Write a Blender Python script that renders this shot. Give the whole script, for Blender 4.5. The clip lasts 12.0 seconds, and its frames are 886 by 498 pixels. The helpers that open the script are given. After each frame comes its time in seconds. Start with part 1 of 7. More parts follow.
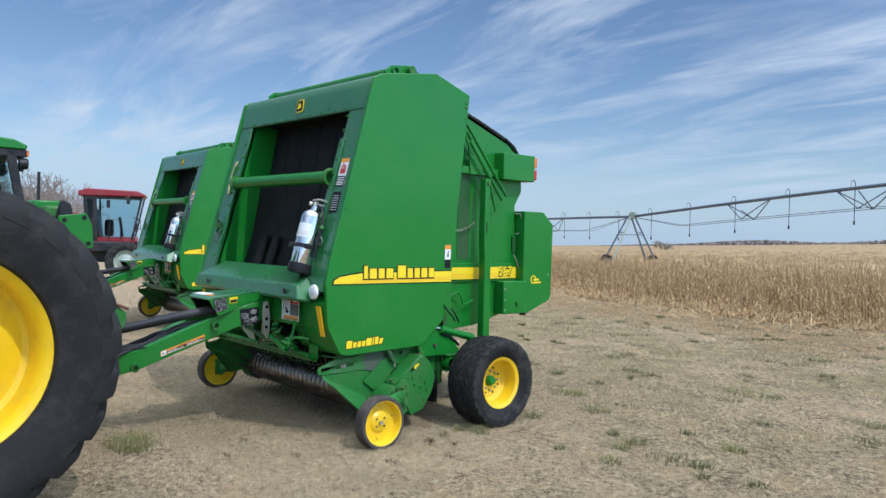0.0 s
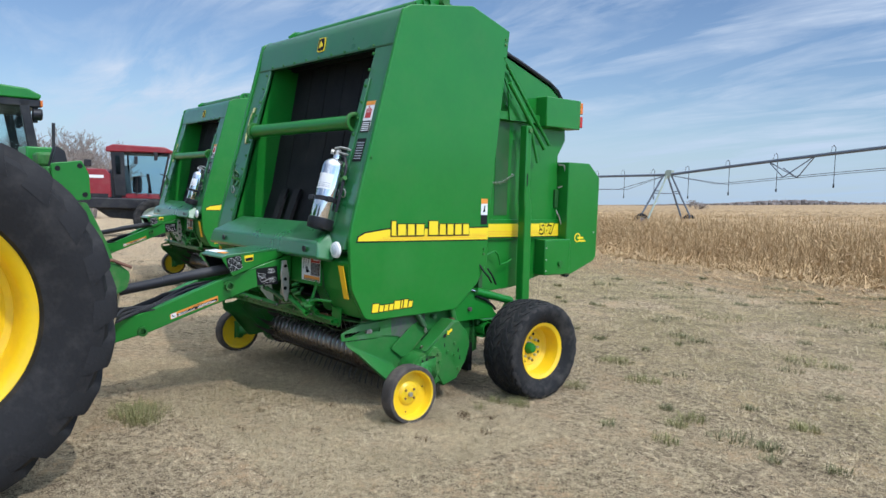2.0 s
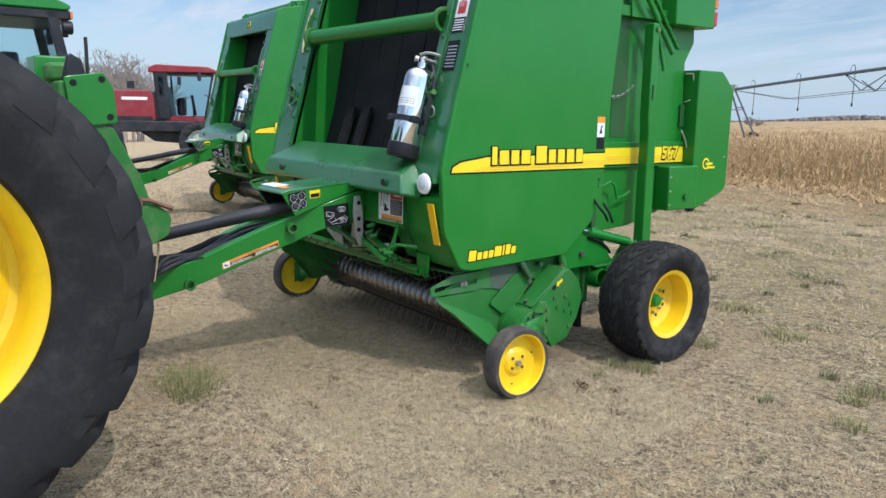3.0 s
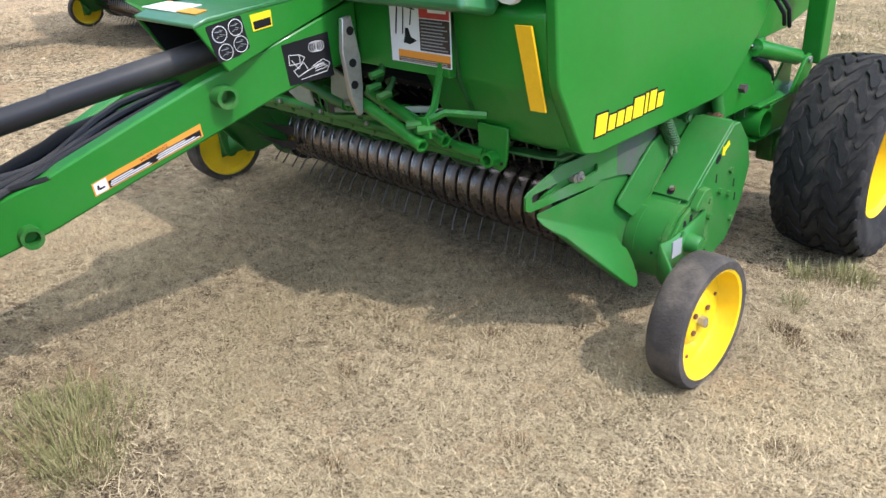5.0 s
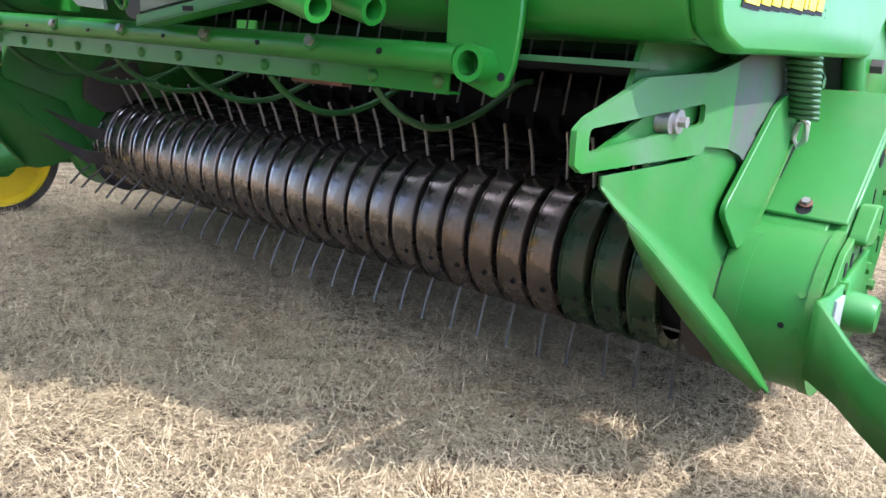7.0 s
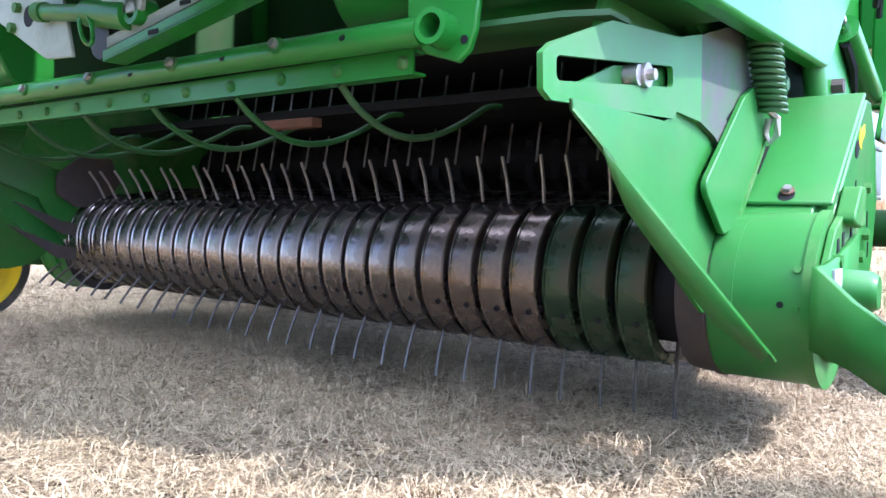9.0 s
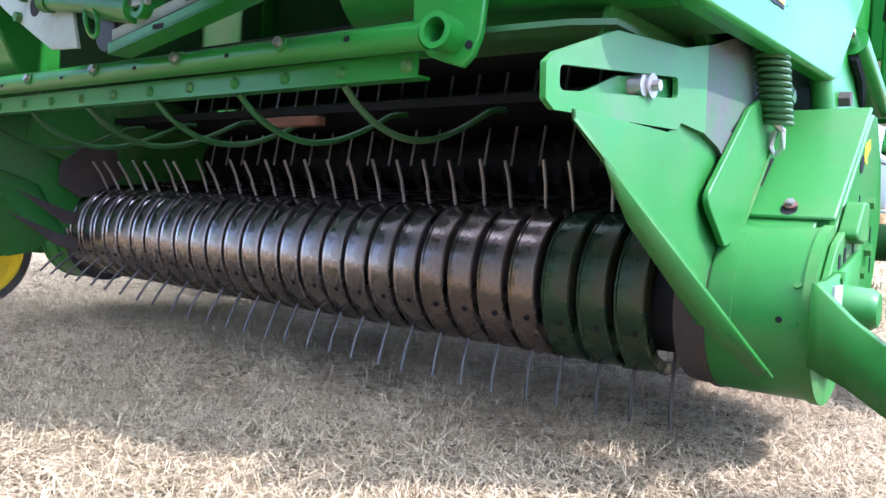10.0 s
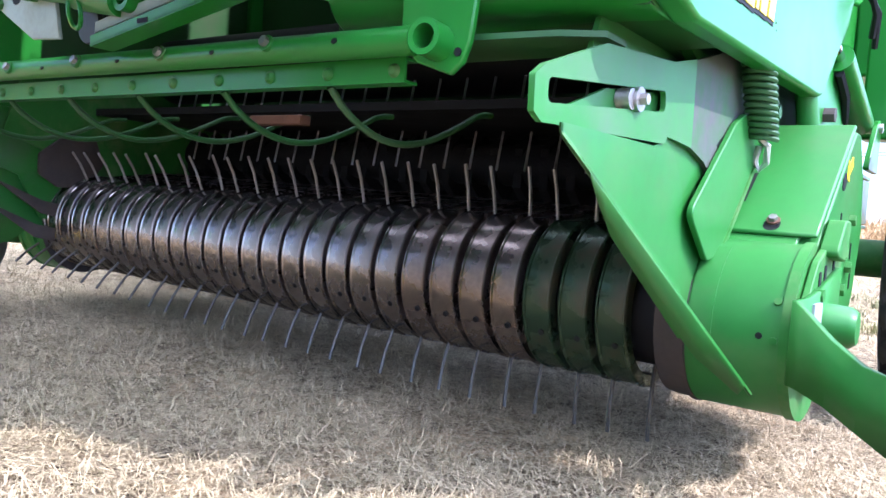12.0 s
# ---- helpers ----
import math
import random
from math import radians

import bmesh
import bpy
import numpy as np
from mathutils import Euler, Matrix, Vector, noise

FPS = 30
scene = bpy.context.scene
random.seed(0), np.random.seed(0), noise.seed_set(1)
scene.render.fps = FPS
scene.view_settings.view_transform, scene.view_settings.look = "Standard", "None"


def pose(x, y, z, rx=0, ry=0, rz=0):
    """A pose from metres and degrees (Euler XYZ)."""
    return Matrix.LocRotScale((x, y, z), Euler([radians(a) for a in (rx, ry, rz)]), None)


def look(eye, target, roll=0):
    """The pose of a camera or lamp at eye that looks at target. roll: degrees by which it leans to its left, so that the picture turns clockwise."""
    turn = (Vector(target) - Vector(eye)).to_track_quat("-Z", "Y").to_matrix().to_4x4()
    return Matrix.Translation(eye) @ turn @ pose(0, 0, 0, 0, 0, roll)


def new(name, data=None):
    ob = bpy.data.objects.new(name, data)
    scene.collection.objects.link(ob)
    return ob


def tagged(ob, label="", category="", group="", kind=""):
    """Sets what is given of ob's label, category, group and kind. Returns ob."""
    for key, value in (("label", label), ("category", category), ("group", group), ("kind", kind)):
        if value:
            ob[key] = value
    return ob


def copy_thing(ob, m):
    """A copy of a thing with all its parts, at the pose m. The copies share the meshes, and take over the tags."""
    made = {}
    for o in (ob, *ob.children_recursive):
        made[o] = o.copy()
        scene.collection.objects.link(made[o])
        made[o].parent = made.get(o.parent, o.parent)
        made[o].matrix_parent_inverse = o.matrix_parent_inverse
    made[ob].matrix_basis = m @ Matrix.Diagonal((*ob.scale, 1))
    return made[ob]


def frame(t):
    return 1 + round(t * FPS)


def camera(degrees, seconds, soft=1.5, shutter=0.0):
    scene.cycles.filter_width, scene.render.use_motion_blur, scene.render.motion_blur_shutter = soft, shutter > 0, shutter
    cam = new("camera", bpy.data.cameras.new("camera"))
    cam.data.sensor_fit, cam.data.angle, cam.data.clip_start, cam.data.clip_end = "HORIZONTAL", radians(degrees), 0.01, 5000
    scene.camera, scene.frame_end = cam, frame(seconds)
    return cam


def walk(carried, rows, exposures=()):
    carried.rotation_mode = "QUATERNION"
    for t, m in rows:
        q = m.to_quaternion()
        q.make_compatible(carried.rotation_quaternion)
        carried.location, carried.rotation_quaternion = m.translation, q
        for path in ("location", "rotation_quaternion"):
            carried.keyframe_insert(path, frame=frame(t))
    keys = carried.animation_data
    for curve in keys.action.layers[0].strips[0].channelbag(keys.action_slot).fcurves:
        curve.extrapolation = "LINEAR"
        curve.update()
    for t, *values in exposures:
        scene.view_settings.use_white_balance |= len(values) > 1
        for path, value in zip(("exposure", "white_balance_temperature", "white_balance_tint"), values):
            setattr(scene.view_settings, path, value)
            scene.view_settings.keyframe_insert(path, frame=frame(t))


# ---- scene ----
cam = camera(59.7, 12.0)
PATH = [
    (0.0, (6.1700, -3.9000, 1.6700), (4.6890, -2.5563, 1.6343), 1.51),
    (0.5, (6.1410, -3.8703, 1.6663), (4.6609, -2.5258, 1.6264), 1.60),
    (1.0, (6.0597, -3.7512, 1.6622), (4.5750, -2.4121, 1.6145), 1.66),
    (1.5, (5.9540, -3.5797, 1.6657), (4.4548, -2.2583, 1.5871), 1.70),
    (2.0, (5.6685, -3.5053, 1.6184), (4.1418, -2.2213, 1.4747), 1.65),
    (2.5, (5.1286, -3.3502, 1.5913), (3.5742, -2.1148, 1.3510), 1.48),
    (3.0, (4.5496, -3.0966, 1.5991), (2.9754, -1.9136, 1.2491), 1.01),
    (4.8, (2.523, -2.222, 1.438), (1.169, -0.993, 0.628), -2.7),
    (5, (2.376, -2.162, 1.42), (1.061, -0.914, 0.575), -2.7),
    (5.5, (2.03, -1.95, 1.323), (0.827, -0.629, 0.424), -1.9),
    (6, (1.696, -1.698, 1.149), (0.614, -0.301, 0.212), 0.8),
    (6.5, (1.489, -1.496, 0.903), (0.404, -0.041, 0.062), 3.9),
    (7, (1.438, -1.311, 0.657), (0.256, 0.227, 0.167), 4.1),
    (9, (1.446, -1.278, 0.405), (0.244, 0.318, 0.306), 0.8),
    (9.5, (1.45, -1.279, 0.398), (0.244, 0.314, 0.301), 1.7),
    (10, (1.448, -1.27, 0.417), (0.24, 0.32, 0.309), 2.5),
    (10.5, (1.435, -1.271, 0.428), (0.23, 0.321, 0.319), 3.0),
    (11, (1.435, -1.268, 0.414), (0.236, 0.329, 0.308), 3.4),
    (11.5, (1.439, -1.265, 0.417), (0.253, 0.341, 0.306), 3.7),
    (12, (1.441, -1.263, 0.431), (0.27, 0.354, 0.319), 4.2),
]
EXPOSURES = [(0.0, -0.26, 5900, 12), (2.0, -0.2, 6000, 13), (3.0, -0.12, 6150, 14), (5.0, 0.46, 6350, 17), (6.0, 0.7, 6350, 18), (6.5, 0.95, 6300, 19), (7.0, 1.38, 6050, 22), (9.0, 1.72, 5650, 27), (12.0, 1.72, 5650, 27)]
walk(cam, [(t, look(eye, target, roll)) for t, eye, target, roll in PATH], EXPOSURES)

# ---------------------------------------------------------------- sky, sun
SUN_EL, SUN_AZ = radians(52.0), math.atan2(0.78, 0.05)
world = bpy.data.worlds.new("sky")
scene.world = world
world.use_nodes = True
wn, wl = world.node_tree.nodes, world.node_tree.links
wn.clear()
w_out = wn.new("ShaderNodeOutputWorld")
w_bg = wn.new("ShaderNodeBackground")
w_sky = wn.new("ShaderNodeTexSky")
w_sky.sky_type = "NISHITA"
w_sky.sun_disc = False
w_sky.sun_elevation, w_sky.sun_rotation = SUN_EL, SUN_AZ
w_sky.air_density, w_sky.dust_density, w_sky.ozone_density = 1.0, 0.10, 3.0
w_bg.inputs["Strength"].default_value = 0.13
# thin streaky cirrus over the whole dome
w_tc = wn.new("ShaderNodeTexCoord")
w_sep = wn.new("ShaderNodeSeparateXYZ")
w_add = wn.new("ShaderNodeMath"); w_add.operation = "ADD"; w_add.inputs[1].default_value = 0.16
w_dx = wn.new("ShaderNodeMath"); w_dx.operation = "DIVIDE"
w_dy = wn.new("ShaderNodeMath"); w_dy.operation = "DIVIDE"
w_com = wn.new("ShaderNodeCombineXYZ")
wl.new(w_tc.outputs["Generated"], w_sep.inputs[0])
wl.new(w_sep.outputs["Z"], w_add.inputs[0])
wl.new(w_sep.outputs["X"], w_dx.inputs[0]); wl.new(w_add.outputs[0], w_dx.inputs[1])
wl.new(w_sep.outputs["Y"], w_dy.inputs[0]); wl.new(w_add.outputs[0], w_dy.inputs[1])
wl.new(w_dx.outputs[0], w_com.inputs[0]); wl.new(w_dy.outputs[0], w_com.inputs[1])


def cloud_layer(scale, stretch, turn, lo, hi, detail, seed):
    mp = wn.new("ShaderNodeMapping")
    mp.inputs["Rotation"].default_value = (0, 0, radians(turn))
    mp.inputs["Scale"].default_value = (scale, scale * stretch, 1)
    mp.inputs["Location"].default_value = (seed, seed * 0.7, seed * 1.3)
    nz = wn.new("ShaderNodeTexNoise")
    nz.inputs["Scale"].default_value = 1.0
    nz.inputs["Detail"].default_value = detail
    nz.inputs["Roughness"].default_value = 0.62
    nz.inputs["Distortion"].default_value = 0.5
    rg = wn.new("ShaderNodeMapRange")
    rg.inputs["From Min"].default_value, rg.inputs["From Max"].default_value = lo, hi
    wl.new(w_com.outputs[0], mp.inputs["Vector"])
    wl.new(mp.outputs[0], nz.inputs["Vector"])
    wl.new(nz.outputs["Fac"], rg.inputs["Value"])
    return rg


c1 = cloud_layer(1.1, 3.2, 32, 0.42, 0.68, 10, 3.1)
c2 = cloud_layer(0.45, 1.7, 12, 0.35, 0.75, 6, 8.4)
w_mul = wn.new("ShaderNodeMath"); w_mul.operation = "MULTIPLY"
wl.new(c1.outputs[0], w_mul.inputs[0]); wl.new(c2.outputs[0], w_mul.inputs[1])
w_sc = wn.new("ShaderNodeMath"); w_sc.operation = "MULTIPLY_ADD"
w_sc.inputs[1].default_value, w_sc.inputs[2].default_value = 1.7, 0.0
w_sc.use_clamp = True
wl.new(w_mul.outputs[0], w_sc.inputs[0])
# the unseen veil of cirrus thickens towards the zenith, brightened to fill the shade
w_up = wn.new("ShaderNodeMapRange")
w_up.inputs["From Min"].default_value, w_up.inputs["From Max"].default_value = 0.38, 0.85
w_up.inputs["To Max"].default_value = 0.75
wl.new(w_sep.outputs["Z"], w_up.inputs["Value"])
w_mix = wn.new("ShaderNodeMix"); w_mix.data_type = "RGBA"
w_mix.inputs["B"].default_value = (6.3, 7.1, 7.9, 1)
wl.new(w_sc.outputs[0], w_mix.inputs["Factor"])
wl.new(w_sky.outputs[0], w_mix.inputs["A"])
w_fill_veil = wn.new("ShaderNodeMix"); w_fill_veil.data_type = "RGBA"
w_fill_veil.inputs["B"].default_value = (9.0, 9.7, 10.4, 1)
wl.new(w_up.outputs[0], w_fill_veil.inputs["Factor"]); wl.new(w_mix.outputs["Result"], w_fill_veil.inputs["A"])
# pale blue haze low over the horizon
w_hz = wn.new("ShaderNodeMapRange"); w_hz.interpolation_type = "SMOOTHSTEP"
w_hz.inputs["From Min"].default_value, w_hz.inputs["From Max"].default_value = 0.14, -0.02
w_hz.inputs["To Max"].default_value = 0.85
wl.new(w_sep.outputs["Z"], w_hz.inputs["Value"])
w_mix2 = wn.new("ShaderNodeMix"); w_mix2.data_type = "RGBA"
w_mix2.inputs["B"].default_value = (4.0, 5.55, 7.0, 1)
wl.new(w_hz.outputs[0], w_mix2.inputs["Factor"]); wl.new(w_fill_veil.outputs["Result"], w_mix2.inputs["A"])
# sky out of view towards the sun is brightened to add fill light
w_dot = wn.new("ShaderNodeVectorMath"); w_dot.operation = "DOT_PRODUCT"
w_dot.inputs[1].default_value = Vector((0.78, 0.05, 1.0)).normalized()
wl.new(w_tc.outputs["Generated"], w_dot.inputs[0])
w_glow = wn.new("ShaderNodeMapRange"); w_glow.interpolation_type = "SMOOTHSTEP"
w_glow.inputs["From Min"].default_value, w_glow.inputs["From Max"].default_value = -0.1, 1.0
w_glow.inputs["To Min"].default_value, w_glow.inputs["To Max"].default_value = 0.92, 2.6
wl.new(w_dot.outputs["Value"], w_glow.inputs["Value"])
w_lit = wn.new("ShaderNodeVectorMath"); w_lit.operation = "SCALE"
wl.new(w_mix2.outputs["Result"], w_lit.inputs[0]); wl.new(w_glow.outputs[0], w_lit.inputs["Scale"])
wl.new(w_lit.outputs[0], w_bg.inputs["Color"])
wl.new(w_bg.outputs[0], w_out.inputs[0])

sun = new("sun", bpy.data.lights.new("sun", "SUN"))
sun.data.energy, sun.data.angle, sun.data.color = 2.85, radians(0.53), (1.0, 0.965, 0.90)
sun.matrix_world = look((15.6, 1.0, 20), (0, 0, 0))

# ---------------------------------------------------------------- materials


def mat(name, color, rough=0.5, metal=0.0, var=0.12, scale=8.0, bump=0.0, bscale=60.0, coat=0.0, dirt=None, dirt_amt=0.0, dirt_scale=3.0, spec=0.5, rvar=0.12, island=0.0):
    """A painted or plain surface: base colour with two scales of variation, fine relief, and grime in patches."""
    m = bpy.data.materials.new(name)
    m.use_nodes = True
    n, l = m.node_tree.nodes, m.node_tree.links
    p = n["Principled BSDF"]
    p.inputs["Metallic"].default_value = metal
    p.inputs["Roughness"].default_value = rough
    p.inputs["Specular IOR Level"].default_value = spec
    p.inputs["Coat Weight"].default_value = coat
    p.inputs["Coat Roughness"].default_value = 0.12
    tc = n.new("ShaderNodeTexCoord")
    n1 = n.new("ShaderNodeTexNoise"); n1.inputs["Scale"].default_value = scale; n1.inputs["Detail"].default_value = 5
    n2 = n.new("ShaderNodeTexNoise"); n2.inputs["Scale"].default_value = scale * 9; n2.inputs["Detail"].default_value = 3
    l.new(tc.outputs["Object"], n1.inputs["Vector"]); l.new(tc.outputs["Object"], n2.inputs["Vector"])
    ad = n.new("ShaderNodeMath"); ad.operation = "MULTIPLY_ADD"; ad.inputs[1].default_value = 0.4
    l.new(n2.outputs["Fac"], ad.inputs[0]); l.new(n1.outputs["Fac"], ad.inputs[2])
    mr = n.new("ShaderNodeMapRange")
    mr.inputs["From Min"].default_value, mr.inputs["From Max"].default_value = 0.4, 1.0
    mr.inputs["To Min"].default_value, mr.inputs["To Max"].default_value = 1 - var, 1 + var
    l.new(ad.outputs[0], mr.inputs["Value"])
    src = mr.outputs[0]
    if island:
        ge = n.new("ShaderNodeNewGeometry")
        oi = n.new("ShaderNodeObjectInfo")
        sm = n.new("ShaderNodeMath"); sm.operation = "ADD"
        l.new(ge.outputs["Random Per Island"], sm.inputs[0]); l.new(oi.outputs["Random"], sm.inputs[1])
        r2 = n.new("ShaderNodeMapRange")
        r2.inputs["From Max"].default_value = 2.0
        r2.inputs["To Min"].default_value, r2.inputs["To Max"].default_value = 1 - island, 1 + island
        l.new(sm.outputs[0], r2.inputs["Value"])
        mm = n.new("ShaderNodeMath"); mm.operation = "MULTIPLY"
        l.new(src, mm.inputs[0]); l.new(r2.outputs[0], mm.inputs[1])
        src = mm.outputs[0]
    vm = n.new("ShaderNodeVectorMath"); vm.operation = "SCALE"
    vm.inputs[0].default_value = color
    l.new(src, vm.inputs["Scale"])
    col = vm.outputs[0]
    rsrc = n.new("ShaderNodeMapRange")
    rsrc.inputs["To Min"].default_value, rsrc.inputs["To Max"].default_value = max(0.02, rough - rvar), min(1, rough + rvar)
    l.new(n1.outputs["Fac"], rsrc.inputs["Value"])
    rough_out = rsrc.outputs[0]
    if dirt:
        n3 = n.new("ShaderNodeTexNoise"); n3.inputs["Scale"].default_value = dirt_scale; n3.inputs["Detail"].default_value = 8; n3.inputs["Roughness"].default_value = 0.65
        l.new(tc.outputs["Object"], n3.inputs["Vector"])
        r3 = n.new("ShaderNodeMapRange")
        r3.inputs["From Min"].default_value, r3.inputs["From Max"].default_value = 0.46, 0.72
        r3.inputs["To Max"].default_value = dirt_amt
        l.new(n3.outputs["Fac"], r3.inputs["Value"])
        mx = n.new("ShaderNodeMix"); mx.data_type = "RGBA"
        mx.inputs["B"].default_value = (*dirt, 1)
        l.new(r3.outputs[0], mx.inputs["Factor"]); l.new(col, mx.inputs["A"])
        col = mx.outputs["Result"]
        rm = n.new("ShaderNodeMix")
        rm.inputs["B"].default_value = 0.85
        l.new(r3.outputs[0], rm.inputs["Factor"]); l.new(rough_out, rm.inputs["A"])
        rough_out = rm.outputs["Result"]
    l.new(col, p.inputs["Base Color"]); l.new(rough_out, p.inputs["Roughness"])
    if bump:
        nb = n.new("ShaderNodeTexNoise"); nb.inputs["Scale"].default_value = bscale; nb.inputs["Detail"].default_value = 6
        l.new(tc.outputs["Object"], nb.inputs["Vector"])
        bp = n.new("ShaderNodeBump"); bp.inputs["Strength"].default_value = bump; bp.inputs["Distance"].default_value = 0.01
        l.new(nb.outputs["Fac"], bp.inputs["Height"]); l.new(bp.outputs[0], p.inputs["Normal"])
    return m


GREEN = mat("green_paint", (0.011, 0.166, 0.017), 0.36, var=0.09, scale=2.5, bump=0.02, bscale=7, coat=0.20, dirt=(0.14, 0.17, 0.08), dirt_amt=0.08, dirt_scale=5, spec=0.30)
GREEN_WORN = mat("green_paint_dusty", (0.024, 0.145, 0.024), 0.52, var=0.12, scale=5, bump=0.05, bscale=30, dirt=(0.24, 0.22, 0.13), dirt_amt=0.38, dirt_scale=9, spec=0.25)
# blue sky tint on the front faces is put into this paint's colour
GREEN_SKYLIT = mat("green_paint_skylit", (0.018, 0.132, 0.036), 0.30, var=0.14, scale=3.0, bump=0.02, bscale=9, coat=0.55, dirt=(0.10, 0.15, 0.11), dirt_amt=0.25, dirt_scale=4, spec=0.5)
GREEN_USED = mat("green_paint_scuffed", (0.018, 0.142, 0.023), 0.44, var=0.12, scale=4.0, bump=0.03, bscale=20, coat=0.08, dirt=(0.16, 0.16, 0.09), dirt_amt=0.20, dirt_scale=7, spec=0.3)
PAINT_OFF = mat("green_paint_rubbed", (0.022, 0.155, 0.023), 0.42, var=0.1, scale=4, bump=0.03, bscale=25, dirt=(0.12, 0.15, 0.12), dirt_amt=0.65, dirt_scale=3.2, spec=0.3)
GREY_WORN = mat("bare_grey_steel", (0.085, 0.082, 0.078), 0.68, 0.1, var=0.2, scale=6, bump=0.03, bscale=30, dirt=(0.022, 0.14, 0.024), dirt_amt=0.85, dirt_scale=6, spec=0.35)
DARK_RUST = mat("dark_dirty_steel", (0.045, 0.036, 0.033), 0.75, 0.1, var=0.3, scale=9, bump=0.15, bscale=60, dirt=(0.11, 0.075, 0.055), dirt_amt=0.5, dirt_scale=6)
# half-bright green: shade inside and under panels put into colour; fittings share it
GREEN_DARK = mat("green_inner_shade", (0.014, 0.085, 0.016), 0.5, var=0.12, scale=4, dirt=(0.10, 0.09, 0.06), dirt_amt=0.4)
YELLOW = mat("yellow_paint", (0.80, 0.52, 0.004), 0.38, var=0.05, scale=6, bump=0.03, bscale=40, coat=0.15, dirt=(0.35, 0.26, 0.10), dirt_amt=0.22, dirt_scale=7)
DECAL_Y = mat("yellow_decal", (0.80, 0.60, 0.01), 0.4, var=0.03)
PALE_Y = mat("pale_yellow_plastic", (0.55, 0.50, 0.22), 0.5, var=0.08)
# flat black: print, hoses, and shade of holes, slots and chamber put into colour
DECAL_K = mat("black_decal_and_shade", (0.012, 0.012, 0.013), 0.6, var=0.1, spec=0.15)
DECAL_W = mat("white_decal", (0.72, 0.72, 0.70), 0.45, var=0.05)
DECAL_O = mat("orange_decal", (0.72, 0.27, 0.03), 0.45, var=0.05)
DECAL_B = mat("brown_black_decal", (0.045, 0.022, 0.018), 0.45, var=0.05)
DECAL_R = mat("red_decal", (0.45, 0.035, 0.03), 0.45, var=0.05)
DECAL_G = mat("grey_decal", (0.30, 0.31, 0.32), 0.45, var=0.05)
RUBBER = mat("tyre_rubber", (0.016, 0.016, 0.016), 0.78, var=0.2, scale=12, bump=0.25, bscale=90, dirt=(0.13, 0.115, 0.095), dirt_amt=0.42, dirt_scale=6, spec=0.2)
RUBBER_B = mat("tractor_tyre_rubber", (0.016, 0.0155, 0.0155), 0.68, var=0.2, scale=5, bump=0.25, bscale=45, dirt=(0.09, 0.082, 0.072), dirt_amt=0.28, dirt_scale=7, spec=0.2)
RUBBER_W = mat("worn_tyre_rubber", (0.055, 0.048, 0.042), 0.8, var=0.25, scale=15, bump=0.35, bscale=110, dirt=(0.17, 0.14, 0.11), dirt_amt=0.6, dirt_scale=8, spec=0.2)
BELT = mat("belt_rubber", (0.008, 0.008, 0.009), 0.6, var=0.25, scale=5, bump=0.25, bscale=160, dirt=(0.04, 0.038, 0.035), dirt_amt=0.4, dirt_scale=4, spec=0.15)
BLACK = mat("black_plastic", (0.016, 0.016, 0.018), 0.42, var=0.15, scale=9, dirt=(0.14, 0.13, 0.11), dirt_amt=0.25, spec=0.3)
# one tine steel in two tones: the lower row's dimness is put into colour
TINE_DIM = mat("dim_tine_steel", (0.11, 0.10, 0.09), 0.5, 0.5, var=0.3, scale=30, dirt=(0.10, 0.075, 0.05), dirt_amt=0.7, dirt_scale=30)
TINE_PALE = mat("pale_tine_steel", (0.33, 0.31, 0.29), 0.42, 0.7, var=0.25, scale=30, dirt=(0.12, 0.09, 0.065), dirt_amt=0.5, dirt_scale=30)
STEEL = mat("worn_steel", (0.42, 0.40, 0.38), 0.38, 0.9, var=0.2, scale=14, dirt=(0.13, 0.08, 0.05), dirt_amt=0.5, dirt_scale=14)
ZINC = mat("zinc_steel", (0.50, 0.49, 0.45), 0.42, 0.85, var=0.15, scale=20, dirt=(0.17, 0.12, 0.08), dirt_amt=0.4, dirt_scale=20)
RUST = mat("rusty_steel", (0.16, 0.075, 0.045), 0.7, 0.3, var=0.3, scale=18, bump=0.2, bscale=80)
CHROME = mat("polished_steel", (0.66, 0.66, 0.66), 0.08, 1.0, var=0.04, scale=8, rvar=0.04)
GALV = mat("galvanised_steel", (0.13, 0.155, 0.19), 0.5, 0.35, var=0.12, scale=2)
GALV_L = mat("worn_pale_steel", (0.34, 0.40, 0.33), 0.5, 0.15, var=0.15, scale=6, dirt=(0.16, 0.15, 0.10), dirt_amt=0.4, dirt_scale=12)
RED = mat("red_paint", (0.22, 0.012, 0.018), 0.4, var=0.1, scale=2, dirt=(0.25, 0.18, 0.14), dirt_amt=0.2)
AMBER = mat("amber_lens", (0.62, 0.15, 0.01), 0.25, var=0.05)
REFLECT = mat("yellow_reflector", (0.75, 0.42, 0.01), 0.35)
REDLENS = mat("red_lens", (0.42, 0.015, 0.012), 0.25, var=0.05)
LENS = mat("clear_lens", (0.62, 0.66, 0.68), 0.15, 0.2, var=0.1, scale=40)


def roller_mat():
    """Dark worn bare steel: polished streaks round the band, brown rust, last green paint."""
    m = mat("roller_steel", (0.28, 0.25, 0.23), 0.18, 0.95, var=0.25, scale=20, dirt=(0.13, 0.075, 0.05), dirt_amt=0.55, dirt_scale=5, rvar=0.10)
    return m


ROLLER = roller_mat()
ROLLER_G = mat("roller_green", (0.030, 0.060, 0.030), 0.25, 0.5, var=0.25, scale=12, dirt=(0.12, 0.065, 0.042), dirt_amt=0.95, dirt_scale=7)
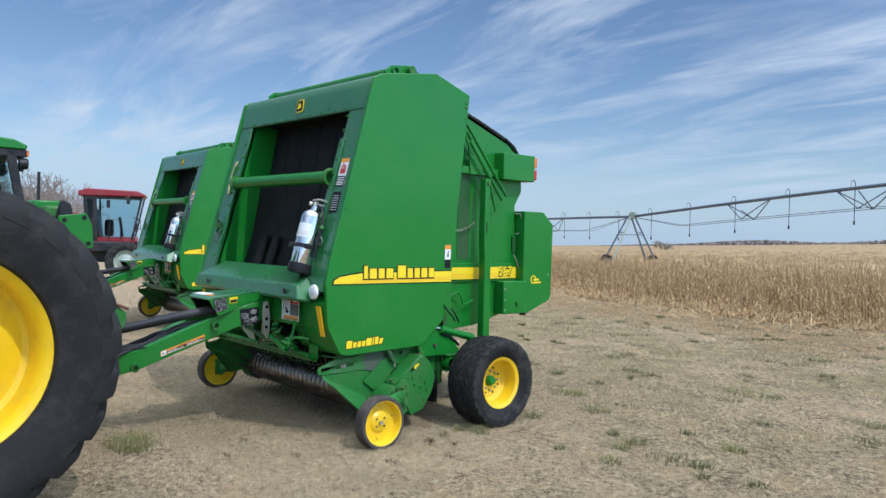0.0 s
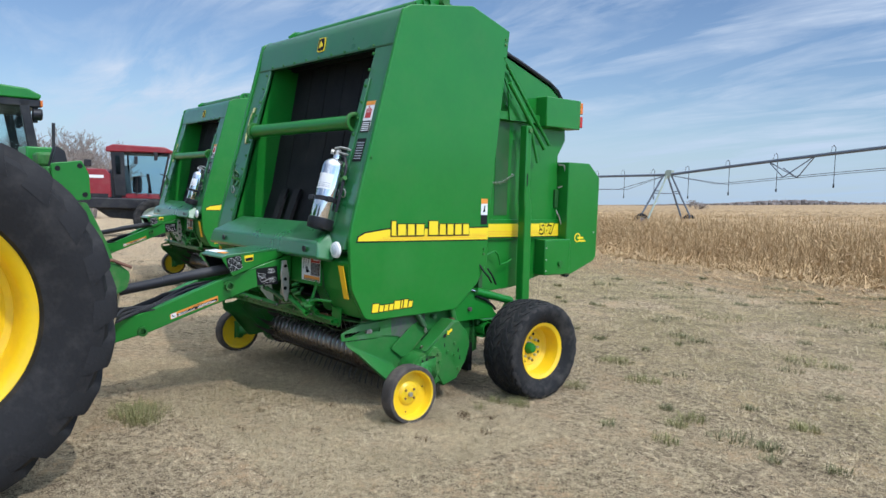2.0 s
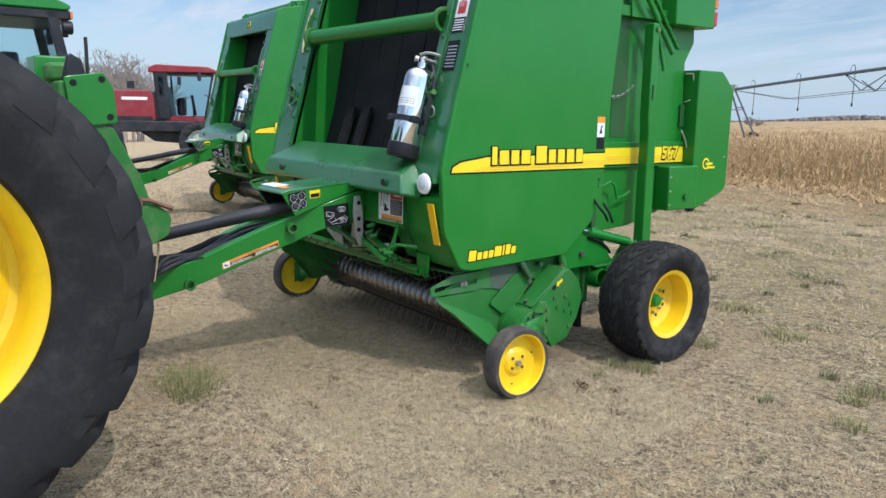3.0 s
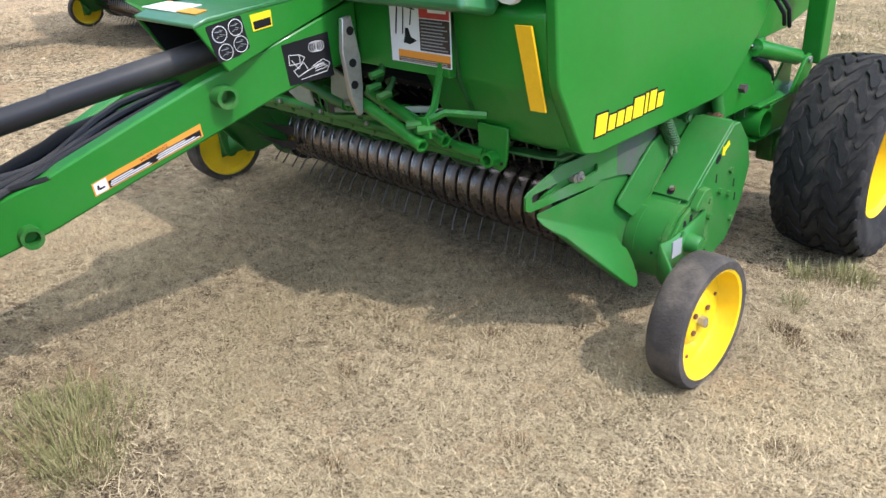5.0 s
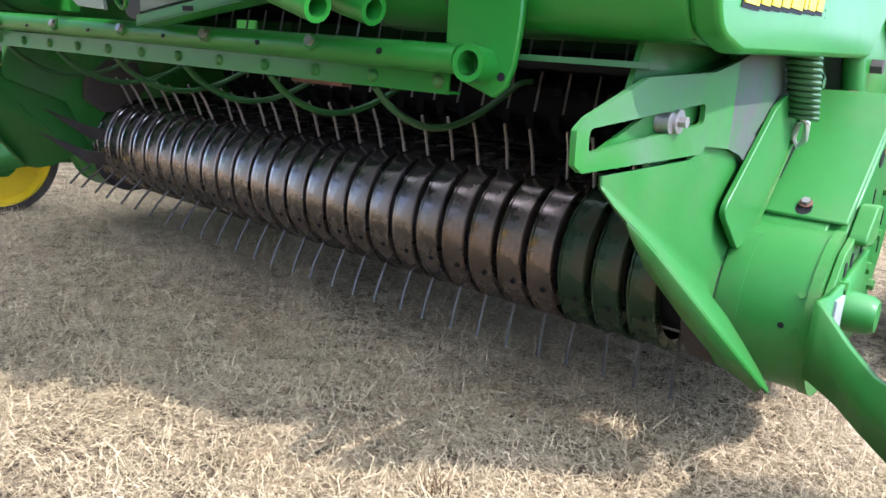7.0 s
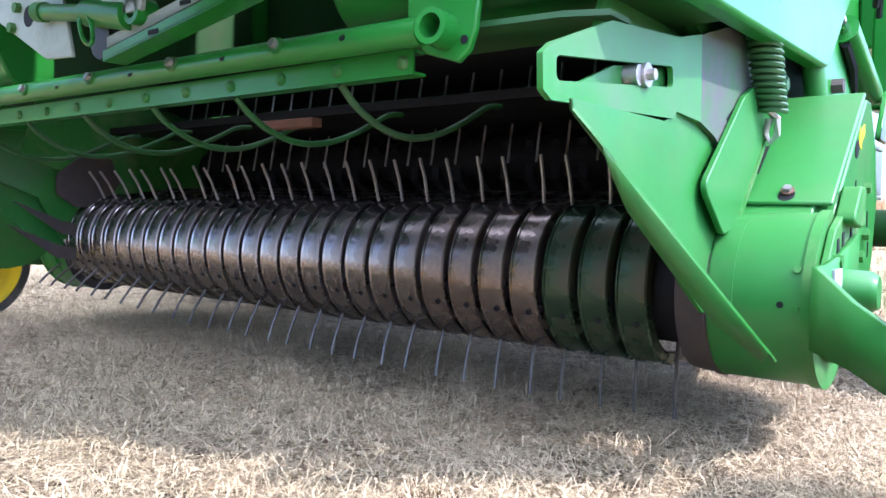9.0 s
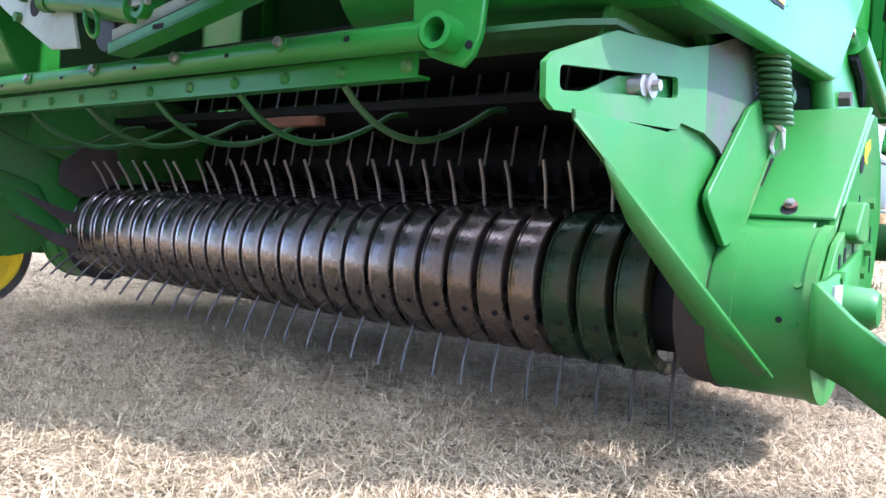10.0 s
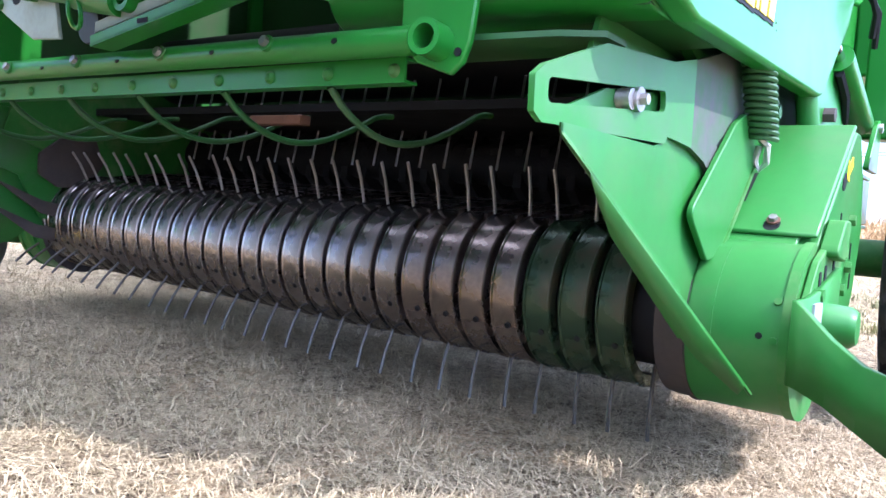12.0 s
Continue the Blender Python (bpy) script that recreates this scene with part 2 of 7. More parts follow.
ROLLER_R = mat("roller_rusty", (0.27, 0.22, 0.19), 0.22, 0.92, var=0.3, scale=14, dirt=(0.10, 0.052, 0.034), dirt_amt=0.55, dirt_scale=6)


def glass_mat(name="cab_glass", tint=(0.72, 0.84, 0.86, 1)):
    m = bpy.data.materials.new(name)
    m.use_nodes = True
    p = m.node_tree.nodes["Principled BSDF"]
    p.inputs["Base Color"].default_value = tint
    p.inputs["Transmission Weight"].default_value = 1.0
    p.inputs["Roughness"].default_value = 0.02
    p.inputs["IOR"].default_value = 1.1
    return m


GLASS = glass_mat()
GLASS_T = glass_mat("tinted_cab_glass", (0.62, 0.76, 0.80, 1))

# ---------------------------------------------------------------- mesh helpers


class Shape:
    """Collects vertices and faces of one mesh."""

    def __init__(self):
        self.v, self.f = [], []

    def add(self, vs, fs):
        o = len(self.v)
        self.v += [tuple(q) for q in vs]
        self.f += [tuple(i + o for i in g) for g in fs]
        return self

    def box(self, x0, x1, y0, y1, z0, z1, m=None):
        vs = [Vector((x, y, z)) for x in (x0, x1) for y in (y0, y1) for z in (z0, z1)]
        if m is not None:
            vs = [m @ q for q in vs]
        return self.add(vs, [(0, 1, 3, 2), (4, 6, 7, 5), (0, 4, 5, 1), (2, 3, 7, 6), (0, 2, 6, 4), (1, 5, 7, 3)])

    def prism(self, poly, a0, a1, axis="x"):
        """A polygon, in the two other axes in their order, pulled from a0 to a1."""
        k = len(poly)
        put = {"x": lambda a, p: (a, p[0], p[1]), "y": lambda a, p: (p[0], a, p[1]), "z": lambda a, p: (p[0], p[1], a)}[axis]
        vs = [put(a0, p) for p in poly] + [put(a1, p) for p in poly]
        fs = [tuple(range(k)), tuple(range(2 * k - 1, k - 1, -1))]
        fs += [(i, i + k, (i + 1) % k + k, (i + 1) % k) for i in range(k)]
        return self.add(vs, fs)

    def cyl(self, p, q, r, n=12, r2=None, caps=True):
        p, q = Vector(p), Vector(q)
        r2 = r if r2 is None else r2
        t = (q - p).to_track_quat("Z", "Y").to_matrix()
        ring = [t @ Vector((math.cos(2 * math.pi * i / n), math.sin(2 * math.pi * i / n), 0)) for i in range(n)]
        vs = [p + r * c for c in ring] + [q + r2 * c for c in ring]
        fs = [(i, (i + 1) % n, (i + 1) % n + n, i + n) for i in range(n)]
        if caps:
            fs += [tuple(range(n - 1, -1, -1)), tuple(range(n, 2 * n))]
        return self.add(vs, fs)

    def pipe(self, p, q, r, ri, n=12):
        """An open-ended tube with a wall."""
        p, q = Vector(p), Vector(q)
        t = (q - p).to_track_quat("Z", "Y").to_matrix()
        ring = [t @ Vector((math.cos(2 * math.pi * i / n), math.sin(2 * math.pi * i / n), 0)) for i in range(n)]
        vs = [p + r * c for c in ring] + [q + r * c for c in ring] + [p + ri * c for c in ring] + [q + ri * c for c in ring]
        fs = []
        for i in range(n):
            j = (i + 1) % n
            fs += [(i, j, j + n, i + n), (i + 2 * n, i + 3 * n, j + 3 * n, j + 2 * n), (i, i + 2 * n, j + 2 * n, j), (i + n, j + n, j + 3 * n, i + 3 * n)]
        return self.add(vs, fs)

    def sweep(self, pts, r, n=8, caps=True):
        """A round bar through points."""
        pts = [Vector(q) for q in pts]
        vs, fs, k = [], [], len(pts)
        up = Vector((0.13, 0.21, 0.97))
        for i, q in enumerate(pts):
            d = (pts[min(i + 1, k - 1)] - pts[max(i - 1, 0)]).normalized()
            a = d.cross(up)
            if a.length < 1e-3:
                a = d.cross(Vector((1, 0, 0)))
            a.normalize()
            b = d.cross(a).normalized()
            vs += [q + r * (math.cos(2 * math.pi * j / n) * a + math.sin(2 * math.pi * j / n) * b) for j in range(n)]
        for i in range(k - 1):
            fs += [(i * n + j, (i + 1) * n + j, (i + 1) * n + (j + 1) % n, i * n + (j + 1) % n) for j in range(n)]
        if caps:
            fs += [tuple(range(n)), tuple((k - 1) * n + j for j in range(n - 1, -1, -1))]
        return self.add(vs, fs)

    def lathe(self, prof, c, n=48, axis="x", closed=False):
        """A profile of (radius, offset along the axis) turned about an axis through c."""
        k = len(prof)
        vs, fs = [], []
        for i in range(n):
            a = 2 * math.pi * i / n
            ca, sa = math.cos(a), math.sin(a)
            for r, o in prof:
                vs.append({"x": (c[0] + o, c[1] + r * ca, c[2] + r * sa), "y": (c[0] + r * ca, c[1] + o, c[2] + r * sa), "z": (c[0] + r * ca, c[1] + r * sa, c[2] + o)}[axis])
        for i in range(n):
            j = (i + 1) % n
            for p in range(k if closed else k - 1):
                q = (p + 1) % k
                fs.append((i * k + p, i * k + q, j * k + q, j * k + p))
        return self.add(vs, fs)

    def disc(self, c, r, axis="x", n=32):
        vs = [{"x": (c[0], c[1] + r * math.cos(2 * math.pi * i / n), c[2] + r * math.sin(2 * math.pi * i / n)), "y": (c[0] + r * math.cos(2 * math.pi * i / n), c[1], c[2] + r * math.sin(2 * math.pi * i / n))}[axis] for i in range(n)]
        return self.add(vs, [tuple(range(n))])

    def move(self, m):
        self.v = [tuple(m @ Vector(q)) for q in self.v]
        return self

    def warp(self, fn):
        self.v = [fn(q) for q in self.v]
        return self

    def mesh(self, name, material, sharp=38):
        me = bpy.data.meshes.new(name)
        me.from_pydata(self.v, [], self.f)
        bm = bmesh.new()
        bm.from_mesh(me)
        bmesh.ops.recalc_face_normals(bm, faces=bm.faces)
        bm.to_mesh(me)
        bm.free()
        if sharp:
            me.polygons.foreach_set("use_smooth", [True] * len(me.polygons))
            me.set_sharp_from_angle(angle=radians(sharp))
        me.materials.append(material)
        return me


def part(name, shape, material, parent=None, label="", bevel=0.0, sharp=38, seg=2):
    """One mesh object under a thing or a part."""
    ob = new(name, shape if isinstance(shape, bpy.types.Mesh) else shape.mesh(name, material, sharp))
    if parent is not None:
        ob.parent = parent
    if label:
        ob["label"] = label
    if bevel:
        bv = ob.modifiers.new("bevel", "BEVEL")
        bv.width, bv.segments, bv.limit_method, bv.angle_limit = bevel, seg, "ANGLE", radians(38)
        bv.harden_normals = False
    return ob


def thing(name, label, category, group="", kind="", m=None):
    ob = new(name)
    ob.empty_display_size = 0.2
    if m is not None:
        ob.matrix_world = m
    return tagged(ob, label, category, group, kind)


def round_poly(poly, r, n=4):
    """A polygon with every corner rounded; r may be one radius or one a corner."""
    out, k = [], len(poly)
    for i, p in enumerate(poly):
        rad = r[i] if isinstance(r, (list, tuple)) else r
        p, a, b = Vector(p), Vector(poly[i - 1]), Vector(poly[(i + 1) % k])
        if rad <= 0:
            out.append(tuple(p))
            continue
        da, db = (a - p).normalized(), (b - p).normalized()
        ang = da.angle(db)
        d = min(rad / math.tan(ang / 2), 0.48 * (a - p).length, 0.48 * (b - p).length)
        s, e = p + da * d, p + db * d
        for j in range(n + 1):
            u = j / n
            out.append(tuple((1 - u) ** 2 * s + 2 * u * (1 - u) * p + u * u * e))
    return out

# ---------------------------------------------------------------- ground


def smooth01(a, b, x):
    u = np.clip((x - a) / (b - a), 0, 1)
    return u * u * (3 - 2 * u)


def ground_z(x, y):
    """Flat under the machines; farther off the land falls away to one side, with a shallow swell."""
    x, y = np.asarray(x, float), np.asarray(y, float)
    r = np.hypot(x, y)
    far = smooth01(5, 50, r) * (0.032 * x + 0.0148 * y)
    return np.where(r < 2500, far, far) + 0.012 * np.sin(x * 1.7 + 0.6) * np.cos(y * 1.3) * smooth01(1.5, 4, r)


def grid_sheet(xs, ys, zfun):
    X, Y = np.meshgrid(xs, ys, indexing="ij")
    Z = zfun(X, Y)
    v = np.stack([X.ravel(), Y.ravel(), Z.ravel()], 1)
    n, m = len(xs), len(ys)
    i = (np.arange(n - 1)[:, None] * m + np.arange(m - 1)[None, :]).ravel()
    f = np.stack([i, i + m, i + m + 1, i + 1], 1)
    return v, f


def np_mesh(name, v, f, material, smooth=True):
    me = bpy.data.meshes.new(name)
    me.vertices.add(len(v)); me.vertices.foreach_set("co", np.asarray(v, np.float32).ravel())
    k = f.shape[1]
    me.loops.add(f.size); me.loops.foreach_set("vertex_index", f.astype(np.int32).ravel())
    me.polygons.add(len(f)); me.polygons.foreach_set("loop_start", np.arange(0, f.size, k, dtype=np.int32))
    me.polygons.foreach_set("use_smooth", np.full(len(f), smooth))
    me.update(calc_edges=True)
    me.materials.append(material)
    return me


def ground_mat():
    m = bpy.data.materials.new("dry_turf")
    m.use_nodes = True
    n, l = m.node_tree.nodes, m.node_tree.links
    p = n["Principled BSDF"]
    p.inputs["Roughness"].default_value = 0.95
    p.inputs["Specular IOR Level"].default_value = 0.15
    tc = n.new("ShaderNodeTexCoord")

    def nz(scale, detail=6, rough=0.6):
        t = n.new("ShaderNodeTexNoise")
        t.inputs["Scale"].default_value, t.inputs["Detail"].default_value, t.inputs["Roughness"].default_value = scale, detail, rough
        l.new(tc.outputs["Object"], t.inputs["Vector"])
        return t
    a, b, c, d = nz(0.35, 8), nz(2.2, 8, 0.7), nz(95, 6, 0.85), nz(16, 7, 0.8)
    total = None
    for t, k in ((c, 0.46), (d, 0.38), (b, 0.16)):
        mm = n.new("ShaderNodeMath"); mm.operation = "MULTIPLY_ADD"; mm.inputs[1].default_value = k
        l.new(t.outputs["Fac"], mm.inputs[0])
        if total is None:
            mm.inputs[2].default_value = 0.0
        else:
            l.new(total, mm.inputs[2])
        total = mm.outputs[0]
    r1 = n.new("ShaderNodeValToRGB")
    r1.color_ramp.elements[0].position, r1.color_ramp.elements[0].color = 0.43, (0.042, 0.030, 0.018, 1)
    r1.color_ramp.elements[1].position, r1.color_ramp.elements[1].color = 0.57, (0.76, 0.60, 0.37, 1)
    e = r1.color_ramp.elements.new(0.475); e.color = (0.22, 0.163, 0.098, 1)
    e = r1.color_ramp.elements.new(0.52); e.color = (0.46, 0.352, 0.214, 1)
    l.new(total, r1.inputs[0])

    def blend(src, colour, fac):
        g = n.new("ShaderNodeMix"); g.data_type = "RGBA"; g.blend_type = "MIX"
        l.new(src, g.inputs["A"]); l.new(colour, g.inputs["B"]); l.new(fac, g.inputs["Factor"])
        return g.outputs["Result"]

    def rng_(src, lo, hi, top):
        q = n.new("ShaderNodeMapRange"); q.inputs["From Min"].default_value, q.inputs["From Max"].default_value = lo, hi
        q.inputs["To Max"].default_value = top
        l.new(src, q.inputs["Value"])
        return q.outputs[0]

    def times(x1, x2):
        q = n.new("ShaderNodeMath"); q.operation = "MULTIPLY"
        l.new(x1, q.inputs[0]); l.new(x2, q.inputs[1])
        return q.outputs[0]

    def tint(col):
        """The same grain in another colour."""
        q = n.new("ShaderNodeMix"); q.data_type = "RGBA"; q.blend_type = "MULTIPLY"; q.inputs["Factor"].default_value = 1.0
        q.inputs["B"].default_value = (*col, 1)
        l.new(r1.outputs[0], q.inputs["A"])
        return q.outputs["Result"]
    # reddish-brown thatch in small patches, then grey-green growth away from the machines
    col = blend(r1.outputs[0], tint((0.74, 0.60, 0.52)), times(rng_(b.outputs["Fac"], 0.50, 0.60, 0.8), rng_(d.outputs["Fac"], 0.42, 0.55, 1.0)))
    # a driven strip of bare brown earth along the field
    sx = n.new("ShaderNodeSeparateXYZ"); l.new(tc.outputs["Object"], sx.inputs[0])
    u = n.new("ShaderNodeMath"); u.operation = "MULTIPLY_ADD"; u.inputs[1].default_value = 0.27
    l.new(sx.outputs["X"], u.inputs[0]); l.new(sx.outputs["Y"], u.inputs[2])
    olive = times(rng_(u.outputs[0], 1.2, 4.5, 1.0), times(rng_(a.outputs["Fac"], 0.38, 0.52, 1.0), rng_(d.outputs["Fac"], 0.38, 0.54, 0.9)))
    col = blend(col, tint((0.56, 0.60, 0.46)), olive)
    wob = n.new("ShaderNodeMath"); wob.operation = "MULTIPLY_ADD"; wob.inputs[1].default_value = 3.0
    l.new(a.outputs["Fac"], wob.inputs[0]); l.new(u.outputs[0], wob.inputs[2])
    strip = times(rng_(wob.outputs[0], 9.6, 11.2, 1.0), rng_(b.outputs["Fac"], 0.38, 0.52, 0.8))
    col = blend(col, tint((0.70, 0.58, 0.46)), strip)
    l.new(col, p.inputs["Base Color"])
    bp = n.new("ShaderNodeBump"); bp.inputs["Strength"].default_value = 1.0; bp.inputs["Distance"].default_value = 0.05
    l.new(total, bp.inputs["Height"]); l.new(bp.outputs[0], p.inputs["Normal"])
    return m


TURF = ground_mat()
axis_lin = np.concatenate([-np.geomspace(3000, 14, 40), np.linspace(-12, 12, 161), np.geomspace(14, 3000, 40)])
gv, gf = grid_sheet(axis_lin, axis_lin, ground_z)
ground = new("ground", np_mesh("ground", gv, gf, TURF))
tagged(ground, "dry straw-coloured mown turf with faint green patches", "ground", kind="structure")

# ---------------------------------------------------------------- round baler

BALERS = "round balers parked side by side"
baler = thing("round_baler", "green round baler with yellow wheels hitched behind a tractor", "baler", BALERS)
AX_Y, AX_Z = 0.117, 0.285
SHIFT = [Vector((0, 0, 0))]


def B(name, shape, material, parent=None, label="", bevel=0.0, sharp=38, seg=2):
    ob = part(name, shape, material, parent or baler, label, bevel, sharp, seg)
    if parent is None:
        ob.location = SHIFT[0]
    return ob


def axis_z(x):
    """The pick-up floats on its springs and hangs a little lower at one end."""
    return AX_Z - 0.011 * x


# big side panels
PANEL = [(-0.105, 2.945), (-0.03, 2.985), (0.564, 3.075), (0.974, 2.94), (0.81, 1.45), (0.80, 1.06), (0.70, 0.90), (0.482, 0.706), (-0.30, 0.682), (-0.385, 0.70), (-0.505, 0.92), (-0.53, 1.27), (-0.505, 1.40)]
PANEL_R = [0.02, 0.06, 0.02, 0.01, 0.05, 0.1, 0.1, 0.1, 0.05, 0.06, 0.12, 0.06, 0.05]
for s in (1, -1):
    pan = B("side_panel", Shape().prism(round_poly(PANEL, PANEL_R), s * 1.072, s * 1.11), GREEN, label="smooth green side panel with yellow stripe decal", bevel=0.008, seg=3)
    # stripe decal: tapered front tip
    st = [(-0.462, 1.262), (-0.455, 1.29), (-0.40, 1.318), (-0.20, 1.345), (0.80, 1.352), (0.795, 1.258)]
    B("stripe", Shape().prism(st, s * 1.1105, s * 1.1125), DECAL_Y, pan, "yellow stripe decal")
    stk = [(-0.475, 1.252), (-0.465, 1.298), (-0.405, 1.328), (-0.20, 1.356), (0.80, 1.362), (0.795, 1.248)]
    B("stripe_edge", Shape().prism(stk, s * 1.1095, s * 1.1112), DECAL_K, pan, "black outline of the stripe")
    for k in range(3):
        B("stripe_line", Shape().prism([(-0.30 + 0.05 * k, 1.27 + 0.012 * k), (0.79, 1.276 + 0.012 * k), (0.79, 1.2785 + 0.012 * k), (-0.30 + 0.05 * k, 1.2725 + 0.012 * k)], s * 1.1118, s * 1.1135), DECAL_O, pan, "thin ochre line on the stripe")
    # brand mark as plain blocks, with a black shadow
    ys = -0.17
    for i, w in enumerate((0.052, 0.085, 0.075, 0.085, 0.03, 0.10, 0.072, 0.072, 0.078, 0.072)):
        h = 0.105 if i in (0, 5) else 0.082
        if i == 4:
            ys += w
            continue
        q = [(ys, 1.300), (ys + w - 0.014, 1.300), (ys + w - 0.014, 1.300 + h), (ys, 1.300 + h)]
        B("brand_block_shadow", Shape().prism([(a - 0.010 + 0.0, b - 0.010) for a, b in q[:1]] + [(q[1][0] + 0.006, q[1][1] - 0.010), (q[2][0] + 0.006, q[2][1] + 0.006), (q[3][0] - 0.010, q[3][1] + 0.006)], s * 1.1125, s * 1.1145), DECAL_K, pan)
        B("brand_block", Shape().prism(q, s * 1.1140, s * 1.1165), DECAL_Y, pan, "plain yellow brand-mark block")
        ys += w + 0.006
    # lower model mark: slanted blocks
    ys = -0.328
    for i, w in enumerate((0.062, 0.042, 0.042, 0.042, 0.062, 0.022, 0.044, 0.042)):
        h = 0.062 if i in (0, 4, 5, 6) else 0.045
        z0 = 0.742 + 0.02 * (ys + 0.33) / 0.37
        q = [(ys, z0), (ys + w - 0.008, z0), (ys + w, z0 + h), (ys + 0.008, z0 + h)]
        B("mark_block_edge", Shape().prism([(q[0][0] - 0.006, q[0][1] - 0.006), (q[1][0] + 0.006, q[1][1] - 0.006), (q[2][0] + 0.006, q[2][1] + 0.006), (q[3][0] - 0.006, q[3][1] + 0.006)], s * 1.1095, s * 1.1115), DECAL_K, pan)
        B("mark_block", Shape().prism(q, s * 1.111, s * 1.113), DECAL_Y, pan, "plain yellow model-mark block")
        ys += w + 0.002
    # safety decal
    for z0, z1, mt in ((1.545, 1.585, DECAL_O), (1.455, 1.545, DECAL_W), (1.378, 1.455, DECAL_K)):
        B("safety_decal", Shape().box(s * 1.1095, s * 1.1118, 0.715, 0.785, z0, z1), mt, pan)
    B("safety_pictogram", Shape().prism([(0.735, 1.475), (0.76, 1.48), (0.757, 1.51), (0.765, 1.53), (0.75, 1.527), (0.745, 1.505)], s * 1.111, s * 1.1125), DECAL_K, pan)
    for z in (2.87, 2.83, 1.18, 1.14):
        yb = 0.93 if z > 2 else 0.76
        B("panel_bolt", Shape().cyl((s * 1.108, yb, z), (s * 1.118, yb, z), 0.011, 8), GREEN_WORN, pan)
    B("panel_bolt", Shape().cyl((s * 1.108, -0.36, 1.86), (s * 1.118, -0.36, 1.86), 0.009, 8), GREEN_WORN, pan)

# front frame strips either side of the belt opening, leaning back
def lean(z):
    return -0.53 + 0.385 * (z - 1.28) / 1.43


for s in (1, -1):
    sh = Shape()
    a, b = (lean(1.20), 1.20), (lean(2.72), 2.72)
    vs = []
    for y, z in (a, b):
        for x in (0.83, 1.072):
            vs += [(s * x, y, z), (s * x, y + 0.05, z)]
    sh.add(vs, [(0, 2, 6, 4), (1, 5, 7, 3), (0, 4, 5, 1), (2, 3, 7, 6), (0, 1, 3, 2), (4, 6, 7, 5)])
    fr = B("front_frame", sh, GREEN_SKYLIT, bevel=0.006)
    jamb = Shape()
    vs = [(s * 0.83, lean(z) + o, z) for z in (1.2, 2.72) for o in (0.02, 0.50)] + [(s * 0.845, lean(z) + o, z) for z in (1.2, 2.72) for o in (0.02, 0.50)]
    jamb.add(vs, [(0, 1, 3, 2), (4, 6, 7, 5), (0, 2, 6, 4), (1, 5, 7, 3), (0, 4, 5, 1), (2, 3, 7, 6)])
    B("jamb", jamb, GREEN, bevel=0.003)
    # bolted edge strip along the opening
    stp = Shape()
    vs = [(s * x, lean(z) + o, z) for z in (1.35, 2.45) for x in (0.815, 0.875) for o in (-0.014, 0.0)]
    stp.add(vs, [(0, 2, 6, 4), (1, 5, 7, 3), (0, 4, 5, 1), (2, 3, 7, 6), (0, 1, 3, 2), (4, 6, 7, 5)])
    B("edge_strip", stp, GREEN_SKYLIT, fr, bevel=0.003)
    for i in range(11):
        z = 1.42 + i * 0.122
        B("strip_bolt", Shape().cyl((s * 0.848, lean(z) - 0.012, z), (s * 0.848, lean(z) - 0.024, z), 0.012, 6), GREEN_WORN, fr)
    # lamp at the foot of the frame
    lp = B("front_lamp", Shape().lathe([(0.0, -0.012), (0.045, -0.010), (0.056, -0.004), (0.060, 0.012)], (s * 0.985, lean(1.20) - 0.016, 1.195), 24, "y"), DECAL_W, label="round clear lamp with white rim")
    B("lens", Shape().lathe([(0.0, -0.022), (0.025, -0.020), (0.040, -0.012)], (s * 0.985, lean(1.20) - 0.012, 1.195), 20, "y"), LENS, lp)

# hood across the top of the opening
HOOD = [(-0.150, 2.690), (-0.115, 2.88), (-0.095, 2.935), (-0.06, 2.968), (0.0, 2.987), (0.54, 3.066), (0.54, 3.03), (0.0, 2.95), (-0.055, 2.91), (-0.085, 2.69)]
hood = B("top_hood", Shape().prism(HOOD, -1.071, 1.071), GREEN_SKYLIT, bevel=0.006)
B("hood_seam", Shape().box(-1.05, 1.05, -0.155, -0.14, 2.688, 2.700), GREEN_DARK, hood)
for i in range(9):
    x = -0.8 + i * 0.2
    B("hood_bolt", Shape().cyl((x, -0.135, 2.71), (x, -0.155, 2.71), 0.010, 6), GREEN_WORN, hood)
emb = B("emblem", Shape().prism(round_poly([(-0.055, 2.755), (0.055, 2.755), (0.060, 2.80), (0.050, 2.875), (-0.050, 2.875), (-0.060, 2.80)], 0.02), 0.0, 0.004, "y").move(Matrix.Translation((0.02, -0.128, 0)) @ Matrix.Translation((0, 0, 2.81)) @ Matrix.Rotation(radians(-10.4), 4, "X") @ Matrix.Translation((0, -0.006, -2.81))), DECAL_Y, hood, "yellow and black shield emblem")
B("emblem_field", Shape().prism(round_poly([(-0.045, 2.765), (0.045, 2.765), (0.050, 2.80), (0.041, 2.866), (-0.041, 2.866), (-0.050, 2.80)], 0.016), -0.003, 0.002, "y").move(Matrix.Translation((0.02, -0.128, 0)) @ Matrix.Translation((0, 0, 2.81)) @ Matrix.Rotation(radians(-10.4), 4, "X") @ Matrix.Translation((0, -0.006, -2.81))), DECAL_K, emb)
B("emblem_shape", Shape().prism([(-0.03, 2.785), (0.005, 2.79), (0.03, 2.80), (0.02, 2.825), (-0.005, 2.845), (-0.02, 2.82)], -0.006, 0.001, "y").move(Matrix.Translation((0.02, -0.128, 0)) @ Matrix.Translation((0, 0, 2.81)) @ Matrix.Rotation(radians(-10.4), 4, "X") @ Matrix.Translation((0, -0.006, -2.81))), DECAL_Y, emb)
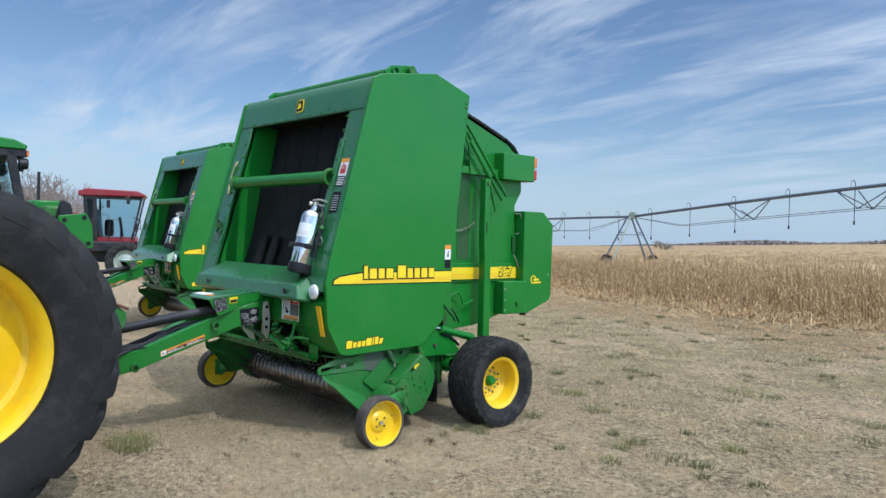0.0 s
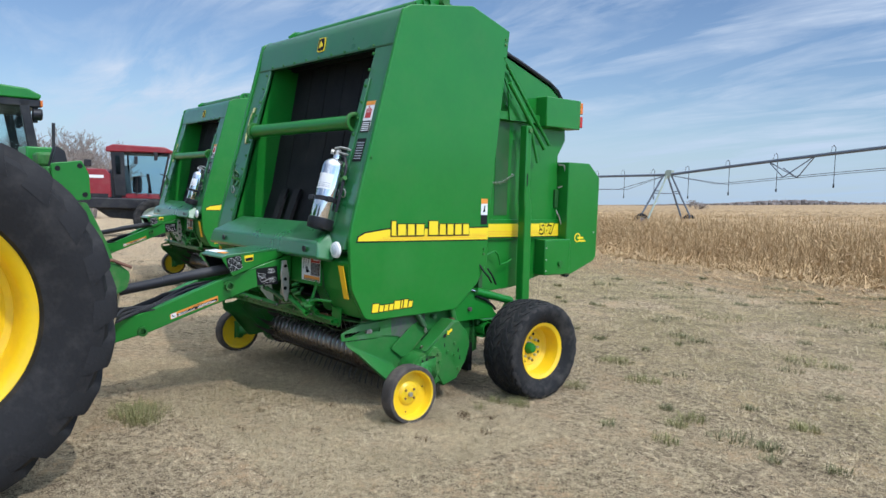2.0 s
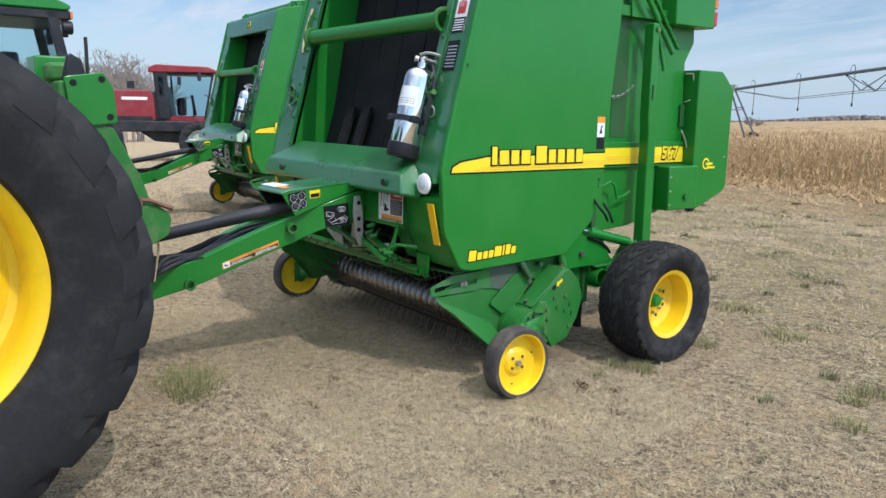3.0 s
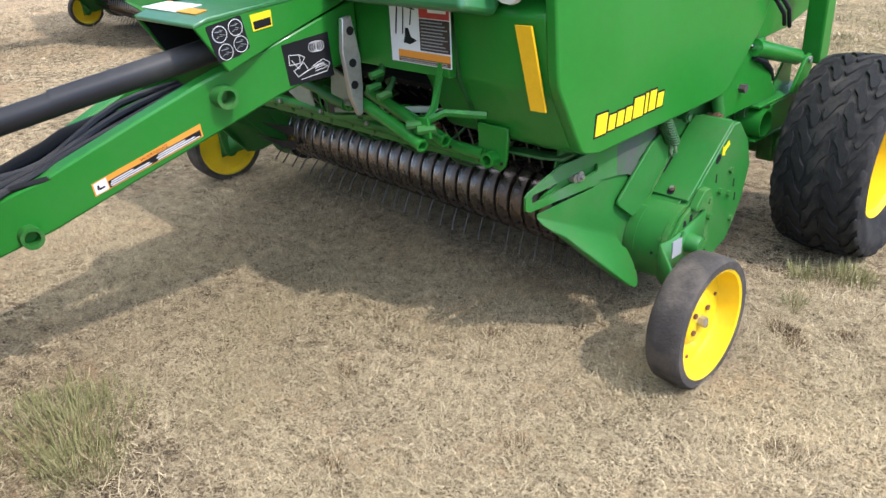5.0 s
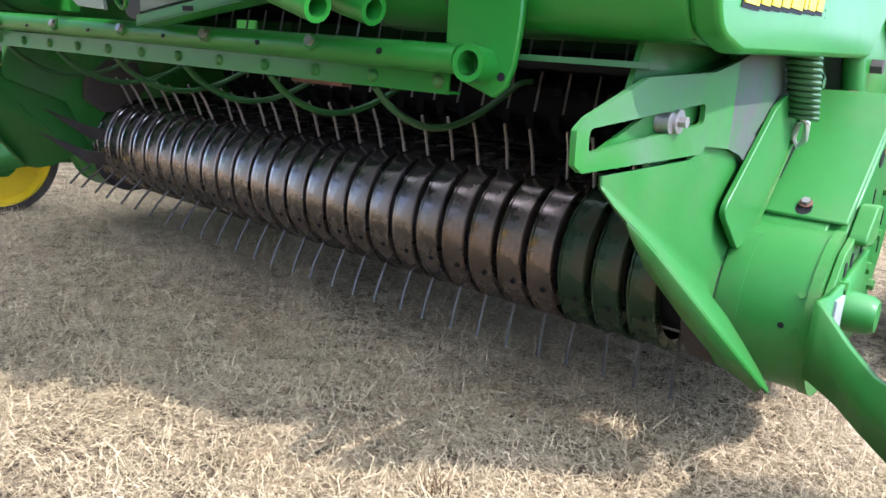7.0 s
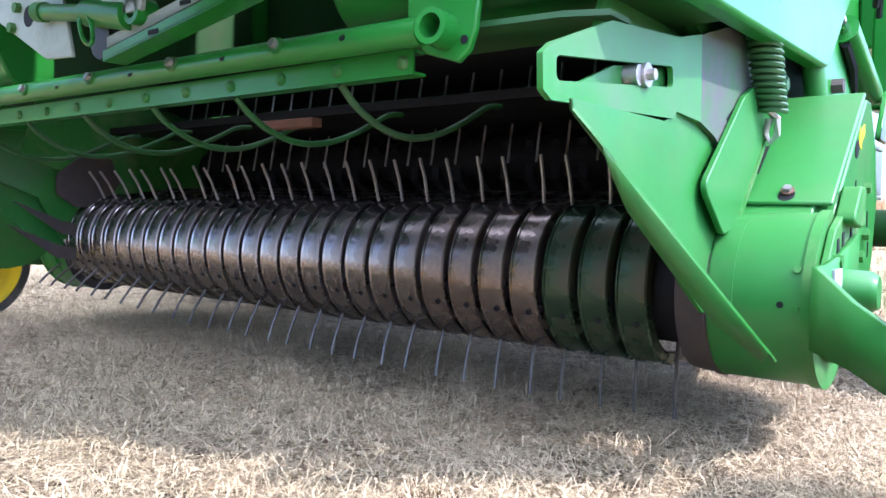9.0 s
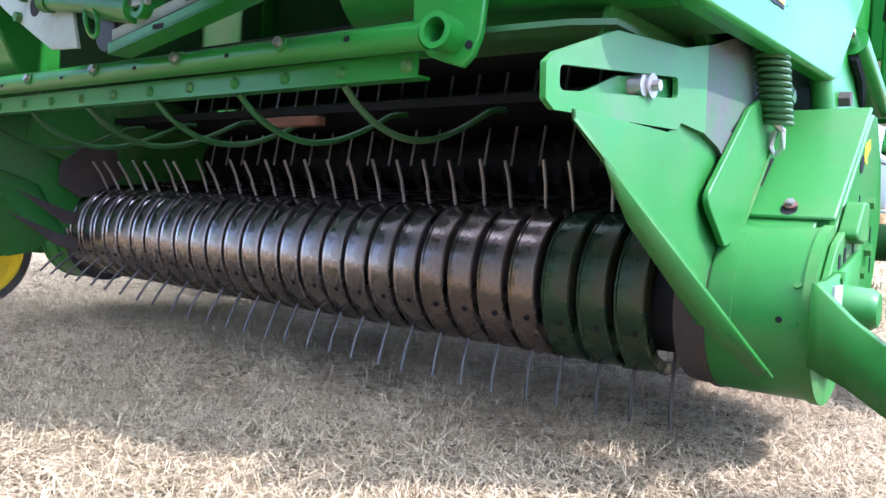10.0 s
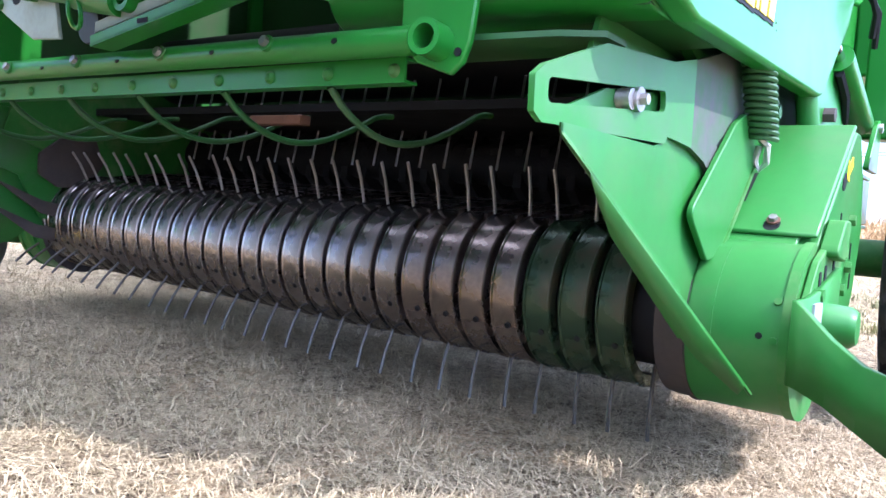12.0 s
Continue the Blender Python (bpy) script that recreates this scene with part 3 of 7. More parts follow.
# top tube, its end brackets and the belt that shows over the top
B("top_tube", Shape().pipe((-0.98, 0.20, 3.055), (1.00, 0.20, 3.055), 0.038, 0.030, 16), GREEN)
for s in (1, -1):
    B("tube_bracket", Shape().prism([(0.12, 3.0), (0.10, 3.05), (0.16, 3.10), (0.36, 3.13), (0.46, 3.08), (0.46, 3.03)], s * 0.965, s * 0.98), GREEN, bevel=0.003)
    B("pivot_boss", Shape().cyl((s * 0.95, 0.36, 3.085), (s * 1.03, 0.36, 3.085), 0.035, 14), GREEN_WORN)
B("top_belt", Shape().prism([(0.30, 3.06), (0.36, 3.115), (0.44, 3.125), (0.52, 3.09), (0.55, 3.02), (0.53, 3.02), (0.50, 3.08), (0.43, 3.11), (0.37, 3.10), (0.32, 3.05)], -0.93, 0.93), BELT)

# added dark block keeps sky from shining through under the hood
B("opening_top_block", Shape().box(-1.04, 1.04, 0.06, 0.20, 2.70, 2.945), BELT)

# belts in the opening
for i in range(6):
    x0 = -0.825 + i * 0.276
    B("belt", Shape().prism([(0.15, 2.75), (0.055, 2.18), (0.045, 2.18), (0.14, 2.75)], x0, x0 + 0.266), BELT, label="black rubber bale-forming belt")
    sag = random.uniform(-0.012, 0.012)
    B("belt", Shape().prism([(-0.02, 2.20), (-0.13 + sag, 1.62), (-0.24, 1.22), (-0.25, 1.22), (-0.14 + sag, 1.62), (-0.03, 2.20)], x0, x0 + 0.266), BELT)
for x in (-0.52, -0.30):
    B("belt_flap", Shape().prism([(-0.19, 1.62), (-0.30, 1.33), (-0.27, 1.33), (-0.165, 1.62)], x, x + 0.10), BELT)
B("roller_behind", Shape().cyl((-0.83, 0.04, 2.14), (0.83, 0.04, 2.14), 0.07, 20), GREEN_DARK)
B("cross_tube", Shape().cyl((-0.80, -0.315, 2.125), (0.83, -0.315, 2.125), 0.054, 24), GREEN, label="round green cross tube before the belts")
for s in (1, -1):
    B("tube_flange", Shape().cyl((s * 0.80, -0.315, 2.125), (s * 0.83, -0.315, 2.125), 0.075, 20), GREEN_WORN, bevel=0.004)

# fire and safety decals on the front frame
def on_lean(name, x0, x1, z0, z1, material, off, parent=None, label=""):
    sh = Shape()
    vs = [(x, lean(z) - off - o, z) for z in (z0, z1) for x in (x0, x1) for o in (0.0, 0.0015)]
    sh.add(vs, [(0, 2, 6, 4), (1, 5, 7, 3), (0, 4, 5, 1), (2, 3, 7, 6), (0, 1, 3, 2), (4, 6, 7, 5)])
    return B(name, sh, material, parent, label)


d1 = on_lean("warning_decal", 0.905, 1.015, 2.045, 2.275, DECAL_W, 0.0015, None, "white warning decal with red flames")
on_lean("decal_header", 0.905, 1.015, 2.245, 2.275, DECAL_O, 0.0035, d1)
on_lean("decal_flame", 0.925, 0.995, 2.15, 2.19, DECAL_R, 0.0035, d1)
for i, (a, h) in enumerate(((0.925, 0.03), (0.945, 0.05), (0.965, 0.035), (0.982, 0.025))):
    on_lean("decal_flame", a, a + 0.012, 2.185, 2.19 + h, DECAL_R, 0.0035, d1)
on_lean("decal_text_field", 0.905, 1.015, 2.045, 2.13, DECAL_K, 0.0035, d1)
for i in range(5):
    on_lean("text_bar", 0.915, 1.005, 2.056 + 0.014 * i, 2.062 + 0.014 * i, DECAL_W, 0.0052, d1)
d2 = on_lean("instruction_decal", 0.90, 1.01, 1.83, 2.00, DECAL_K, 0.0015, None, "black instruction decal")
for i in range(7):
    on_lean("text_bar", 0.912, 1.0, 1.85 + 0.019 * i, 1.857 + 0.019 * i, DECAL_G, 0.0032, d2)

# yellow bale-size gauge and cord on the far frame
ga = [(-0.93 - 0.03 * math.sin(math.pi * u), lean(2.1 + 0.33 * u) - 0.03, 2.02 + 0.33 * u) for u in np.linspace(0, 1, 10)]
B("bale_gauge", Shape().sweep(ga, 0.014, 6), PALE_Y, label="curved pale yellow bale-size gauge")
B("gauge_backing", Shape().sweep([(x - 0.004, y + 0.012, z) for x, y, z in ga], 0.026, 6), GREEN_WORN)

# hydraulic hose loops clipped to the front frames
for s in (1, -1):
    pts = []
    for i in range(26):
        u = i / 25
        a = u * 4.2 * math.pi
        pts.append((s * (0.885 + 0.030 * math.cos(a) - 0.01 * u), lean(1.72) - 0.045 - 0.012 * math.sin(1.7 * a), 1.62 + 0.17 * u + 0.05 * math.sin(a)))
    B("hose_loop", Shape().sweep(pts, 0.008, 6), GREEN_DARK)
    B("coupler", Shape().cyl((s * 0.86, lean(1.70) - 0.03, 1.69), (s * 0.93, lean(1.72) - 0.05, 1.71), 0.017, 8), GREEN_WORN)
    B("ring_clip", Shape().lathe([(0.028, -0.004), (0.036, 0.0), (0.028, 0.004)], (s * 0.92, lean(1.60) - 0.025, 1.60), 16, "y"), ZINC)

# sloping shield below the opening
sv = [(-0.76, -0.43, 1.375), (0.76, -0.43, 1.375), (0.90, -0.66, 1.245), (-0.90, -0.66, 1.245), (-0.93, -0.685, 1.13), (0.93, -0.685, 1.13), (0.93, -0.55, 1.10), (-0.93, -0.55, 1.10), (-0.93, -0.43, 1.24), (0.93, -0.43, 1.24)]
sf = [(0, 3, 2, 1), (3, 4, 5, 2), (4, 7, 6, 5), (0, 1, 9, 8), (0, 8, 7, 4, 3), (1, 2, 5, 6, 9), (6, 7, 8, 9)]
B("sloping_shield", Shape().add(sv, sf), GREEN_SKYLIT, bevel=0.018, seg=3)
for x in (-0.62, 0.75):
    B("shield_plug", Shape().cyl((x, -0.682, 1.19), (x, -0.69, 1.19), 0.022, 12), BLACK)

# lower front: rounded boxes at both sides, plate with decals between
for s in (1, -1):
    prof = round_poly([(-0.46, 1.16), (-0.535, 1.11), (-0.505, 0.90), (-0.40, 0.69), (-0.30, 0.69), (-0.30, 1.16)], [0.02, 0.03, 0.1, 0.08, 0, 0], 5)
    sh = Shape()
    k = len(prof)
    xs = (0.56, 0.98, 1.072)
    vs = [(s * xs[0], p[0] + 0.02, p[1] + 0.0) for p in prof] + [(s * xs[1], p[0], p[1]) for p in prof] + [(s * xs[2], p[0] + 0.02, p[1] + 0.0) for p in prof]
    fs = [tuple(range(k)), tuple(range(3 * k - 1, 2 * k - 1, -1))]
    for j in (0, 1):
        fs += [(j * k + i, j * k + (i + 1) % k, (j + 1) * k + (i + 1) % k, (j + 1) * k + i) for i in range(k)]
    lo = B("corner_shield", sh.add(vs, fs), GREEN, bevel=0.006)
    B("shield_seam", Shape().prism([(p[0] - 0.0035, p[1] - (0.003 if p[1] < 0.8 else 0)) for p in prof[3:-2]] + [(p[0] + 0.01, p[1] + 0.004) for p in prof[-3:2:-1]], s * 0.728, s * 0.735), GREEN_DARK, lo)
    rv = [(s * a, b - o, c) for a, b, c in ((0.992, -0.538, 1.082), (1.042, -0.532, 1.082), (1.064, -0.494, 0.845), (1.016, -0.500, 0.845)) for o in (0.0, 0.008)]
    B("reflector", Shape().add(rv, [(0, 2, 4, 6), (1, 7, 5, 3), (0, 1, 3, 2), (2, 3, 5, 4), (4, 5, 7, 6), (6, 7, 1, 0)]), REFLECT, lo, "amber-yellow reflector strip")
B("front_plate", Shape().box(-0.58, 0.735, -0.545, -0.515, 0.905, 1.14), GREEN, bevel=0.004)
SHIFT[0] = Vector((0.03, 0, 0.02))
fd = B("safety_decal", Shape().box(0.455, 0.720, -0.549, -0.546, 0.915, 1.105), DECAL_W, label="white, brown and orange safety decal")
B("decal_header", Shape().box(0.590, 0.717, -0.5505, -0.5485, 1.055, 1.102), DECAL_R, fd)
B("decal_field", Shape().box(0.590, 0.717, -0.5505, -0.5485, 0.958, 1.052), DECAL_B, fd)
B("decal_field", Shape().box(0.490, 0.717, -0.5505, -0.5485, 0.918, 0.953), DECAL_O, fd)
B("decal_field", Shape().box(0.490, 0.717, -0.5505, -0.5485, 0.918, 0.932), DECAL_B, fd)
B("decal_header_bar", Shape().box(0.63, 0.705, -0.5515, -0.5500, 1.072, 1.088), DECAL_W, fd)
for i in range(9):
    B("text_bar", Shape().box(0.597, 0.709 - 0.02 * ((i * 7) % 3) / 2, -0.5515, -0.5500, 0.964 + 0.0098 * i, 0.9672 + 0.0098 * i), DECAL_G, fd)
for i in range(2):
    B("text_bar", Shape().box(0.50, 0.705, -0.5515, -0.5500, 0.9205 + 0.006 * i, 0.9230 + 0.006 * i), DECAL_G, fd)
for q in ([(0.515, 0.975), (0.545, 0.972), (0.575, 0.985), (0.548, 0.995), (0.538, 1.02), (0.525, 1.02), (0.522, 0.995)], [(0.478, 1.0), (0.482, 0.998), (0.495, 1.09), (0.490, 1.092)], [(0.50, 1.085), (0.57, 1.075), (0.57, 1.079), (0.50, 1.089)], [(0.51, 1.0), (0.514, 1.0), (0.522, 1.08), (0.518, 1.08)], [(0.545, 1.03), (0.549, 1.03), (0.557, 1.076), (0.553, 1.076)]):
    B("pictogram", Shape().prism(q, -0.5505, -0.5485, "y"), DECAL_K, fd)
SHIFT[0] = Vector((0, 0, 0))

# inner chamber walls behind the opening; the floor's black stands for shade inside
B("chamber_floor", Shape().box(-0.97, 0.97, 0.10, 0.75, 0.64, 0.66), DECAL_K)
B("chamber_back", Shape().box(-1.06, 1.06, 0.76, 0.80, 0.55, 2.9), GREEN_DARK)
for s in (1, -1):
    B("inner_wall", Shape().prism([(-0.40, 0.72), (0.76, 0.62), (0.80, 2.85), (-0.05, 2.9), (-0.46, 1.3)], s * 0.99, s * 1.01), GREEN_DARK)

# ------------------------------------------------ tongue, power shaft
def draw_in(q):
    """The tongue's two arms run in towards the hitch and drop a little."""
    x, y, z = q
    f = min(1.7, max(0.0, (-0.88 - y) / 0.60))
    return (x - (0.205 if x > 0 else -0.205) * f, y + 0.068 * f, z - 0.043 * f)


def far_arm(q):
    """The far arm starts nearer the middle and runs in less."""
    x, y, z = q
    f = min(1.7, max(0.0, (-0.88 - y) / 0.60))
    return (x + 0.21 - 0.055 * f, y + 0.068 * f, z - 0.043 * f)


def on_warning(u, v, h=0.0):
    """A place on the warning decal: u along it, v up it."""
    y0, z0 = -1.487 + 0.351 * u, 0.683 + 0.107 * u
    return draw_in((0.3215 + h, y0 - 0.004 * v, z0 + 0.0395 * v))


def decal_field(name, u0, u1, v0, v1, h, material, parent, label=""):
    vs = [on_warning(u, v, k) for k in (h - 0.0012, h) for u, v in ((u0, v0), (u1, v0), (u1, v1), (u0, v1))]
    return B(name, Shape().add(vs, [(0, 1, 2, 3), (7, 6, 5, 4), (0, 4, 5, 1), (1, 5, 6, 2), (2, 6, 7, 3), (3, 7, 4, 0)]), material, parent, label)


for s in (1, -1):
    arm = Shape()
    put = draw_in if s > 0 else far_arm
    secs = [(-0.55, 1.115, 0.93), (-0.88, 1.018, 0.858), (-1.10, 0.953, 0.783), (-1.36, 0.862, 0.697), (-1.62, 0.768, 0.608), (-2.10, 0.650, 0.50)]
    arm.add([(s * x, y, z) for y, zt, zb in secs for x, z in ((0.255, zt), (0.32, zt), (0.32, zb), (0.255, zb))], [(4 * k + a, 4 * k + (a + 1) % 4, 4 * k + 4 + (a + 1) % 4, 4 * k + 4 + a) for k in range(5) for a in range(4)] + [(0, 1, 2, 3), (23, 22, 21, 20)])
    ta = B("tongue_arm", arm.warp(put), GREEN, label="green box-section tongue arm", bevel=0.008)
    gx = 0.31 if s > 0 else -0.048
    bx = [(-0.56, 1.165), (-1.09, 1.118), (-1.128, 1.108), (-1.036, 0.962), (-0.74, 1.064), (-0.56, 1.120)]
    tb = B("shaft_guard_side", Shape().prism(bx, gx, gx + 0.0135), GREEN, bevel=0.004)
    # added black sheet stands in for the shade inside the guard
    if s < 0:
        B("guard_shade_sheet", Shape().prism([(-0.57, 1.15), (-1.07, 1.104), (-1.105, 1.09), (-1.03, 0.95), (-0.57, 0.95)], gx + 0.0145, gx + 0.0185), DECAL_K, tb, "black sheet standing for the shade inside the guard")
    for y, z, r in ((-1.063, 0.899, 0.034), (-1.70, 0.620, 0.034)):
        B("boss", Shape().pipe((s * 0.30, y, z), (s * 0.368, y, z), r, r * 0.66, 20).warp(put), GREEN_WORN, ta)
    if s > 0:
        wd = decal_field("warning_decal", 0, 1, 0, 1, 0.0, DECAL_O, ta, "orange, black and white warning decal")
        decal_field("decal_field", 0.135, 0.985, 0.07, 0.60, 0.0008, DECAL_K, wd)
        decal_field("decal_field", 0.012, 0.125, 0.07, 0.93, 0.0008, DECAL_W, wd)
        decal_field("pictogram", 0.035, 0.055, 0.35, 0.70, 0.0014, DECAL_K, wd)
        decal_field("pictogram", 0.05, 0.10, 0.30, 0.45, 0.0014, DECAL_K, wd)
        for i, (u0, u1) in enumerate(((0.15, 0.52), (0.15, 0.50), (0.16, 0.36), (0.58, 0.97), (0.57, 0.93), (0.59, 0.84))):
            decal_field("text_bar", u0, u1, 0.13 + 0.155 * (i % 3), 0.20 + 0.155 * (i % 3), 0.0014, DECAL_W, wd)
        fc = bpy.data.curves.new("warning", "FONT")
        fc.body, fc.size, fc.align_x = "WARNING", 1.0, "CENTER"
        fo = bpy.data.objects.new("warning", fc)
        word = bpy.data.meshes.new_from_object(fo)
        for vt in word.vertices:
            vt.co = on_warning(0.56 + vt.co.x * 0.052, 0.67 + vt.co.y * 0.34, 0.0012)
        word.materials.clear()
        word.materials.append(DECAL_K)
        B("warning_word", word, DECAL_K, wd)
        bpy.data.objects.remove(fo)
        qd = B("dial_decal", Shape().prism(round_poly([(-1.090, 1.099), (-0.974, 1.117), (-0.957, 1.022), (-1.000, 1.004), (-1.066, 0.994)], 0.008), 0.3235, 0.3255), DECAL_K, tb, "black decal with four dials")
        for dy, dz in ((-1.049, 1.073), (-0.996, 1.085), (-1.037, 1.022), (-0.986, 1.037)):
            B("dial", Shape().lathe([(0.0218, 0), (0.0226, 0.0008), (0.0236, 0)], (0.3257, dy, dz), 24), DECAL_W, qd)
            for e in range(5):
                w_, h_ = 0.004 + 0.003 * ((e * 5) % 3), 0.0011 + 0.0006 * (e % 2)
                c_ = (dy - 0.010 + 0.005 * e, dz - 0.012 + 0.0058 * ((e * 3) % 5))
                B("dial_mark", Shape().prism([(c_[0] - w_, c_[1]), (c_[0] + w_, c_[1] + 0.003 - 0.002 * e), (c_[0] + w_, c_[1] + 0.003 - 0.002 * e + h_), (c_[0] - w_, c_[1] + h_)], 0.3250, 0.3259), DECAL_G, qd)
        yd = B("small_decal", Shape().prism([(-0.938, 1.065), (-0.872, 1.072), (-0.872, 1.119), (-0.944, 1.112)], 0.3235, 0.3250), DECAL_Y, tb, "small yellow and black decal")
        B("decal_field", Shape().prism([(-0.934, 1.069), (-0.876, 1.076), (-0.876, 1.099), (-0.937, 1.092)], 0.3246, 0.3258), DECAL_K, yd)
        kd = B("diagram_decal", Shape().prism([(-0.834, 0.883), (-0.849, 1.010), (-0.672, 1.026), (-0.662, 0.886)], 0.3195, 0.3215), DECAL_K, ta, "black decal with a white line drawing")

        def drawn(*pts):
            for (y0, z0), (y1, z1) in zip(pts, pts[1:]):
                B("drawing_line", Shape().prism([(y0, z0), (y1, z1), (y1, z1 + 0.0017), (y0, z0 + 0.0017)] if abs(y1 - y0) > abs(z1 - z0) else [(y0, z0), (y1, z1), (y1 + 0.0017, z1), (y0 + 0.0017, z0)], 0.3212, 0.3224), DECAL_W, kd)
        # a machine with its tongue, and short rows of script
        drawn((-0.828, 0.945), (-0.828, 0.975), (-0.790, 0.972), (-0.788, 0.945), (-0.828, 0.945))
        drawn((-0.820, 0.960), (-0.796, 0.930), (-0.770, 0.962), (-0.790, 0.972))
        drawn((-0.815, 0.925), (-0.775, 0.945), (-0.760, 0.920), (-0.800, 0.905), (-0.815, 0.925))
        drawn((-0.800, 0.905), (-0.740, 0.925), (-0.700, 0.930), (-0.680, 0.915))
        drawn((-0.790, 0.895), (-0.690, 0.905), (-0.676, 0.930), (-0.700, 0.945), (-0.745, 0.928))
        for i in range(3):
            drawn((-0.735, 0.912 + 0.008 * i), (-0.690 - 0.004 * i, 0.918 + 0.008 * i))
        for q in range(4):
            B("drawing_roll", Shape().lathe([(0.0150, 0), (0.0157, 0.0006), (0.0164, 0)], (0.3218, -0.735 + 0.009 * q, 0.988), 20), DECAL_W, kd)
top = Shape().prism([(-0.55, 1.155), (-1.08, 1.108), (-1.125, 1.096), (-1.125, 1.108), (-1.08, 1.123), (-0.55, 1.17)], -0.048, 0.325)
gt = B("shaft_guard_top", top, GREEN_SKYLIT, label="green steel shaft guard with sky tint in its colour", bevel=0.004)
B("decal_patch", Shape().prism([(-0.20, 0), (0.02, 0), (0.0, 0.10), (-0.20, 0.09)], 0.0, 0.002, "z").move(Matrix.Translation((0.12, -1.08, 1.1245)) @ Matrix.Rotation(radians(4.2), 4, "X")), DECAL_W, gt)
B("decal_patch", Shape().prism([(-0.10, 0.0), (0.02, 0), (0.0, 0.05), (-0.10, 0.05)], 0.0, 0.002, "z").move(Matrix.Translation((0.23, -1.075, 1.1253)) @ Matrix.Rotation(radians(4.2), 4, "X")), DECAL_O, gt)
B("power_shaft", Shape().cyl((0.22, -0.80, 1.045), (0.045, -1.45, 0.916), 0.039, 28), BLACK, label="black plastic power-shaft guard")
B("power_shaft", Shape().cyl((0.048, -1.44, 0.915), (-0.225, -2.45, 0.707), 0.0365, 28), BLACK)
B("shaft_collar", Shape().lathe([(0.045, -0.05), (0.075, -0.04), (0.085, 0.06), (0.05, 0.07)], (-0.2, -2.35, 0.727), 20, "y"), BLACK)
B("gearbox", Shape().box(-0.02, 0.30, -0.80, -0.52, 0.90, 1.09), DECAL_K, bevel=0.02)
B("tongue_cross", Shape().box(-0.30, -0.02, -2.08, -1.98, 0.50, 0.62), GREEN_WORN, bevel=0.01)
B("hitch_plate", Shape().prism([(-0.20, -2.05), (-0.04, -2.05), (-0.09, -2.36), (-0.19, -2.36)], 0.50, 0.55, "z"), GREEN_WORN, bevel=0.006)
# sleeved hose bundle on the far arm, single hoses beside it
B("hose_sleeve", Shape().sweep([(0.08, -0.98, 0.84), (0.00, -1.156, 0.820), (-0.03, -1.307, 0.815), (-0.06, -1.407, 0.790), (-0.07, -1.461, 0.762), (-0.09, -1.549, 0.727), (-0.10, -1.62, 0.700), (-0.13, -1.80, 0.690), (-0.16, -2.10, 0.70)], 0.026, 10), DECAL_K, label="thick black hose sleeve")
B("hydraulic_hose", Shape().sweep([(0.09, -1.02, 0.86), (0.10, -1.16, 0.838), (0.10, -1.288, 0.806), (0.10, -1.349, 0.784), (0.09, -1.403, 0.752), (0.07, -1.50, 0.715), (0.03, -1.64, 0.70), (-0.04, -1.85, 0.72), (-0.10, -2.10, 0.76)], 0.0095, 8), DECAL_K)
B("hydraulic_hose", Shape().sweep([(0.03, -1.00, 0.84), (0.02, -1.20, 0.79), (-0.02, -1.38, 0.765), (-0.05, -1.52, 0.705), (-0.06, -1.70, 0.665), (-0.12, -2.05, 0.67)], 0.0095, 8), DECAL_K)
# hitch hook bracket at the shield
hk = [(-0.63, 1.075), (-0.665, 1.07), (-0.675, 0.97), (-0.655, 0.82), (-0.63, 0.755), (-0.615, 0.76), (-0.605, 0.85), (-0.605, 0.95)]
B("latch_arm", Shape().prism(hk, 0.375, 0.395), ZINC, bevel=0.003)
for z in (1.03, 0.93, 0.86):
    B("latch_hole", Shape().cyl((0.393, -0.64, z), (0.398, -0.64, z), 0.014, 10), DECAL_K)

# lift tubes and links above the pick-up
for p, q in (((0.30, -0.575, 0.797), (0.678, -0.616, 0.703)), ((0.30, -0.505, 0.797), (0.704, -0.541, 0.706))):
    B("lift_tube", Shape().pipe(p, q, 0.021, 0.014, 14), GREEN)
SHIFT[0] = Vector((0.006, -0.012, 0.018))
B("lift_link", Shape().sweep([(0.695, -0.53, 0.93), (0.685, -0.56, 0.80), (0.677, -0.584, 0.765)], 0.013, 6), GREEN)
B("lift_link", Shape().sweep([(0.677, -0.580, 0.762), (0.73, -0.555, 0.790), (0.84, -0.49, 0.785)], 0.012, 6), GREEN)
B("link_clevis", Shape().prism([(0.625, 0.715), (0.635, 0.77), (0.69, 0.775), (0.70, 0.71)], -0.596, -0.586, "y"), GREEN, bevel=0.002)
for c in ((0.641, -0.600, 0.746), (0.682, -0.592, 0.735)):
    B("link_bolt", Shape().cyl((c[0] - 0.02, c[1] - 0.02, c[2]), (c[0] + 0.02, c[1] + 0.02, c[2] + 0.005), 0.014, 8), GREEN_WORN)
B("support_plate", Shape().prism([(0.10, 0.72), (0.23, 0.72), (0.25, 0.80), (0.12, 0.85)], -0.52, -0.51, "y"), GALV_L, bevel=0.002)
for x, z in ((0.42, 0.865), (0.45, 0.80), (0.40, 0.82)):
    B("hose_fitting", Shape().cyl((x, -0.585, z), (x + 0.01, -0.54, z + 0.01), 0.0135, 6), GREEN_WORN)
    B("hose_stub", Shape().sweep([(x + 0.01, -0.55, z + 0.01), (x - 0.02, -0.50, z + 0.04), (x - 0.08, -0.47, z + 0.02)], 0.012, 7), GREEN_DARK)

SHIFT[0] = Vector((0, 0, 0))

# ------------------------------------------------ pick-up roller with bands and tines
PITCH, NB, X_END = 0.0722, 28, 0.936
RB = 0.146
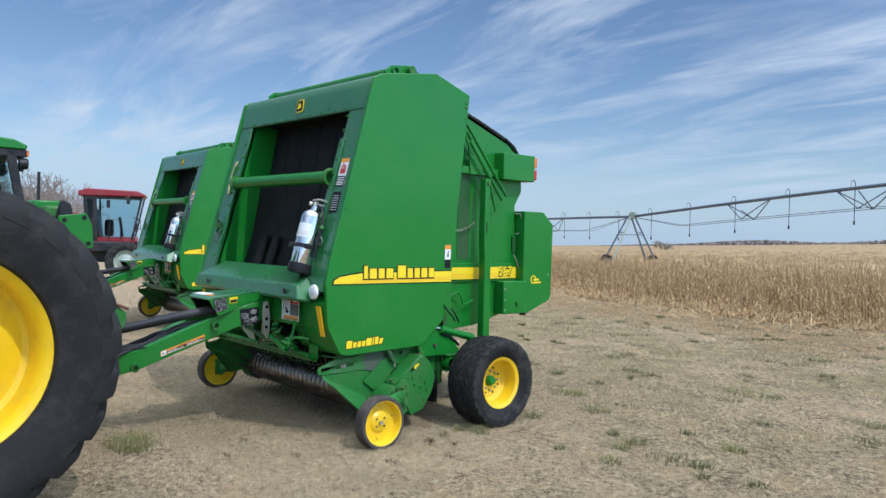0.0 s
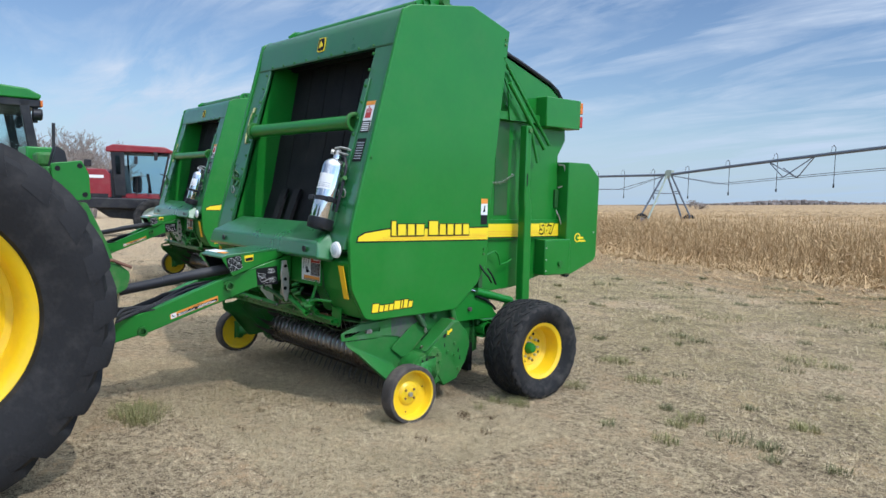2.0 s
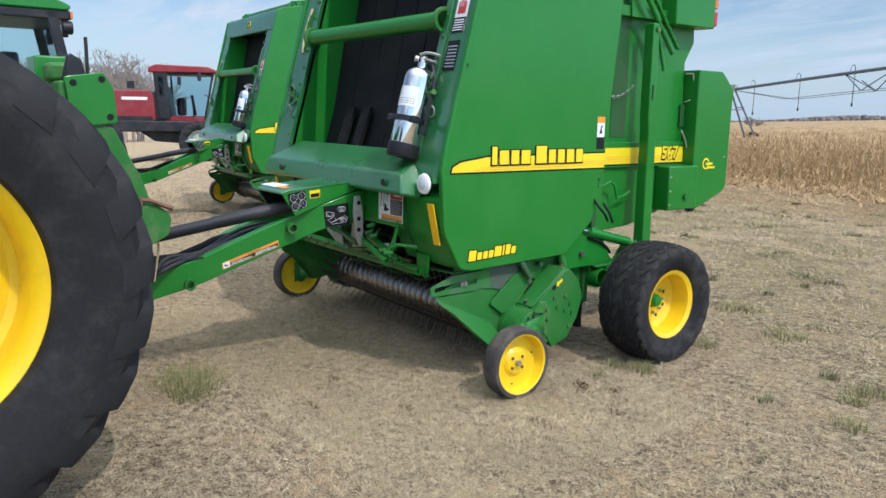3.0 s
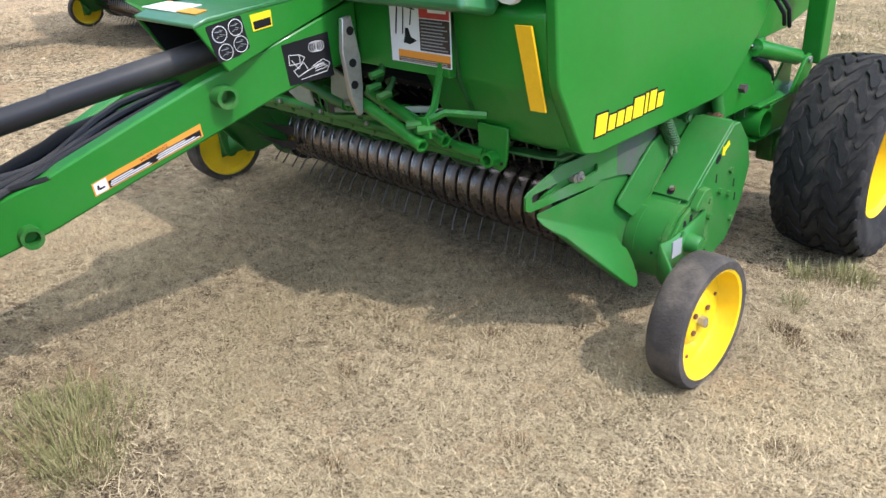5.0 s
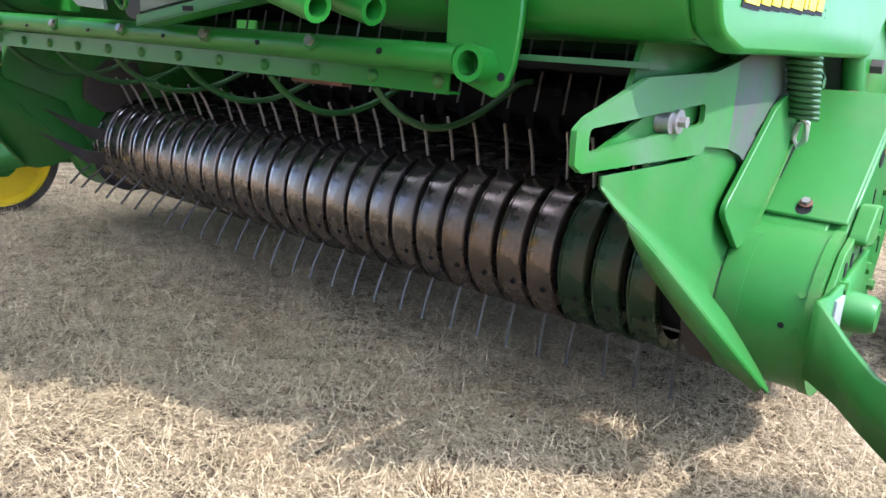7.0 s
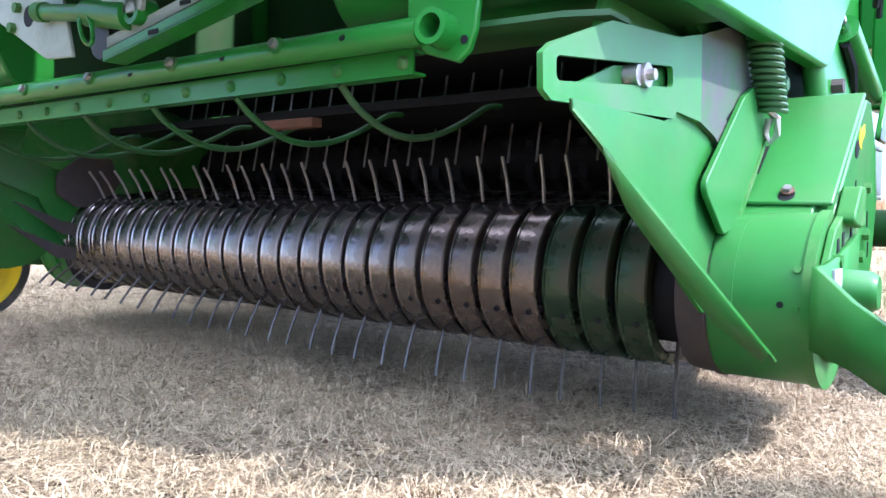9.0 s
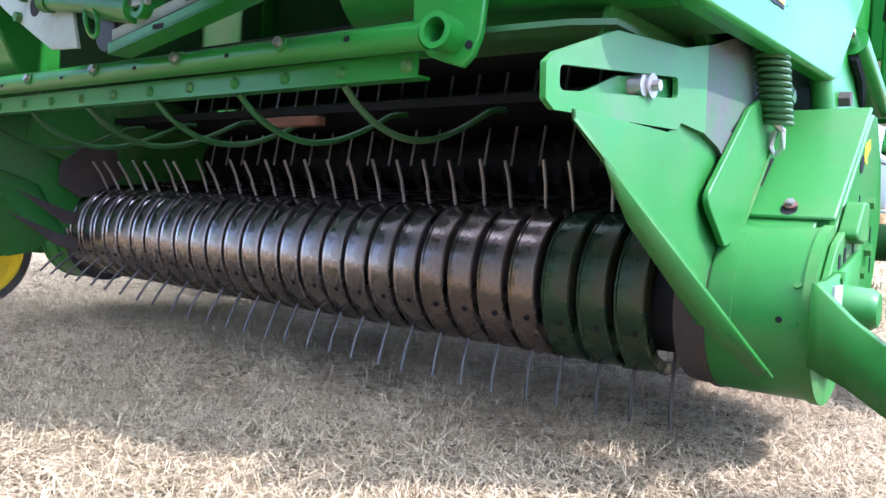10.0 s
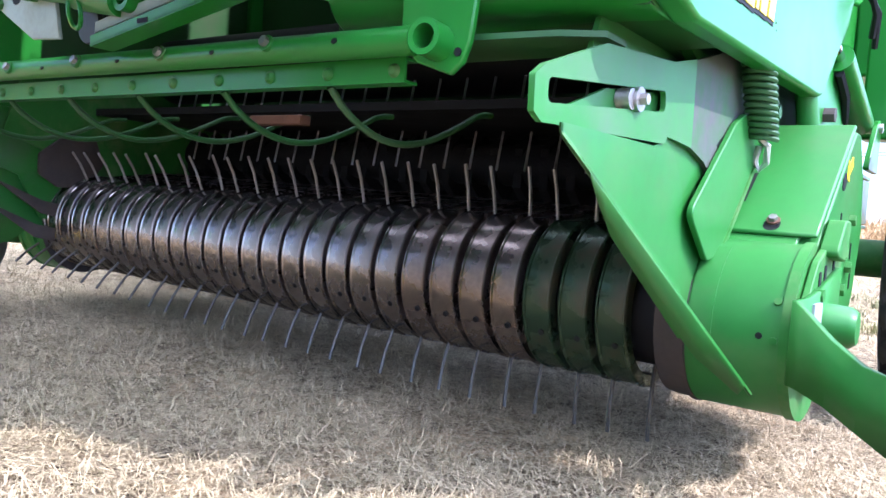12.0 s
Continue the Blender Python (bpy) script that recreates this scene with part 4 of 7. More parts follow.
# the dark of the gaps between bands is put into this core's black
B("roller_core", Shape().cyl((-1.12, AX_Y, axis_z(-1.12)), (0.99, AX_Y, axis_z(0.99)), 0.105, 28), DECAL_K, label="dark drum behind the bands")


def band_shape(w):
    """A stripper band: a sheet bent from below, round the front, up and to the rear, with rolled edges."""
    prof = [(-w / 2, -0.020), (-w / 2 + 0.0012, -0.001), (-w / 2 + 0.0035, 0.0028), (-w / 2 + 0.006, 0.0028), (-w / 2 + 0.008, 0.0), (w / 2 - 0.008, 0.0), (w / 2 - 0.006, 0.0028), (w / 2 - 0.0035, 0.0028), (w / 2 - 0.0012, -0.001), (w / 2, -0.020)]
    path = []
    for i in range(27):
        a = radians(292 - i * 208 / 26)
        path.append((RB, a))
    sh, k = Shape(), len(prof)
    vs, fs = [], []
    for r, a in path:
        for o, h in prof:
            vs.append((o, (r + h) * math.cos(a), (r + h) * math.sin(a)))
    # straight run to the rear
    for t in (0.05, 0.22):
        a = path[-1][1]
        for o, h in prof:
            vs.append((o, (RB + h) * math.cos(a) + t, (RB + h) * math.sin(a) + 0.14 * t))
    m = len(path) + 2
    for i in range(m - 1):
        fs += [(i * k + j, i * k + j + 1, (i + 1) * k + j + 1, (i + 1) * k + j) for j in range(k - 1)]
    return sh.add(vs, fs)


band_meshes = [band_shape(0.0600).mesh("stripper_band", ma, 24) for ma in (ROLLER_G, ROLLER_R, ROLLER)]
for i in range(NB):
    ob = part("stripper_band", band_meshes[0 if i < 3 else 1 if i < 7 else 2], None, baler, "steel stripper band with worn green paint" if i < 3 else "rusty steel stripper band" if i < 7 else "worn bare-steel stripper band" if i == 7 else "")
    ob.location = (X_END - PITCH * (i + 0.5) + 0.009, AX_Y, axis_z(X_END - PITCH * i))
    hole = part("band_hole", Shape().cyl((0, 0, 0), (0, -0.002, 0), 0.006, 8), DECAL_K, ob)
    ha = radians(205)
    hole.location = (0.008, (RB + 0.0006) * math.cos(ha), (RB + 0.0006) * math.sin(ha))
    hole.rotation_euler = (ha - math.pi, 0, 0)


def tine_shape():
    """A spring tine: a coil foot and a round finger that bends back a little at its tip."""
    pts = [(0, 0, 0.06), (0, 0.0, 0.14), (0, -0.004, 0.20), (0, -0.014, 0.245)]
    return Shape().sweep(pts, 0.0038, 5)


tine_meshes = [tine_shape().mesh("tine", ma, 60) for ma in (TINE_PALE, TINE_DIM)]
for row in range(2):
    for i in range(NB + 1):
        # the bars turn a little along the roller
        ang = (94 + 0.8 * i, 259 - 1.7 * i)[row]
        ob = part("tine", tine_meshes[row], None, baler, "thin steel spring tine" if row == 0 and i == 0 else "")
        a = ang + 2.0 * math.sin(i * 2.1 + ang)
        ob.matrix_basis = Matrix.Translation((X_END + 0.013 - PITCH * i, AX_Y, axis_z(X_END - PITCH * i))) @ Matrix.Rotation(radians(a - 90), 4, "X") @ Matrix.Rotation(radians(1.2 * math.sin(i * 3.7)), 4, "Y")
# end rings
B("end_ring", Shape().lathe([(0.10, -0.015), (0.160, -0.015), (0.164, 0.0), (0.160, 0.03), (0.150, 0.032)], (-1.115, AX_Y, axis_z(-1.115)), 40), GREEN_WORN, label="green end ring of the pick-up")
B("end_ring", Shape().lathe([(0.10, 0.0), (0.143, 0.0), (0.147, 0.02), (0.147, 0.05), (0.10, 0.05)], (0.985, AX_Y, axis_z(1.0)), 40), DARK_RUST)

# feed rotor with tines behind
SHIFT[0] = Vector((0, 0, 0.03))
B("feed_rotor", Shape().cyl((-1.0, 0.50, 0.52), (1.0, 0.50, 0.52), 0.055, 20), BELT, label="dark feed rotor")
for i in range(26):
    x = -0.95 + i * 0.076
    sh = Shape().prism([(0.45, 0.46), (0.50, 0.42), (0.55, 0.46), (0.56, 0.56), (0.50, 0.60), (0.45, 0.56)], x - 0.012, x + 0.012)
    B("rotor_star", sh, BELT)
rows2 = Shape().sweep([(0, 0, 0), (0, -0.02, -0.10)], 0.0035, 5).mesh("chamber_tine", TINE_PALE, 60)
for r, (y, z) in enumerate(((0.42, 0.60), (0.32, 0.72))):
    for i in range(22):
        ob = part("chamber_tine", rows2, None, baler)
        ob.location = (-0.86 + 0.083 * i + 0.03 * r, y, z + 0.03)
# black drum and wall put the chamber's inner shade into their colour
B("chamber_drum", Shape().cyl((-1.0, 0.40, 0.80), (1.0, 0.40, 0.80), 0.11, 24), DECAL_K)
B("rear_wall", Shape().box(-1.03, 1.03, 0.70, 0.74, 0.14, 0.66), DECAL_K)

# wind-guard: round tube, flat bar, bent rods
SHIFT[0] = Vector((0, 0, 0))
GT_Y, GT_Z, GB_Z = -0.440, 0.651, 0.620
gb = B("guard_tube", Shape().cyl((-1.02, GT_Y, GT_Z + 0.012), (0.775, GT_Y, GT_Z), 0.0205, 24), GREEN, label="green steel tube with bolts")
bar = Shape().prism([(-0.385, GB_Z + 0.016), (-0.415, GB_Z + 0.016), (-0.415, GB_Z - 0.020), (-0.385, GB_Z - 0.020), (-0.385, GB_Z - 0.016), (-0.411, GB_Z - 0.016), (-0.411, GB_Z + 0.012), (-0.385, GB_Z + 0.012)], -1.0, 0.738)
fb = B("guard_bar", bar, GREEN, label="folded green steel bar with bolts")
for i in range(6):
    x = 0.496 - 0.278 * i
    B("tube_washer", Shape().cyl((x, GT_Y - 0.0165, GT_Z + 0.008), (x, GT_Y - 0.0225, GT_Z + 0.010), 0.0135, 14), GREEN_WORN, gb)
    B("tube_bolt", Shape().cyl((x, GT_Y - 0.022, GT_Z + 0.010), (x, GT_Y - 0.030, GT_Z + 0.013), 0.0085, 6), STEEL, gb)
    B("tube_hole", Shape().cyl((x + 0.145, GT_Y - 0.0195, GT_Z + 0.003), (x + 0.145, GT_Y - 0.0213, GT_Z + 0.004), 0.0055, 10), DECAL_K, gb)
for i in range(13):
    x = 0.719 - 0.131 * i
    B("bar_bolt", Shape().lathe([(0.0, -0.0075), (0.006, -0.0068), (0.0098, -0.003), (0.0105, 0.0)], (x, -0.415, GB_Z - 0.003), 12, "y"), GREEN_WORN, fb)
for i in range(6):
    x = 0.584 - 0.257 * i
    pts = [(x + 0.012 * u, -0.405 + 0.44 * u, GB_Z - 0.020 - 0.072 * math.sin(math.pi * min(1.0, u * 1.1) ** 0.8) + 0.015 * u * u) for u in np.linspace(0, 1, 18)]
    B("guard_rod", Shape().sweep(pts, 0.0062, 8), GREEN_DARK, label="bent green spring rod" if i == 0 else "")
for s in (1, -1):
    pl = B("guard_lug", Shape().prism([(0.742, 0.75), (0.744, 0.652), (0.774, 0.622), (0.831, 0.603), (0.850, 0.619), (0.860, 0.646), (0.866, 0.70), (0.866, 0.75)] if s > 0 else [(-0.80, 0.75), (-0.80, 0.63), (-0.83, 0.60), (-0.88, 0.63), (-0.92, 0.75)], -0.436, -0.424, "y"), GREEN, label="green pivot plate", bevel=0.003)
    B("lug_pipe", Shape().pipe((s * 0.810, -0.42, 0.645), (s * 0.814, -0.475, 0.647), 0.0245, 0.0165, 20), GREEN, pl)
    B("lug_bolt", Shape().cyl((s * 0.843, -0.4365, 0.632), (s * 0.843, -0.438, 0.632), 0.006, 10), DECAL_K, pl)
SHIFT[0] = Vector((0, 0, 0.028))
# lip and gusset in dark green: shade below the panel put into colour
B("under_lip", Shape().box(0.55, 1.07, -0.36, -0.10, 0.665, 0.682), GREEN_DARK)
B("cross_gusset", Shape().prism([(0.70, -0.41), (0.96, -0.385), (1.016, -0.36), (1.016, -0.30), (0.70, -0.39)], 0.628, 0.636, "z"), GREEN_DARK, label="green gusset beside the bracket, shade put into its colour")

SHIFT[0] = Vector((0.02, -0.02, 0.026))
# linkage plates, hose coupler and sprung slides above the guard tube
lk = B("linkage_plate", Shape().prism([(-0.52, 0.86), (-0.37, 0.773), (-0.165, 0.673), (-0.06, 0.667), (-0.09, 0.766), (-0.14, 0.86)], -0.486, -0.478, "y"), GALV_L, label="pale grey steel linkage plate", bevel=0.002)
B("plate_hole", Shape().cyl((-0.235, -0.4865, 0.768), (-0.235, -0.4835, 0.768), 0.022, 14), DECAL_K, lk)
for x, z in ((-0.30, 0.752), (-0.275, 0.79)):
    B("plate_bolt", Shape().cyl((x, -0.486, z), (x, -0.498, z), 0.011, 6), GREEN_WORN, lk)
cp = B("hose_coupler", Shape().cyl((-0.16, -0.495, 0.764), (0.02, -0.495, 0.737), 0.0165, 16), GREEN, label="green hose coupler with a ring pin")
B("coupler_body", Shape().cyl((0.02, -0.495, 0.737), (0.16, -0.495, 0.713), 0.026, 18), GREEN, cp)
B("coupler_collar", Shape().cyl((-0.175, -0.495, 0.766), (-0.145, -0.495, 0.762), 0.020, 16), GREEN_WORN, cp)
B("coupler_ring", Shape().pipe((0.185, -0.512, 0.716), (0.185, -0.47, 0.716), 0.024, 0.014, 18), GREEN, cp)
B("ring_pin", Shape().sweep([(0.035 + 0.020 * math.sin(a) + 0.012 * (1 - math.cos(a)), -0.516, 0.735 - 0.052 * (1 - math.cos(a)) / 2 * 1.25) for a in np.linspace(0, 6.2, 20)], 0.0042, 6), GREEN, cp)
B("linkage_roller", Shape().lathe([(0.0, -0.02), (0.034, -0.02), (0.036, -0.012), (0.026, 0.0), (0.036, 0.012), (0.034, 0.02), (0.0, 0.02)], (0.03, -0.46, 0.688), 22, "y"), BLACK)
for k, (z0, z1, y) in enumerate(((0.668, 0.752, -0.492), (0.642, 0.724, -0.500))):
    sl = Shape().prism([(0.075, z0), (0.075, z0 + 0.018), (0.60, z1 + 0.018), (0.60, z1)], y, y + 0.012, "y")
    sl.prism([(0.075, z0 - 0.001), (0.60, z1 - 0.001), (0.60, z1 + 0.004), (0.075, z0 + 0.004)], y, y + 0.045, "y")
    so_ = B("slide_strip", sl, GALV_L if k == 0 else GREEN, label="pale worn slide strip" if k == 0 else "")
    for x in ((0.30, 0.36) if k == 0 else (0.22, 0.44)):
        B("slide_slot", Shape().box(x, x + 0.03, y - 0.001, y + 0.001, z0 + (z1 - z0) * (x - 0.075) / 0.525 + 0.006, z0 + (z1 - z0) * (x - 0.075) / 0.525 + 0.014), DECAL_K, so_)
for x0, z0 in ((0.27, 0.735), (0.42, 0.732)):
    pts = [(x0 + 0.06 * a / (2 * math.pi * 7), -0.47 + 0.011 * math.cos(a), z0 + 0.009 * a / (2 * math.pi * 7) + 0.011 * math.sin(a)) for a in np.linspace(0, 2 * math.pi * 7, 70)]
    B("slide_spring", Shape().sweep(pts, 0.0025, 5), GREEN)
SHIFT[0] = Vector((0, 0, 0.04))
B("cross_link", Shape().box(0.10, 0.26, -0.16, -0.13, 0.535, 0.555), RUST, bevel=0.003)

# ------------------------------------------------ side assemblies of the pick-up
for s in (1, -1):
    def X(a):
        return s * a
    # slotted bracket: a plate that leans in towards its front end, with a long rounded slot
    SHIFT[0] = Vector((0, 0, 0))

    def lx(y, off=0.0):
        return X(1.055 + 0.085 * y + off)

    def lean_plate(poly, o0, o1):
        k = len(poly)
        vs = [(lx(y, o), y, z) for o in (o0, o1) for y, z in poly]
        return Shape().add(vs, [tuple(range(k)), tuple(range(2 * k - 1, k - 1, -1))] + [(q, q + k, (q + 1) % k + k, (q + 1) % k) for q in range(k)])
    slot = round_poly([(-0.493, 0.555), (-0.494, 0.584), (-0.200, 0.614), (-0.198, 0.585)], [0.009, 0.009, 0.009, 0.009], 4)
    outer = round_poly([(-0.502, 0.532), (-0.519, 0.542), (-0.521, 0.583), (-0.502, 0.597), (-0.370, 0.646), (-0.183, 0.658), (-0.106, 0.676), (-0.100, 0.545), (-0.183, 0.552), (-0.193, 0.541)], [0.004, 0.004, 0.004, 0.01, 0.02, 0.02, 0, 0, 0.003, 0.004], 3)
    # the face round the slot: each rim point is joined to its share of the outline
    sh = Shape()
    no, nh = len(outer), len(slot)
    vs = [(lx(y, o), y, z) for o in (0.0, -0.008) for y, z in outer + slot]
    near_ = [min(range(no), key=lambda j: (outer[j][0] - y) ** 2 + 4 * (outer[j][1] - z) ** 2) for y, z in slot]
    face = []
    i0 = near_.index(min(near_))
    for q in range(nh):
        a_, b_ = (i0 + q) % nh, (i0 + q + 1) % nh
        ja, jb = near_[a_], near_[b_]
        span = (jb - ja) % no
        if span > no // 2:
            span = 0
        run = [(ja + w) % no for w in range(span + 1)]
        for u0, u1 in zip(run, run[1:]):
            face.append((u0, u1, no + a_))
        face.append((run[-1], no + b_, no + a_))
    n_all = no + nh
    fs = face + [tuple(n_all + q for q in f[::-1]) for f in face]
    fs += [(q, (q + 1) % no, (q + 1) % no + n_all, q + n_all) for q in range(no)]
    fs += [(no + q, no + q + n_all, no + (q + 1) % nh + n_all, no + (q + 1) % nh) for q in range(nh)]
    br = B("slotted_bracket", sh.add(vs, fs), PAINT_OFF, label="green slotted bracket plate with worn grey patches", sharp=30)
    B("slot_washer", Shape().cyl((lx(-0.284, 0.0), -0.284, 0.590), (lx(-0.284, 0.006), -0.284, 0.590), 0.0165, 24), STEEL, br)
    B("slot_bolt", Shape().cyl((lx(-0.284, 0.006), -0.284, 0.590), (lx(-0.284, 0.016), -0.284, 0.590), 0.008, 6), STEEL, br)
    B("slot_sleeve", Shape().cyl((lx(-0.30, -0.03), -0.302, 0.588), (lx(-0.30, 0.003), -0.302, 0.588), 0.014, 18), STEEL, br)
    B("slot_slider", lean_plate([(-0.44, 0.556), (-0.335, 0.597), (-0.19, 0.613), (-0.19, 0.582)], -0.022, -0.016), GREEN_USED, br)
    B("bracket_rear", Shape().prism([(-0.108, 0.674), (0.06, 0.722), (0.22, 0.74), (0.22, 0.53), (0.09, 0.47), (-0.03, 0.53), (-0.104, 0.547)], X(1.036), X(1.0445)), GREY_WORN, br, "worn grey rear part of the bracket plate")
    # plate added to stop sun leaking through above the bracket
    B("gap_plate", Shape().prism([(-0.36, 0.63), (-0.33, 0.70), (0.12, 0.70), (0.10, 0.63)], X(0.986), X(0.994)), GREEN_USED, br)
    B("shield_back", Shape().prism([(-0.32, 0.50), (-0.12, 0.57), (0.02, 0.53), (0.075, 0.40), (0.05, 0.33), (-0.03, 0.245), (-0.13, 0.30)], X(1.028), X(1.0352)), GREEN_USED, br)
    SHIFT[0] = Vector((0, 0, 0.022))
    # crop shield: an upright plate that bends softly into a flared tongue, with a flange down its leading edge
    def flare(y, z):
        return (X((0.881 - 0.317 * y - 0.65 * z) / 0.69), y, z)
    rows_ = [[(X(1.036), y, 0.256 - 0.487 * y + 0.022 * e), (X(1.036 + 0.0015 * e), y, 0.256 - 0.487 * y + 0.006 * e), (X(1.036 + 0.007 * e), y, 0.256 - 0.487 * y - 0.010 * e), flare(y, 0.256 - 0.487 * y - 0.026 * e)] for y, e in ((-0.499, 0.2), (-0.07, 1.0))]
    plate_ = [(X(1.036), -0.500, 0.510), rows_[0][0], rows_[1][0], (X(1.036), -0.090, 0.350), (X(1.036), -0.085, 0.40), (X(1.036), -0.10, 0.46), (X(1.036), -0.15, 0.513)]
    tongue_ = [flare(-0.489, 0.474), flare(-0.468, 0.457), flare(-0.44, 0.441), flare(-0.40, 0.413), flare(-0.328, 0.339), flare(-0.257, 0.266), flare(-0.190, 0.198), flare(-0.168, 0.183), flare(-0.14, 0.178), flare(-0.10, 0.188), flare(-0.065, 0.215), flare(-0.05, 0.245), rows_[1][3]]
    sh = Shape().add(plate_, [tuple(range(len(plate_)))])
    k0, k1 = len(plate_), len(plate_) + 3
    sh.add(rows_[0][1:] + rows_[1][1:], [])
    sh.f += [(1, k0, k0 + 3, 2), (k0, k0 + 1, k0 + 4, k0 + 3), (k0 + 1, k0 + 2, k0 + 5, k0 + 4)]
    k2 = len(sh.v)
    sh.add(tongue_[:-1], [])
    sh.f.append((k0 + 2,) + tuple(range(k2, k2 + len(tongue_) - 1)) + (k0 + 5,))
    sd = B("crop_shield", sh, GREEN_USED, label="flared green crop shield with worn edge", sharp=60)
    so = sd.modifiers.new("thickness", "SOLIDIFY"); so.thickness = 0.005; so.offset = 0
    wn_ = sd.modifiers.new("normals", "WEIGHTED_NORMAL"); wn_.keep_sharp = True
    lead = tongue_[1:7]
    drop = [0.1, 0.4, 0.8, 1.0, 1.0, 0.45]
    lv = lead + [(a - X(0.0235) * d, b + 0.026 * d, c - 0.032 * d) for (a, b, c), d in zip(lead, drop)]
    n_l = len(lead)
    el = B("shield_flange", Shape().add(lv, [(q, q + n_l, q + n_l + 1, q + 1) for q in range(n_l - 1)]), GREEN_USED, sd, sharp=25)
    eo = el.modifiers.new("thickness", "SOLIDIFY"); eo.thickness = 0.005; eo.offset = 0
    # plate standing before the drum
    SHIFT[0] = Vector((0, 0, 0))
    gp = B("guide_plate", Shape().prism(round_poly([(0.086, 0.606), (0.150, 0.634), (0.235, 0.560), (0.052, 0.384), (-0.006, 0.372), (-0.108, 0.447)], [0.01, 0.03, 0.01, 0.01, 0.02, 0.02]), X(1.0465), X(1.057)), GREEN_USED, br, bevel=0.002)
    B("guide_flange", Shape().prism([(0.231, 0.560), (0.239, 0.554), (0.058, 0.378), (0.050, 0.384)], X(1.030), X(1.060)), GREEN_WORN, gp)
    B("wall_plate", Shape().prism([(-0.30, 0.59), (-0.20, 0.645), (0.09, 0.715), (0.24, 0.73), (0.24, 0.29), (0.03, 0.29), (-0.05, 0.30), (-0.12, 0.43), (-0.30, 0.50)], X(0.998), X(1.008)), PAINT_OFF, br, "plate with worn-off grey patches in the paint")
    B("wall_hole", Shape().prism([(0.027, 0.563), (0.055, 0.580), (0.102, 0.590), (0.151, 0.587), (0.100, 0.538)], X(1.0442), X(1.0455)), DECAL_K, br)
    # drive drum and cover
    DY, DZ, DR = 0.121, 0.268, 0.144
    hp = [(DY + DR * math.cos(radians(a)), DZ + DR * math.sin(radians(a))) for a in range(100, 322, 6)] + [(0.42, 0.20), (0.42, 0.36), (0.16, 0.412)]
    db = B("drive_housing", Shape().prism(hp, X(1.034), X(1.188)), GREEN_USED, label="green rounded drive housing", bevel=0.003, sharp=30)
    B("housing_lip", Shape().prism([(DY + (DR + 0.004) * math.cos(radians(a)), DZ + (DR + 0.004) * math.sin(radians(a))) for a in range(96, 326, 6)], X(1.180), X(1.196)), GREEN_WORN, db)
    B("housing_edge", Shape().prism([(DY + (DR + 0.002) * math.cos(radians(a)), DZ + (DR + 0.002) * math.sin(radians(a))) for a in range(150, 326, 6)], X(1.028), X(1.0365)), DARK_RUST, db, "rusty inner edge of the housing")
    B("housing_lap", Shape().prism([(DY + (DR + r_) * math.cos(radians(a)), DZ + (DR + r_) * math.sin(radians(a))) for r_, seq in ((0.003, range(118, 186, 6)), (-0.004, range(180, 112, -6))) for a in seq], X(1.040), X(1.078)), GREEN_USED, db)
    for x_, a, r_, ma in ((1.150, 180, 0.0055, DECAL_K), (1.172, 158, 0.006, GREEN_WORN), (1.172, 182, 0.006, GREEN_WORN)):
        hb = (math.cos(radians(a)), math.sin(radians(a)))
        B("housing_bolt", Shape().cyl((X(x_), DY + (DR - 0.003) * hb[0], DZ + (DR - 0.003) * hb[1]), (X(x_), DY + (DR + (0.001 if ma is DECAL_K else 0.005)) * hb[0], DZ + (DR + (0.001 if ma is DECAL_K else 0.005)) * hb[1]), r_, 8), ma, db)
    # the lid climbs to the rear and is chamfered down to the side plate
    L0, L1 = (0.095, 0.402), (0.392, 0.634)
    ln = math.hypot(L1[0] - L0[0], L1[1] - L0[1])
    ld = ((L1[0] - L0[0]) / ln, (L1[1] - L0[1]) / ln)

    def on_lid(d, up=0.0):
        """The (y, z) at d along the lid and up from it."""
        return (L0[0] + ld[0] * d - ld[1] * up, L0[1] + ld[1] * d + ld[0] * up)
    side = [(0.106, 0.398), (0.392, 0.628), (0.440, 0.628), (0.520, 0.545), (0.560, 0.44), (0.520, 0.31), (0.43, 0.18), (0.30, 0.14), (0.20, 0.30)]
    cb = B("drive_cover", Shape().prism([L0, L1, (0.435, 0.634), (0.52, 0.55), (0.56, 0.44), (0.52, 0.31), (0.43, 0.18), (0.30, 0.14), (0.20, 0.30)], X(1.046), X(1.166)), GREEN_USED, label="sloping green drive cover", bevel=0.004)
    B("cover_side", Shape().prism(side, X(1.160), X(1.196)), GREEN_USED, cb, bevel=0.004)
    B("cover_lid", Shape().prism([on_lid(0.030, 0.0), on_lid(ln + 0.004, 0.0), on_lid(ln + 0.004, 0.008), on_lid(0.030, 0.008)], X(1.042), X(1.194)), GREEN_USED, cb, bevel=0.004)
    for nm, d, r, h, ma in (("lid_slot", 0.048, 0.0135, 0.0082, DECAL_K), ("lid_slot", 0.054, 0.0135, 0.0082, DECAL_K), ("lid_washer", 0.062, 0.0115, 0.011, RUST), ("lid_bolt", 0.062, 0.008, 0.018, STEEL)):
        B(nm, Shape().cyl((X(1.118), *on_lid(d, 0.004)), (X(1.118), *on_lid(d, h)), r, 6 if nm == "lid_bolt" else 16), ma, cb)
    B("lid_notch", Shape().prism([on_lid(0.115, 0.0086), on_lid(0.205, 0.0086), on_lid(0.205, 0.002), on_lid(0.115, 0.002)], X(1.0405), X(1.058)), DECAL_K, cb)
